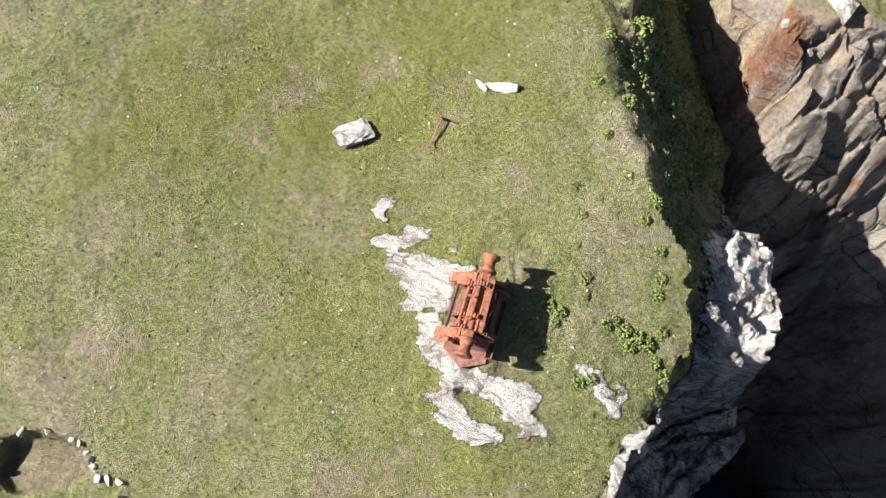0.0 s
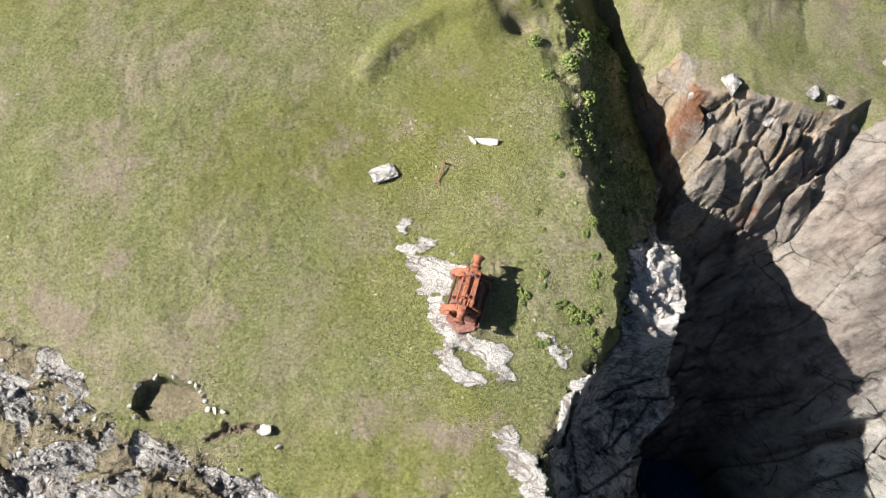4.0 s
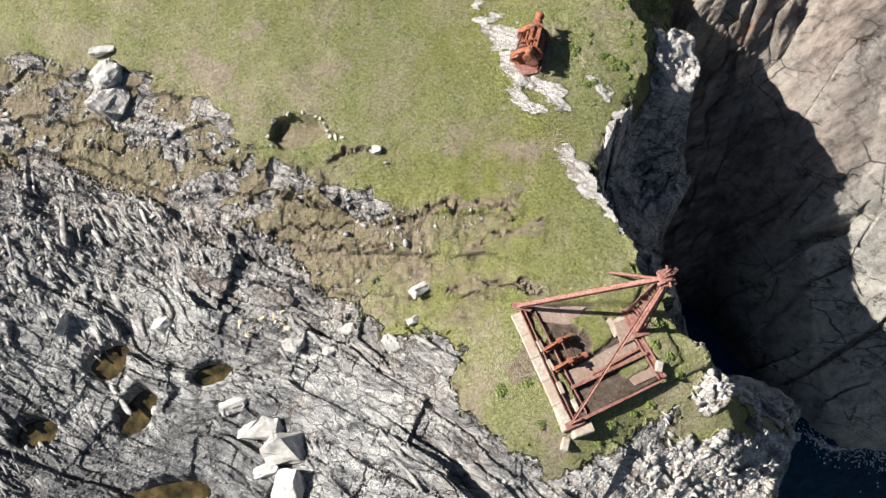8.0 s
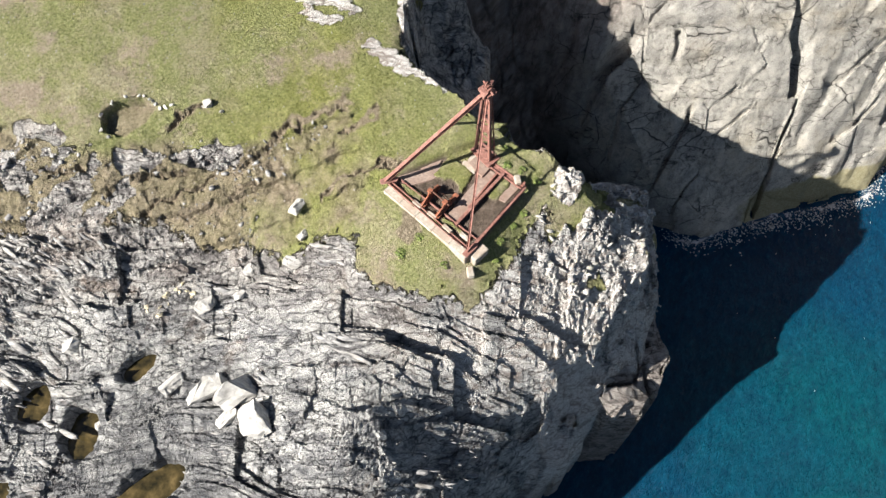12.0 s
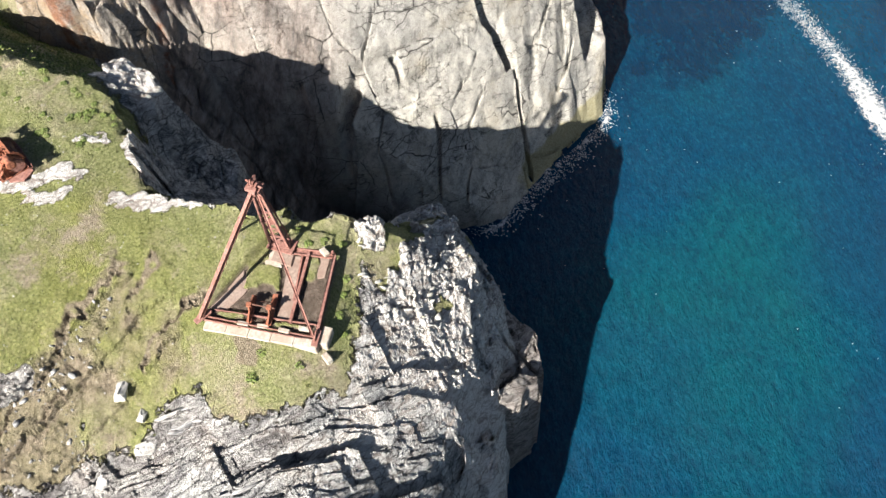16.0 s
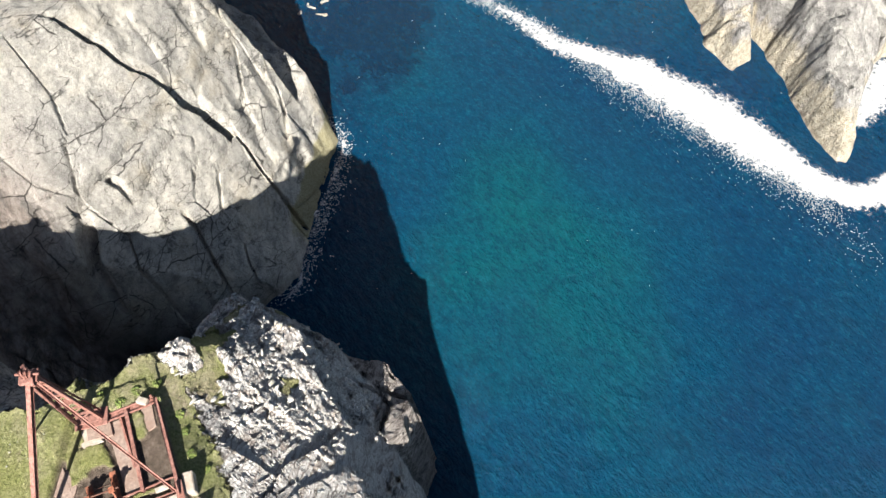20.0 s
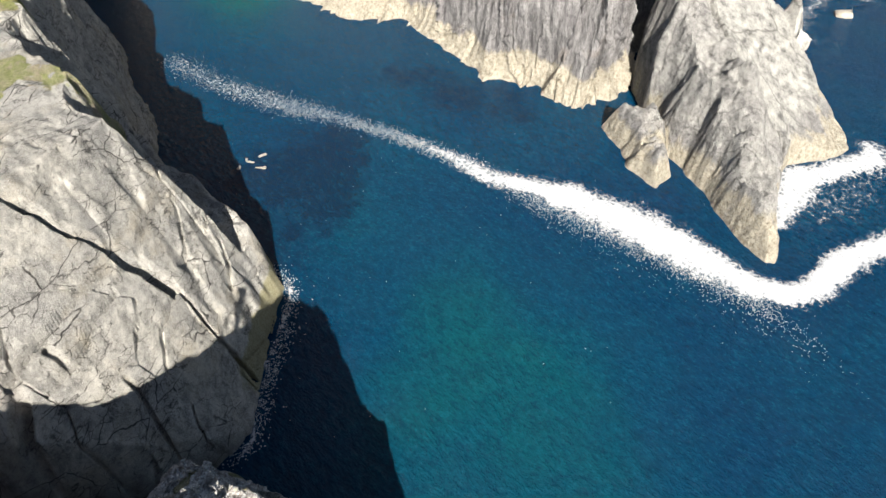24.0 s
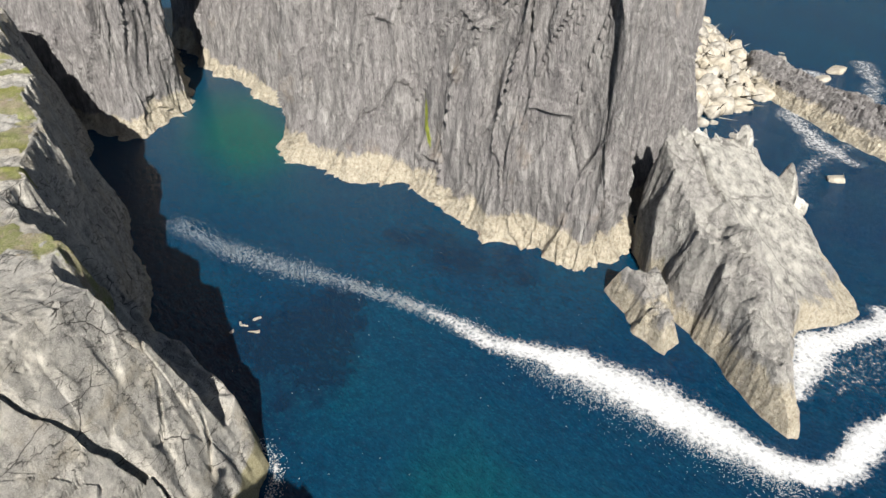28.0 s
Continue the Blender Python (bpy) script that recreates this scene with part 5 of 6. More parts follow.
def scatter(name, shapes, places, material, label, category, kind="stuff"):
    """Many copies of a few shapes joined in one mesh. places: (shape, matrix 3x3, x, y, z)."""
    verts, faces, base = [], [], 0
    for k, turn, x, y, z in places:
        v, f = shapes[k]
        verts.append(v @ turn.T + (x, y, z))
        faces.append(f + base)
        base += len(v)
    verts, faces = np.concatenate(verts), np.concatenate(faces)
    mesh = bpy.data.meshes.new(name)
    mesh.vertices.add(len(verts))
    mesh.vertices.foreach_set("co", verts.astype(np.float32).ravel())
    mesh.loops.add(faces.size)
    mesh.loops.foreach_set("vertex_index", faces.astype(np.int32).ravel())
    mesh.polygons.add(len(faces))
    mesh.polygons.foreach_set("loop_start", np.arange(0, faces.size, 3, dtype=np.int32))
    mesh.update(calc_edges=True)
    mesh.materials.append(material)
    return tagged(new(name, mesh), label, category, kind=kind)


def spin(rx, ry, rz, sx, sy, sz):
    return np.array(Euler((rx, ry, rz)).to_matrix()) @ np.diag((sx, sy, sz))


def surface(px, py):
    """Height of the headland at places."""
    px, py = np.atleast_1d(np.asarray(px, float)), np.atleast_1d(np.asarray(py, float))
    return headland(px, py)[0]


# ---- the derrick crane on its concrete footing ----
def derrick_crane():
    crane = holder("derrick_crane", pose(2.9, -7.4, -2.2), "rusted iron derrick crane with lattice mast on concrete footing", "crane")
    head = Vector((2.85, -7.3, 2.45))
    a, b, n, d = Vector((-1.7, -6.55, -2.2)), Vector((-0.1, -11.3, -2.3)), Vector((2.13, -5.35, -1.85)), Vector((3.69, -9.79, -2.2))
    legs = [(Vector((2.72, -7.0, -2.05)), Vector((2.80, -7.12, 2.35))), (Vector((2.95, -7.85, -2.05)), Vector((2.92, -7.42, 2.35)))]
    for k, (low, high) in enumerate(legs):
        part("mast_leg", bar(low, high, U_SECTION, 0.15, 0.12, 90 * k, 0.08, k), RUST, crane)
        part("mast_leg", bar(low + Vector((0.32, 0.06, 0)), high + Vector((0.12, 0.02, 0)), L_SECTION, 0.08, 0.08, 90 * k, 0.08, k + 4), RUST, crane)
    for k in range(7):
        f = (k + 0.3) / 7
        p, q = legs[0][0].lerp(legs[0][1], f), legs[1][0].lerp(legs[1][1], f)
        part("cross_plate", bar(p, q, BAR, 0.10 if k % 3 else 0.3, 0.03, 0, 0.1, 20 + k), RUST, crane)
        if k < 6:
            r = legs[1][0].lerp(legs[1][1], f + 0.13)
            part("lacing_bar", bar(p + Vector((0.02, 0, 0)), r + Vector((0.02, 0, 0)), BAR, 0.07, 0.02, 0, 0.1, 30 + k), RUST, crane)
        part("side_strut", bar(q, q + Vector((0.32 - 0.2 * f, 0.06, 0.02)), BAR, 0.06, 0.04, 0, 0.1, 40 + k), RUST, crane)
    part("foot_plate", box(0.75, 1.25, 0.06, pose(2.95, -7.45, -2.07, 0, 0, 12)), RUST, crane)
    stay = part("main_stay", bar(a + Vector((0, 0, 0.12)), head, I_SECTION, 0.17, 0.2, 0, 0.06, 50), RUST, crane, "heavy rusted stay beam")
    m, length = between(a + Vector((0, 0, 0.12)), head)
    for k in range(14):
        bolt = bmesh.new()
        bmesh.ops.create_cone(bolt, cap_ends=True, segments=8, radius1=0.022, radius2=0.018, depth=0.03, matrix=m @ pose(0.06 if k % 2 else -0.06, 0.14, 0.3 + k * length / 15))
        part("rivet", bolt, RUST, stay)
    part("thin_stay", bar(b + Vector((0.1, 0.15, 0.1)), head, L_SECTION, 0.085, 0.085, 45, 0.08, 51), RUST, crane)
    part("back_stay", bar(n, head - Vector((0.1, -0.1, 0.3)), L_SECTION, 0.12, 0.12, 45, 0.06, 52), RUST, crane)
    cap = part("mast_head", box(0.5, 0.62, 0.16, pose(2.87, -7.3, 2.46, 0, 0, 10)), RUST, crane)
    for k, off in enumerate((-0.18, 0.0, 0.17)):
        part("sheave", turned_body([(0.05, -0.05), (0.17, -0.045), (0.13, 0), (0.17, 0.045), (0.05, 0.05)], 20, pose(2.9, -7.28 + off, 2.62, 90, 0, 15 * k)), RUST, cap)
    part("head_pin", turned_body([(0.045, -0.4), (0.045, 0.4)], 12, pose(2.9, -7.3, 2.62, 90, 0, 0)), RUST, cap)
    part("head_bracket", box(0.34, 0.14, 0.3, pose(3.1, -7.15, 2.52, 0, 20, 40)), RUST, cap)
    part("head_bracket", box(0.3, 0.12, 0.26, pose(2.66, -7.5, 2.5, 0, -15, 20)), RUST, cap)
    for spot, turn in ((a, -15), (b, 20)):
        part("stay_shoe", plate([(-0.35, -0.14), (0.4, -0.14), (0.5, 0), (0.4, 0.14), (-0.35, 0.14)], 0, 0.05, Matrix.Translation(spot) @ pose(0.1, 0, 0.03, 0, 0, turn)), RUST, crane)
        part("stay_gusset", box(0.5, 0.05, 0.26, Matrix.Translation(spot) @ pose(0.2, 0.06, 0.14, 0, -20, turn)), RUST, crane)
    sill = [("outer_sill", a + Vector((0.12, 0.0, -0.06)), b + Vector((0.08, 0, -0.02)), 0.2, 0.18, U_SECTION), ("inner_sill", Vector((-0.98, -6.75, -2.3)), Vector((0.62, -11.0, -2.35)), 0.12, 0.2, L_SECTION),
            ("south_sill", b + Vector((0.3, 0.1, -0.02)), d, 0.14, 0.24, I_SECTION), ("middle_beam", Vector((0.05, -9.94, -2.25)), Vector((3.2, -8.72, -2.2)), 0.14, 0.22, I_SECTION),
            ("east_sill", Vector((2.95, -7.95, -2.2)), d, 0.34, 0.1, U_SECTION), ("floor_strip", Vector((1.0, -9.4, -2.32)), Vector((3.05, -8.45, -2.28)), 0.12, 0.14, L_SECTION)]
    for k, (name, p, q, w, h, section) in enumerate(sill):
        part(name, bar(p, q, section, w, h, 0, 0.1, 60 + k), RUST, crane)
    part("corner_post", box(0.09, 0.09, 0.5, pose(3.68, -9.72, -2.0, 4, -6, 20)), RUST, crane)
    for k, (p, q) in enumerate(((Vector((-0.8, -8.4, -2.25)), Vector((0.35, -7.85, -2.2))), (Vector((-0.5, -9.2, -2.25)), Vector((0.85, -8.62, -2.2))))):
        way = (q - p).normalized()
        cheek = part("winding_bracket", plate([(-0.05, 0), (1.25, 0), (1.2, 0.14), (0.86, 0.3), (0.72, 0.52), (0.5, 0.52), (0.4, 0.3), (0.0, 0.16)], -0.03, 0.03, Matrix.Translation(p) @ Matrix((way, (0, 0, 1), way.cross(Vector((0, 0, 1))))).transposed().to_4x4()), ORANGE, crane, "bright orange rusted winding bracket")
        part("flange", bar(p + Vector((0, 0, 0.02)), q, BAR, 0.24, 0.05, 0, 0.08, 70 + k), ORANGE, cheek)
        part("bearing_cap", bar(p + way * 0.6 + Vector((0, 0, 0.52)) - way.cross(Vector((0, 0, 1))) * 0.1, p + way * 0.6 + Vector((0, 0, 0.52)) + way.cross(Vector((0, 0, 1))) * 0.1, BAR, 0.2, 0.12, 0, 0.05, 75), ORANGE, cheek)
    part("axle", turned_body([(0.035, 0), (0.035, 1.15)], 12, between((-0.22, -8.1, -1.72), (0.12, -9.15, -1.72))[0]), DARK_RUST, crane)
    part("tie_rod", turned_body([(0.02, 0), (0.02, 1.0)], 8, between((0.1, -8.0, -2.05), (0.45, -8.95, -2.05))[0]), DARK_RUST, crane)
    return crane


def concrete_footing():
    base = holder("concrete_footing", pose(-0.9, -9, -2.8), "weathered pale concrete footing wall of the crane on turf", "footing")
    way = Vector((1.62, -4.85, 0)).normalized()
    turn = math.degrees(math.atan2(way.y, way.x))
    rng = random.Random(5)
    for k in range(5):
        at = Vector((-1.78, -6.75, -2.62)) + way * (0.5 + k * 1.0)
        part("wall_block", box(1.0, 0.42 + 0.06 * rng.random(), 0.62, Matrix.Translation(at) @ pose(0, 0, 0.02 * k, rng.uniform(-1, 1), rng.uniform(-1, 1), turn + rng.uniform(-1, 1)), 0.035), CONCRETE, base)
    part("end_block", box(0.85, 0.42, 0.6, pose(0.35, -11.5, -2.66, 2, 1, 16), 0.04), CONCRETE, base)
    part("end_block", box(0.5, 0.3, 0.3, pose(-0.3, -11.95, -3.0, 4, 8, 70), 0.04), CONCRETE, base)
    part("floor_slab", plate([(-0.1, -9.3), (2.8, -7.95), (3.05, -8.6), (0.15, -9.85)], -2.5, -2.36, None, 0.02), STAINED, base)
    part("floor_slab", plate([(-0.05, -6.2), (0.95, -5.95), (1.4, -6.5), (0.2, -7.2)], -2.5, -2.33, None, 0.02), STAINED, base)
    part("floor_slab", plate([(2.4, -6.8), (2.75, -7.4), (2.1, -8.0), (1.75, -7.35)], -2.5, -2.3, None, 0.02), CONCRETE, base)
    part("floor_slab", plate([(2.0, -9.05), (3.2, -8.45), (3.55, -9.6), (2.6, -9.95)], -2.5, -2.36, None, 0.02), STAINED, base)
    part("floor_slab", plate([(-1.05, -6.45), (1.4, -6.85), (1.35, -7.3), (0.2, -7.35), (-0.8, -7.15)], -2.5, -2.34, None, 0.02), STAINED, base)
    part("floor_slab", plate([(2.1, -7.4), (2.75, -7.2), (2.9, -8.1), (2.3, -8.35)], -2.4, -2.25, None, 0.02), STAINED, base)
    part("pier_block", box(0.45, 0.28, 0.22, pose(3.6, -9.3, -2.15, 3, 2, 70), 0.03), CONCRETE, base)
    for k, (x, y, turn) in enumerate(((-0.95, -8.2, -70), (-0.35, -9.9, -72), (0.15, -10.6, -70), (-0.62, -9.0, -65))):
        part("sill_block", box(0.5, 0.2, 0.18, pose(x, y, -2.3, 4 * k - 6, 3, turn), 0.03), CONCRETE, base)
    return base


# ---- the winch ----
def iron_winch():
    m = pose(-0.1, 4.9, -0.52, 0, 0, -19)
    winch = holder("iron_winch", m.copy(), "orange rusted iron winch with gears and two warping drums on rock", "winch")
    m = m @ Matrix.Diagonal((0.98, 1.0, 1.1, 1))
    part("base_plate", plate([(-0.65, -0.98), (-0.1, -1.33), (0.45, -1.08), (0.5, 0), (0.75, 1.1), (0.35, 1.36), (-0.5, 1.2), (-0.65, 0.2)], 0.0, 0.07, m), RUST, winch, "flat rusted base plate")
    for k, u in enumerate((0.66, -0.72)):
        outline = [(-0.92, 0.07), (0.42, 0.07), (0.42, 0.2), (0.34, 0.62), (0.2, 0.9), (-0.02, 1.02), (-0.24, 0.98), (-0.4, 0.78), (-0.62, 0.5), (-0.92, 0.36)]
        frame_ = part("side_frame", plate(outline, -0.045, 0.045, m @ pose(0, u, 0, 90, 0, 0)), ORANGE, winch, "orange rusted cast side frame")
        for v in (-0.8, -0.62, -0.45):
            part("rib", box(0.05, 0.2, 0.34, m @ pose(v, u, 0.3, 0, 8, 0)), ORANGE, frame_)
        part("top_flange", bar(m @ Vector((-0.92, u, 0.38)), m @ Vector((-0.3, u, 0.93)), BAR, 0.24, 0.05, 0, 0.08, 3 + k), ORANGE, frame_)
        part("foot_flange", box(1.3, 0.24, 0.05, m @ pose(-0.25, u, 0.1)), ORANGE, frame_)
        part("bearing_cap", box(0.24, 0.2, 0.16, m @ pose(-0.1, u, 1.05, 0, 0, 0), 0.03), ORANGE, frame_)
        part("bearing_cap", box(0.2, 0.18, 0.14, m @ pose(-0.42, u, 0.8, 0, -30, 0), 0.03), ORANGE, frame_)
        part("bearing_cap", box(0.24, 0.18, 0.14, m @ pose(0.28, u, 0.72, 0, 30, 0), 0.03), ORANGE, frame_)
    lying = pose(0, 0, 0, -90, 0, 0)

    def shaft(name, v, h, u0, u1, r, mat=ORANGE):
        return part(name, turned_body([(r, u0), (r, u1)], 14, m @ pose(v, 0, h) @ lying), mat, winch)

    shaft("warping_shaft", -0.1, 0.98, -1.1, 1.12, 0.05)
    shaft("pinion_shaft", -0.42, 0.74, -0.85, 0.85, 0.045)
    shaft("tie_bar", 0.02, 1.06, -0.66, 0.66, 0.035)
    shaft("tie_bar", -0.26, 0.9, -0.7, 0.6, 0.05)
    shaft("tie_bar", -0.72, 0.34, -0.7, 0.66, 0.04, DARK_RUST)
    barrel = part("cable_drum", turned_body([(0.05, -0.62), (0.40, -0.6), (0.40, -0.52), (0.29, -0.5), (0.27, 0.1), (0.29, 0.42), (0.42, 0.44), (0.42, 0.52), (0.05, 0.55)], 32, m @ pose(0.14, 0, 0.58) @ lying), DARK_RUST, winch, "dark cable drum")
    for k in range(6):
        part("drum_strap", box(0.03, 0.9, 0.05, m @ pose(0.14 + 0.3 * math.cos(k), -0.05, 0.58 + 0.3 * math.sin(k), 0, -57.3 * k, 0)), DARK_RUST, barrel)
    head = [(0.05, 0.0), (0.2, 0.01), (0.215, 0.05), (0.16, 0.1), (0.13, 0.2), (0.145, 0.32), (0.21, 0.38), (0.215, 0.42), (0.17, 0.44), (0.05, 0.43)]
    part("warping_drum", turned_body(head, 28, m @ pose(-0.1, 0.8, 0.98) @ lying @ pose(0, 0, 0)), ORANGE, winch, "flared orange warping drum", True)
    part("warping_drum", turned_body(head, 28, m @ pose(-0.1, -0.8, 0.98, 0, 0, 180) @ lying), ORANGE, winch, "flared orange warping drum", True)
    for r, thick, teeth, v, u, h, mat in ((0.38, 0.09, 30, 0.16, 0.56, 0.58, DARK_RUST), (0.17, 0.16, 14, -0.42, 0.5, 0.74, ORANGE), (0.24, 0.1, 20, -0.1, 0.46, 0.98, RUST), (0.2, 0.13, 16, -0.42, -0.28, 0.74, ORANGE), (0.2, 0.1, 16, -0.1, -0.3, 0.98, ORANGE), (0.42, 0.08, 34, 0.1, -0.6, 0.62, ORANGE), (0.26, 0.07, 22, -0.36, -0.58, 0.78, RUST)):
        part("gear_wheel", gear(r, thick, teeth, m @ pose(v, u, h) @ lying), mat, winch)
    part("long_beam", bar(m @ Vector((0.1, -0.62, 1.02)), m @ Vector((0.06, 0.66, 1.08)), U_SECTION, 0.16, 0.1, 180, 0.06, 8), ORANGE, winch)
    part("long_beam", bar(m @ Vector((-0.2, -0.4, 1.06)), m @ Vector((-0.22, 0.7, 1.1)), L_SECTION, 0.09, 0.09, 0, 0.06, 9), ORANGE, winch)
    part("side_sill", bar(m @ Vector((0.46, -0.95, 0.16)), m @ Vector((0.48, 0.9, 0.16)), U_SECTION, 0.18, 0.14, 0, 0.06, 10), RUST, winch)
    part("clutch_lever", bar(m @ Vector((-0.5, 0.3, 0.5)), m @ Vector((-0.2, 0.1, 1.2)), BAR, 0.05, 0.03, 0, 0.05, 11), ORANGE, winch)
    part("brake_band", turned_body([(0.3, 0), (0.33, 0), (0.33, 0.09), (0.3, 0.09)], 26, m @ pose(0.05, -0.86, 0.5) @ lying), RUST, winch)
    part("gear_guard", box(0.34, 0.3, 0.05, m @ pose(-0.62, 0.62, 0.66, 0, -40, 0)), ORANGE, winch)
    part("gear_guard", box(0.4, 0.34, 0.05, m @ pose(-0.7, -0.78, 0.52, 0, -35, 0)), ORANGE, winch)
    return winch


def iron_bracket():
    z = float(surface(-0.9, 9.95)[0])
    it = holder("iron_bracket", pose(-0.9, 9.9, z), "small rusted iron stake bracket standing in turf", "bracket")
    part("post", bar((-0.78, 10.28, z - 0.05), (-0.85, 10.2, z + 0.32), BAR, 0.05, 0.05, 0, 0.1, 1), RUST, it)
    part("long_rod", bar((-0.8, 10.25, z + 0.18), (-1.18, 9.5, z + 0.06), BAR, 0.04, 0.04, 0, 0.1, 2), RUST, it)
    part("cross_rod", bar((-0.95, 10.3, z + 0.14), (-0.42, 10.12, z + 0.1), BAR, 0.04, 0.04, 0, 0.1, 3), RUST, it)
    part("foot", bar((-1.3, 9.56, z + 0.02), (-1.05, 9.46, z + 0.03), BAR, 0.06, 0.04, 0, 0.1, 4), RUST, it)


derrick_crane()
concrete_footing()
iron_winch()
iron_bracket()

# ---- boulders ----
BOULDERS = [(-11.4, -6.8, 1.0, 0.8, 0.9, 20), (-17.7, -5.1, 1.0, 0.95, 0.8, 80), (-14.3, -9.1, 1.3, 0.7, 0.6, 15), (-18.2, -8.9, 0.8, 0.6, 0.5, 10), (-11.65, -11.1, 1.75, 1.6, 1.9, 8), (-12.9, -10.4, 2.0, 1.2, 1.1, 22),
            (-11.35, -12.8, 1.3, 1.7, 1.6, -8), (-12.4, -12.0, 1.2, 0.6, 0.6, 12), (-5.7, -5.2, 0.9, 0.5, 0.55, 30), (-6.0, -6.4, 0.7, 0.35, 0.3, 20), (-19.7, 5.4, 1.5, 1.3, 1.0, 10), (-19.7, 4.3, 1.9, 1.5, 1.0, -15), (-19.9, 6.5, 1.2, 0.45, 0.4, 10),
            (-3.15, 9.95, 1.0, 0.72, 0.26, 20), (-22.6, -4.7, 0.5, 1.3, 0.9, -10), (0.75, 11.1, 1.1, 0.3, 0.14, -6), (0.3, 11.2, 0.42, 0.16, 0.12, -50), (-7.3, 0.75, 0.4, 0.35, 0.35, 0), (-9.8, -7.2, 0.6, 0.5, 0.4, 40), (-7.0, -7.2, 0.9, 0.6, 0.4, -30), (-8.9, -6.3, 0.7, 0.5, 0.35, 30)]
for k, (px, py, w, d, h, turn) in enumerate(BOULDERS):
    rock = part("boulder", weathered(hull_rock((w * 1.1, d * 1.1, h * 1.1), 300 + k, 18, 0.0, 0.6), 0.07 * min(w, d), k), SHARD if k in (13, 11) else WHITE_ROCK)
    rng = random.Random(k)
    rock.matrix_world = pose(px, py, float(surface(px, py)[0]) + h * 0.22, rng.uniform(-12, 12), rng.uniform(-12, 12), turn)
    big = "large pale" if max(w, d) > 1.2 else "small pale"
    tagged(rock, f"{big} angular boulder resting on {'turf' if py > -5.5 else 'grey shore rock'}", "boulder", "boulders on the headland")
for k, (px, py, pz, w, d, h) in enumerate(((10.9, 13.6, 0.35, 0.8, 1.15, 0.6), (9.4, 13.5, 0, 0.36, 0.3, 0.2), (12.6, 12.5, 0, 0.55, 0.4, 0.3), (10.1, 12.7, 0, 0.3, 0.22, 0.16), (14.5, 13.5, -0.6, 0.6, 0.6, 0.4), (15.3, 13.2, -0.7, 0.6, 0.5, 0.4), (16.8, 12.7, -0.8, 0.5, 0.4, 0.3), (18.5, 15.4, -1, 0.45, 0.3, 0.3))):
    rock = part("boulder", weathered(hull_rock((w, d, h), 350 + k, 16, 0.0, 0.6), 0.06 * w, k), SHARD)
    pz = float(slab(np.array([px]), np.array([py]))[0][0]) + h * 0.25
    rock.matrix_world = pose(px, py, pz, 5, -6, 30 * k)
    tagged(rock, "pale angular boulder resting on the slab cliff's grassy top", "boulder", "boulders on the slab cliff")

# ---- loose stones, rock blades and grass ----
rng = np.random.default_rng(7)
STONES = [arrays(hull_rock((1, 0.75, 0.55), 400 + k, 12, 0.0, 0.5)) for k in range(10)]


def slate_plate(seed):
    """A thin broken plate of slate standing on edge."""
    r = random.Random(seed)
    outline = [(-0.5, -0.3), (0.5, -0.3), (0.5 - r.uniform(0, 0.15), r.uniform(-0.1, 0.1)), (r.uniform(0.1, 0.35), r.uniform(0.1, 0.3)), (r.uniform(-0.2, 0.05), r.uniform(0.15, 0.32)), (-0.5 + r.uniform(0, 0.2), r.uniform(-0.1, 0.15))]
    bm = bmesh.new()
    t = r.uniform(0.05, 0.1)
    front = [bm.verts.new((a, -t + r.uniform(-0.02, 0.02), b)) for a, b in outline]
    back = [bm.verts.new((a * 0.95 + r.uniform(-0.05, 0.05), t, b * 0.92)) for a, b in outline]
    bm.faces.new(front)
    bm.faces.new(back[::-1])
    for k in range(6):
        bm.faces.new((front[k], back[k], back[(k + 1) % 6], front[(k + 1) % 6]))
    bmesh.ops.recalc_face_normals(bm, faces=list(bm.faces))
    return bm


BLADES = [arrays(slate_plate(420 + k)) for k in range(12)]


def inside(px, py, poly):
    return inside_distance(px, py, poly) > 0


n = 9000
px, py = rng.uniform(-28, 2, n), rng.uniform(-9, 9, n)
keep = inside(px, py, WORN) & (fbm(px * 0.5, py * 0.9, 37, 4) + rng.uniform(-0.3, 0.3, n) > 0.05)
px, py = px[keep], py[keep]
pz = surface(px, py)
scatter("loose_stones", STONES, [(int(rng.integers(10)), spin(*rng.uniform(-0.5, 0.5, 2), rng.uniform(0, 6.3), *(rng.uniform(0.07, 0.16) * (1 + 2.2 * rng.random() ** 5) * np.array((1, 1, 0.8)))), a, b, c) for a, b, c in zip(px, py, pz)], SHARD, "loose pale grey stones on worn earth", "stones")

SHORE_ROCK = [(-29, 2), (-23, 2), (-17.7, -0.2), (-11.5, -2.8), (-10.2, -4.6), (-7.2, -7.0), (-4.2, -8), (-4.4, -9.8), (-1, -13), (3, -12.4), (6.5, -11.5), (8, -13.5), (4, -15.6), (-4, -19), (-15, -22), (-29, -26)]
n = 12000
px, py = rng.uniform(-29, 9, n), rng.uniform(-26, 3, n)
smooth_bed = np.exp(-((px + 9.5) / 5.5) ** 2 - ((py + 9.8 - 0.08 * (px + 9.5)) / 1.6) ** 2)
keep = inside(px, py, SHORE_ROCK) & (1.6 * fbm(px * 0.25, py * 0.25, 44, 3) + rng.uniform(-0.3, 0.3, n) - 0.9 * smooth_bed > 0.2)
px, py = px[keep], py[keep]
pz = surface(px, py)
lay = -34 + 60 * fbm(px * 0.09, py * 0.09, 45, 3) - 8 * ramp(py, -8, -4)
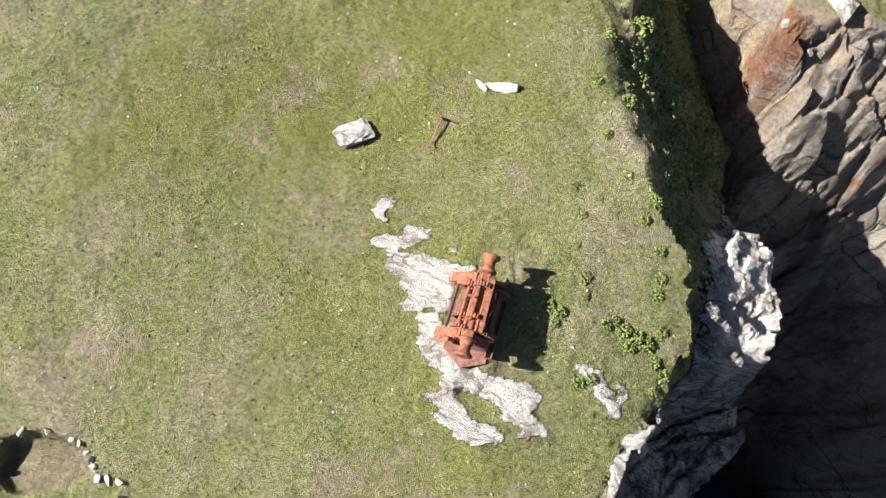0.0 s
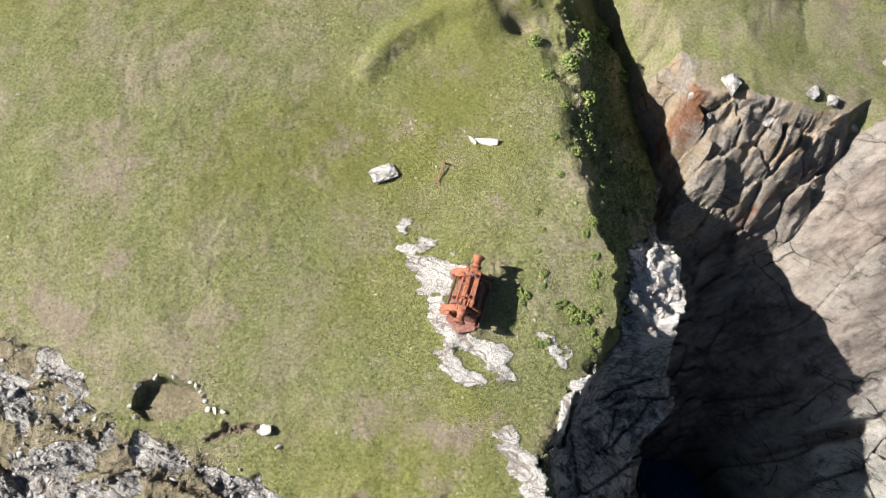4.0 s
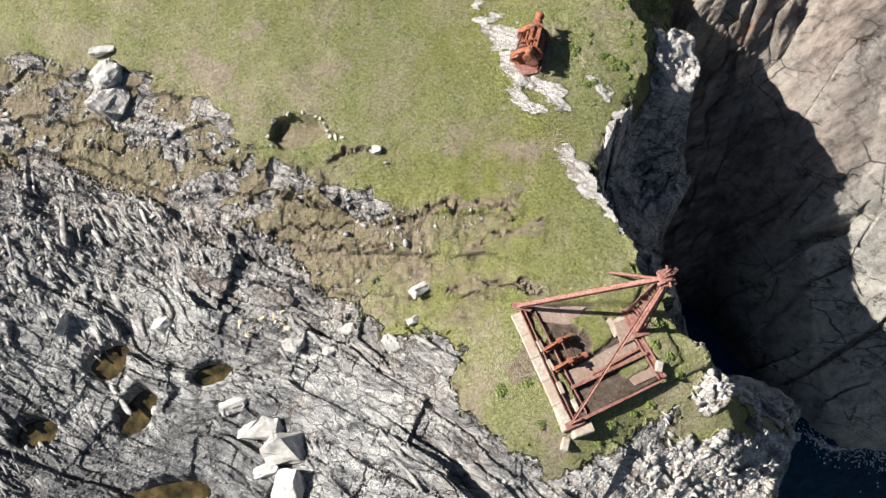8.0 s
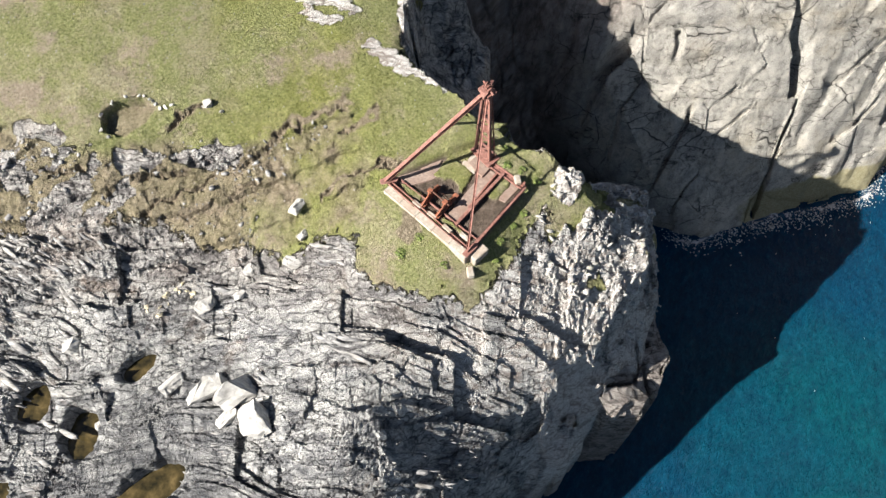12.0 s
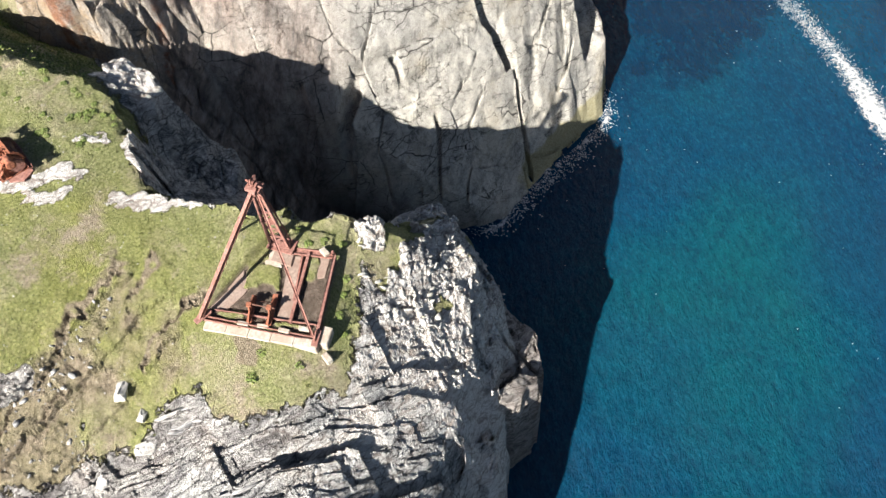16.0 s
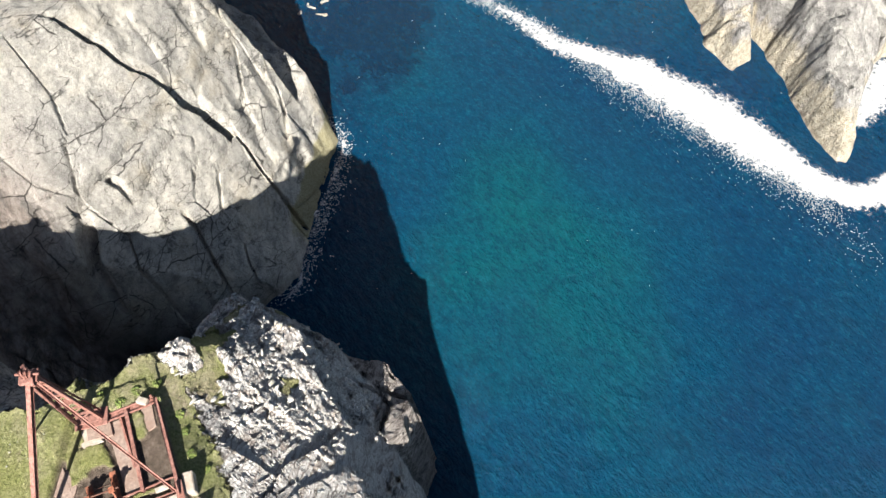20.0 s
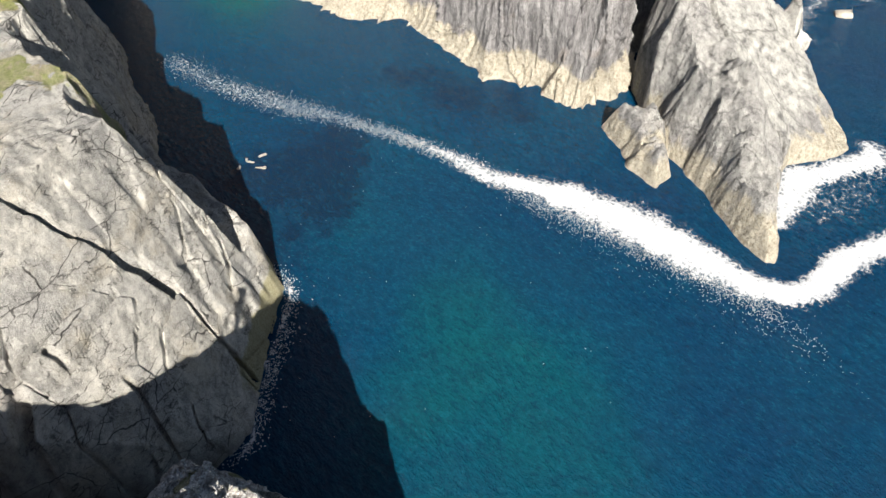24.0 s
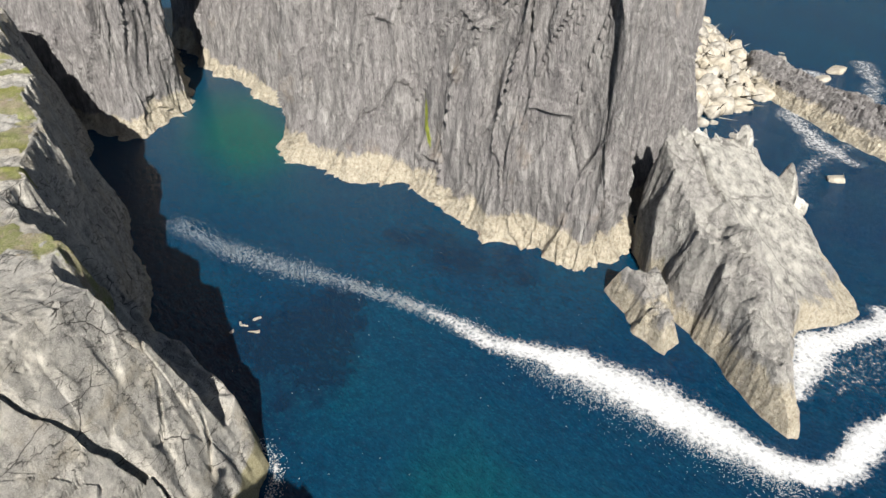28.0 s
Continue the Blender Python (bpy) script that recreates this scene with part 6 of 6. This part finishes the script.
scatter("rock_blades", BLADES, [(int(rng.integers(12)), spin(radians(rng.uniform(40, 78)), rng.uniform(-0.2, 0.2), radians(w + rng.uniform(-13, 13)), *((0.22 + 0.8 * rng.random() ** 3) * np.array((rng.uniform(1.3, 2.4), rng.uniform(0.6, 1.2), rng.uniform(0.3, 0.6))))), a, b, c - 0.04) for a, b, c, w in zip(px, py, pz, lay)], SHARD, "tilted grey slate blades of the rocky shore", "rock blades")

n = 3000
px, py = rng.uniform(3, 15, n), rng.uniform(-19, -8, n)
lie = headland(px, py)
keep = (inside_distance(px, py, [(4.9, -9.8), (7.4, -8.9), (12.6, -9.6), (12.8, -12), (10.5, -16), (6, -17), (1.0, -16.5), (1.0, -13.2)]) > 0) & (rng.random(n) < 0.75) & (lie[1] < 0.6)
px, py, pz = px[keep], py[keep], lie[0][keep]
scatter("lichened_rocks", STONES + BLADES, [(int(rng.integers(22)), spin(*rng.uniform(-0.7, 0.7, 2), rng.uniform(0, 6.3), *((0.08 + 0.5 * rng.random() ** 4) * np.array((1, rng.uniform(0.5, 1.1), rng.uniform(0.7, 1.2))))), a, b, c) for a, b, c in zip(px, py, pz)], LICHEN, "chunky pale rocks speckled with lichen beside the crane", "rocks")

TUFT = [arrays(hull_rock((1, 1, 0.8), 460 + k, 7, 0.0, 0.2)) for k in range(6)]
n = 110000
px, py = rng.uniform(-20, 8, n), rng.uniform(-11, 22, n)
grown, bared = headland(px, py)[1:3]
keep = (grown > 0.6) & (rng.random(n) > bared * 0.75) & (fbm(px * 0.8, py * 0.8, 47, 3) + rng.uniform(-0.35, 0.35, n) > 0)
keep &= ~inside(px, py, [(-1.2, -6.4), (0.3, -11.4), (3.6, -9.8), (2.9, -7.0)])
px, py = px[keep], py[keep]
pz = surface(px, py)
scatter("grass", TUFT, [(int(rng.integers(6)), spin(0, 0, rng.uniform(0, 6.3), *(rng.uniform(0.025, 0.06) * np.array((1, 1, rng.uniform(0.8, 1.6))))), a, b, c) for a, b, c in zip(px, py, pz)], BLADE, "short grazed grass tufts, green and straw", "grass")

n = 4200
px, py = rng.uniform(-20, 5, n), rng.uniform(-6, 22, n)
grown, bared = headland(px, py)[1:3]
keep = (grown > 0.8) & (bared < 0.5) & (fbm(px * 0.3, py * 0.3, 48, 3) + rng.uniform(-0.5, 0.5, n) > 0.0)
px, py = px[keep], py[keep]
pz = surface(px, py)
scatter("dark_tufts", TUFT, [(int(rng.integers(6)), spin(0, 0, rng.uniform(0, 6.3), *(rng.uniform(0.05, 0.11) * np.array((1, 1, 0.8)))), a, b, c) for a, b, c in zip(px, py, pz)], DARK_LEAF, "small dark weed tufts dotted over turf", "weeds")
n = 700
px, py = rng.uniform(-20, 5, n), rng.uniform(-6, 22, n)
px, py = px[headland(px, py)[1] > 0.8], py[headland(px, py)[1] > 0.8]
pz = surface(px, py)
scatter("pale_stones", STONES, [(int(rng.integers(10)), spin(0, 0, rng.uniform(0, 6.3), *(rng.uniform(0.04, 0.1) * np.ones(3))), a, b, c) for a, b, c in zip(px, py, pz)], WHITE_ROCK, "small pale stones dotted over turf", "stones")
arc = [(-12.15, 1.75), (-11.85, 2.4), (-11.2, 2.65), (-10.5, 2.62), (-9.95, 2.42), (-9.6, 2.1), (-9.45, 1.8), (-9.35, 1.5), (-9.1, 1.45), (-8.8, 1.4), (-12.0, 1.4), (-9.75, 2.3), (-9.5, 1.95), (-7.35, 0.85), (-7.5, 0.7), (-6.9, 0.2)]
pz = surface([a for a, _ in arc], [b for _, b in arc])
for k, ((a, b), c) in enumerate(zip(arc, pz)):
    stone = part("edging_stone", hull_rock((0.24 + 0.08 * math.sin(k), 0.17, 0.16), 380 + k, 11, 0.04, 0.6), WHITE_ROCK)
    stone.matrix_world = pose(a, b, c + 0.04, 8, -5, 37 * k)
    tagged(stone, "small pale stone edging the earthy hollow in turf", "stone", "stones round the hollow")


r = random.Random(31)
for k in range(22):
    a, b = -12.6 + r.gauss(0, 0.75), -5.75 + r.gauss(0, 0.3)
    if k > 14:
        a, b = -24.4 + r.gauss(0, 0.6), -2.6 + r.gauss(0, 0.5)
    size = r.uniform(0.16, 0.42)
    stone = part("shore_stone", weathered(hull_rock((size, size * 0.75, size * 0.6), 600 + k, 12, 0.0, 0.5), 0.03, k, 1), YELLOW_STONE if k <= 14 else WHITE_ROCK)
    stone.matrix_world = pose(a, b, float(surface(a, b)[0]) + 0.1 * size, r.uniform(-15, 15), r.uniform(-15, 15), r.uniform(0, 180))
    tagged(stone, "small pale yellow stone lying in a shore gully" if k <= 14 else "small white stone lying on dark shore rock", "stone", "loose stones on the shore")


def cushion_mesh(seed):
    """A cushion plant: a low clump of small leafy knots."""
    r = np.random.default_rng(seed)
    spots = []
    for _ in range(46):
        a, d = r.uniform(0, 6.3), math.sqrt(r.random())
        spots.append((int(r.integers(6)), spin(*r.uniform(-0.5, 0.5, 2), r.uniform(0, 6), *(r.uniform(0.14, 0.26) * np.ones(3))), 0.42 * d * math.cos(a), 0.42 * d * math.sin(a), 0.3 * (1 - d * d) + 0.04))
    return scatter("cushion_plant", TUFT, spots, LEAF, "bright green cushion plant growing in turf near the edge", "plant", "")


n = 26000
px, py = rng.uniform(2.2, 9.5, n), rng.uniform(2.5, 19, n)
lie = headland(px, py)
keep = (lie[1] > 0.6) & (lie[0] > -7.5) & (lie[0] < -0.75) & (py > 5.5) & (fbm(px * 0.7, py * 0.7, 117, 3) + rng.uniform(-0.3, 0.3, n) > -0.08)
px, py, pz = px[keep], py[keep], lie[0][keep]
scatter("bank_grass", TUFT, [(int(rng.integers(6)), spin(*rng.uniform(-0.4, 0.4, 2), rng.uniform(0, 6.3), *((0.06 + 0.16 * rng.random() ** 2) * np.array((1, 1, rng.uniform(0.6, 1.1))))), a, b, c) for a, b, c in zip(px, py, pz)], BANK, "rank dark green grass clumps on the steep bank", "grass")
molds = [cushion_mesh(k) for k in range(4)]
CUSHIONS = [(2.55, 5.75, 0.42), (2.5, 8.2, 0.35), (2.6, 7.4, 0.4), (2.4, 6.6, 0.3), (2.5, 5.3, 0.3), (2.95, 4.6, 0.4), (3.4, 4.45, 0.5), (3.7, 4.3, 0.5), (3.95, 4.15, 0.5), (3.5, 4.05, 0.45), (4.1, 3.7, 0.45), (4.3, 3.35, 0.5), (3.2, 4.7, 0.35), (4.35, 4.4, 0.4), (4.3, 5.3, 0.45), (4.45, 5.7, 0.4), (4.5, 6.4, 0.4),
            (4.2, 7.2, 0.4), (4.5, 7.7, 0.5), (3.9, 8.4, 0.4), (2.2, 3.3, 0.45), (2.5, 3.35, 0.4), (2.45, 2.55, 0.25), (1.6, 5.1, 0.45), (1.85, 4.95, 0.4), (1.7, 4.7, 0.35), (4.0, 3.0, 0.4), (4.5, 2.8, 0.35), (3.5, 9.6, 0.4), (3.4, 11.2, 0.45), (3.9, 12.6, 0.5), (3.4, 14.0, 0.6), (3.0, 15.6, 0.7), (4.2, 10.6, 0.6), (5.0, 9.2, 0.6), (4.8, 11.8, 0.7), (4.4, 14.6, 0.9), (5.2, 16.4, 1.0), (6.2, 17.4, 1.1), (5.0, 13.2, 0.8),
            (3.6, -8.4, 0.5), (4.1, -8.9, 0.5), (4.5, -9.6, 0.5), (3.2, -10.6, 0.5), (2.5, -10.9, 0.45), (1.6, -11.3, 0.5), (1.0, -11.9, 0.45), (-1.6, -9.6, 0.5), (-2.6, -9.8, 0.6), (-1.2, -11.2, 0.5), (3.9, -7.6, 0.4), (3.6, -6.9, 0.45), (6.8, 18.6, 1.1), (7.4, 16.2, 0.9)]
heights = surface([c[0] for c in CUSHIONS], [c[1] for c in CUSHIONS])
for k, ((px, py, size), pz) in enumerate(zip(CUSHIONS, heights)):
    ob = molds[k] if k < 4 else molds[k % 4].copy()
    if k >= 4:
        scene.collection.objects.link(ob)
    ob.name = "cushion_plant"
    ob.scale = (size, size, size * 0.8)
    ob.location, ob.rotation_euler = (px, py, pz - 0.03), (0, 0, 1.7 * k)
    tagged(ob, group="cushion plants along the cliff edge")

# ---- rock pools ----
for px, py, rx, ry, turn in POOLS:
    bm = bmesh.new()
    outline = [(rx * 1.3 * math.cos(a) * (1 + 0.2 * math.sin(3 * a)), ry * 1.3 * math.sin(a)) for a in np.linspace(0, 2 * math.pi, 26)[:-1]]
    bm.faces.new([bm.verts.new((*o, 0)) for o in outline])
    ob = part("rock_pool", bm, POOL)
    ob.matrix_world = pose(px, py, POOL_LEVEL(px, py), 0, 0, turn)
    tagged(ob, "still brown rock pool among slate blades", "pool", "rock pools")


# ---- foam ----
def foam(name, line, step, label):
    """A ribbon of foam: line of (x, y, width, cover)."""
    pts = np.array(line, float)
    along = np.r_[0, np.cumsum(np.hypot(*np.diff(pts[:, :2], axis=0).T))]
    s = np.arange(0, along[-1], step)
    cx, cy, wide, thick = (np.interp(s, along, pts[:, k]) for k in range(4))
    tx, ty = np.gradient(cx), np.gradient(cy)
    size = np.hypot(tx, ty)
    v = np.linspace(-1, 1, 25)
    S, V = np.meshgrid(s, v)
    w = 1.65 * wide[None, :] * (1 + 0.6 * fbm(S * 0.3, V, 250))
    X = cx[None, :] - ty / size * V * w + 0.6 * fbm(S * 0.2, V * 2, 251)
    Y = cy[None, :] + tx / size * V * w + 0.6 * fbm(S * 0.2, V * 2, 252)
    cover = thick[None, :] * (1.05 * np.exp(-((V / 0.5) ** 2)) - 0.04) * ramp(s, 0, 2)[None, :] * ramp(along[-1] - s, 0, 2)[None, :] + 0.05
    return tagged(sheet(name, X, Y, SEA + 0.05 + 0.12 * np.maximum(cover, 0), FOAM, None, cover=cover), label, "foam", kind="stuff")


foam("sea_foam", [(84, 2.5, 1.6, 0.12), (80.1, -0.7, 1.9, 0.06), (74.9, -6.0, 2.0, 0.1), (70.5, -11.9, 1.8, 0.12), (66.9, -17.6, 1.4, 0.15), (63.1, -23.0, 1.4, 0.22), (59.4, -28.1, 1.6, 0.45), (55.3, -32.8, 1.5, 0.6), (51.0, -35.9, 1.7, 0.8), (48.8, -39.9, 2.2, 1.0), (46.3, -43.7, 2.9, 1.1), (43.0, -47.6, 3.5, 1.12), (39.4, -50.6, 3.6, 1.12), (35.9, -53.2, 3.1, 1.1), (33.0, -55.9, 2.7, 1.1), (30.5, -57.8, 2.2, 1.1), (29.0, -60.4, 2.0, 1.08), (29.4, -63.3, 2.2, 1.08), (31.4, -66.4, 2.5, 1.08), (32.4, -70.1, 2.1, 1.0), (33.5, -74, 2.0, 1.0), (36, -82, 3, 1.0), (38, -92, 3, 0.8)], 0.5, "thick white line of sea foam drifting past the islet")
foam("breaking_foam", [(36.8, -63, 1.5, 0.6), (40, -66.4, 2.6, 0.85), (44.4, -70.5, 3.0, 1.0), (45.2, -75, 2.6, 0.9), (46, -80.5, 2.2, 0.95), (50, -83, 2, 0.6)], 0.4, "white water breaking on the rock islet")
foam("chasm_foam", [(17.2, -0.5, 0.7, 0.5), (17.8, -2.4, 1.3, 0.75), (18.6, -4.2, 0.9, 0.5)], 0.2, "small patch of white water in the chasm")
foam("lapping_foam", [(20.5, -8.8, 0.6, 0.5), (22.6, -10.6, 0.9, 0.62), (24.5, -10.9, 0.5, 0.45), (29, -11.4, 0.5, 0.52), (33, -12.6, 0.6, 0.55), (37.8, -13.6, 0.7, 0.55), (40.5, -12.6, 0.5, 0.5)], 0.3, "thin lapping foam at the foot of the slab cliff")
foam("drifting_foam", [(36, -66, 3, 0.25), (40, -72, 5, 0.36), (44, -80, 5, 0.34), (46, -90, 5, 0.3), (47, -100, 4, 0.2)], 0.4, "thin lace of foam drifting off the islet")
foam("bay_foam", [(70, -88, 2, 0.3), (78, -90, 2.5, 0.42), (84, -97, 3, 0.45), (88, -106, 2.5, 0.4), (97, -116, 3, 0.45), (108, -126, 4, 0.5), (116, -132, 4, 0.5), (128, -138, 4, 0.5)], 0.6, "thin streaks of foam in the bay beyond the islet")
foam("bay_foam", [(80, -104, 3, 0.5), (90, -102, 4, 0.62), (101, -104, 4, 0.55), (112, -112, 5, 0.6), (124, -124, 5, 0.6)], 0.8, "streaks of foam among reef rocks in the bay")

DISC = [arrays(turned_body([(0.35, -0.02), (0.5, 0.0), (0.3, 0.03)], 7))]
spots = []
trail = np.array([(83, 1.6), (74.9, -6.0), (70.5, -11.9), (66.9, -17.6), (61.5, -25.5), (55.3, -32.8), (49.8, -37.5), (44.0, -43.5), (39, -48.5), (34, -53), (29.5, -57.5)])
for _ in range(15000):
    f = rng.uniform(0, len(trail) - 1.001)
    k = int(f)
    mid = trail[k] + (trail[k + 1] - trail[k]) * (f - k)
    off = rng.normal(0, 1.0 if k < 3 else 0.7, 2) if k < 6 else np.array((-2.6, -1.2)) * rng.exponential(0.8) + rng.normal(0, 0.7, 2)
    size = rng.uniform(0.04, 0.09) * (1 + rng.random() ** 4)
    spots.append((0, spin(0, 0, rng.uniform(0, 6), size, size * rng.uniform(0.5, 0.95), size), *(mid + off), SEA + 0.04))
lap = np.array([(20.5, -8.4), (22.6, -10.4), (26.5, -11.2), (29.4, -11.8), (33.5, -13.2), (37.9, -13.7), (41.5, -11.8)])
for _ in range(900):
    f = rng.beta(1.2, 1.2) * (len(lap) - 1.001)
    k = int(f)
    mid = lap[k] + (lap[k + 1] - lap[k]) * (f - k)
    size = rng.uniform(0.06, 0.16)
    spots.append((0, spin(0, 0, rng.uniform(0, 6), size, size * rng.uniform(0.5, 0.95), size), *(mid + rng.normal(0, 0.35, 2) + np.array((0.1, -0.4)) * rng.exponential(0.7)), SEA + 0.04))
for _ in range(160):
    a, b = rng.uniform(20, 80), rng.uniform(-70, 0)
    size = rng.uniform(0.05, 0.1)
    spots.append((0, spin(0, 0, 0, size, size, size), a, b, SEA + 0.04))
scatter("foam_flecks", DISC, spots, FLECK, "small white foam flecks floating on the sea", "foam")

# ---- the islet's pinnacles, and the islet as one thing ----
islet_thing = holder("rock_islet", pose(52, -66, SEA), "jagged pale grey rock islet rising from foaming sea", "islet")
ISLET_ROCK.parent = islet_thing
ISLET_ROCK.matrix_parent_inverse = islet_thing.matrix_world.inverted()
for k, (px, py, top, w, d, h, lean, turn) in enumerate(((65.2, -62.4, -8.4, 2.2, 1.3, 5.5, 8, 20), (66.6, -65.6, -9.6, 2.4, 1.2, 5.0, -6, 35), (67.2, -68.2, -10.8, 1.6, 1.1, 4.0, 5, 10), (68.0, -72.4, -10.2, 2.6, 1.4, 6.0, 10, 30), (63.0, -76.2, -13.4, 2.0, 1.2, 5.5, 12, 25), (60.4, -77.0, -16.6, 1.8, 1.2, 3.6, -8, 50))):
    bm = weathered(hull_rock((w, d, h), 560 + k, 14, 0.0, 0.35), 0.16, k)
    bm.transform(pose(px, py, top - h / 2, lean, -lean * 0.6, turn))
    part("pinnacle", bm, ISLET_STONE, islet_thing, "pale jagged rock spike" if k == 0 else "")

# ---- reef rock and boulder beach ----
REEF = [(58.4, -9.6, 2.2), (57.2, -10.8, 1.6), (59.4, -11.0, 1.4), (57.6, -8.4, 1.3)]
for k, (px, py, size) in enumerate(REEF):
    rock = part("reef_rock", weathered(hull_rock((size, size * 0.4, 0.7), 500 + k, 20, 0.0, 0.4), 0.12, k), TAN_ROCK)
    rock.matrix_world = pose(px, py, SEA - 0.2, 6, 4, 30 + 40 * k)
    tagged(rock, "low tan reef rock awash in the sea", "rock", "reef rocks awash")
BEACH = [(96, -80), (97, -84), (104, -94), (111, -106), (124, -114), (170, -118), (170, -82), (130, -72)]
ROUND = [arrays(hull_rock((1, 0.85, 0.8), 520 + k, 24, 0.06, 0.45)) for k in range(8)]
n = 900
px, py = rng.uniform(95, 170, n), rng.uniform(-118, -72, n)
deep = inside_distance(px, py, BEACH)
keep = deep > 0
px, py, deep = px[keep], py[keep], deep[keep]
scatter("boulder_beach", ROUND, [(int(rng.integers(8)), spin(*rng.uniform(-0.6, 0.6, 2), rng.uniform(0, 6), *((1.6 + 4.2 * rng.random() ** 2) * np.ones(3))), a, b, SEA + min(0.45 * d, 9) - 0.3) for a, b, d in zip(px, py, deep)], TAN_ROCK, "heap of tan boulders at the foot of the cliff", "boulders")
for k, (px, py, size) in enumerate(((92, -88, 5.5), (95, -90, 4.0), (89, -86.5, 3.0), (78, -97, 3.5), (118, -122, 5), (122, -128, 6), (130, -120, 5))):
    rock = part("awash_boulder", hull_rock((size, size * 0.6, 1.6), 540 + k, 24, 0.06, 0.4), TAN_ROCK)
    rock.matrix_world = pose(px, py, SEA + 0.05, 4, 3, 25 * k)
    tagged(rock, "rounded tan boulder awash near the boulder beach", "boulder", "boulders awash")


def ridge(x, y):
    u, v = turned(x - 100, y + 112, 8)
    z = SEA + 5.5 * (1 - (v / 6.5) ** 2) * ramp(32 - abs(u), 0, 8) - 1.0 + rocky(x, y, 15, 2.5, 270, 0.8)
    return z


x, y = grid(66, 136, -124, -98, 0.3)
z = ridge(x, y)
tagged(sheet("reef_ridge", x, y, z, ISLET, z > SEA - 1.0, tide=1 - ramp(z - SEA, 1, 4), turf=0 * z, light=0 * z, moss=0 * z), "low jagged grey reef ridge in the bay", "reef")
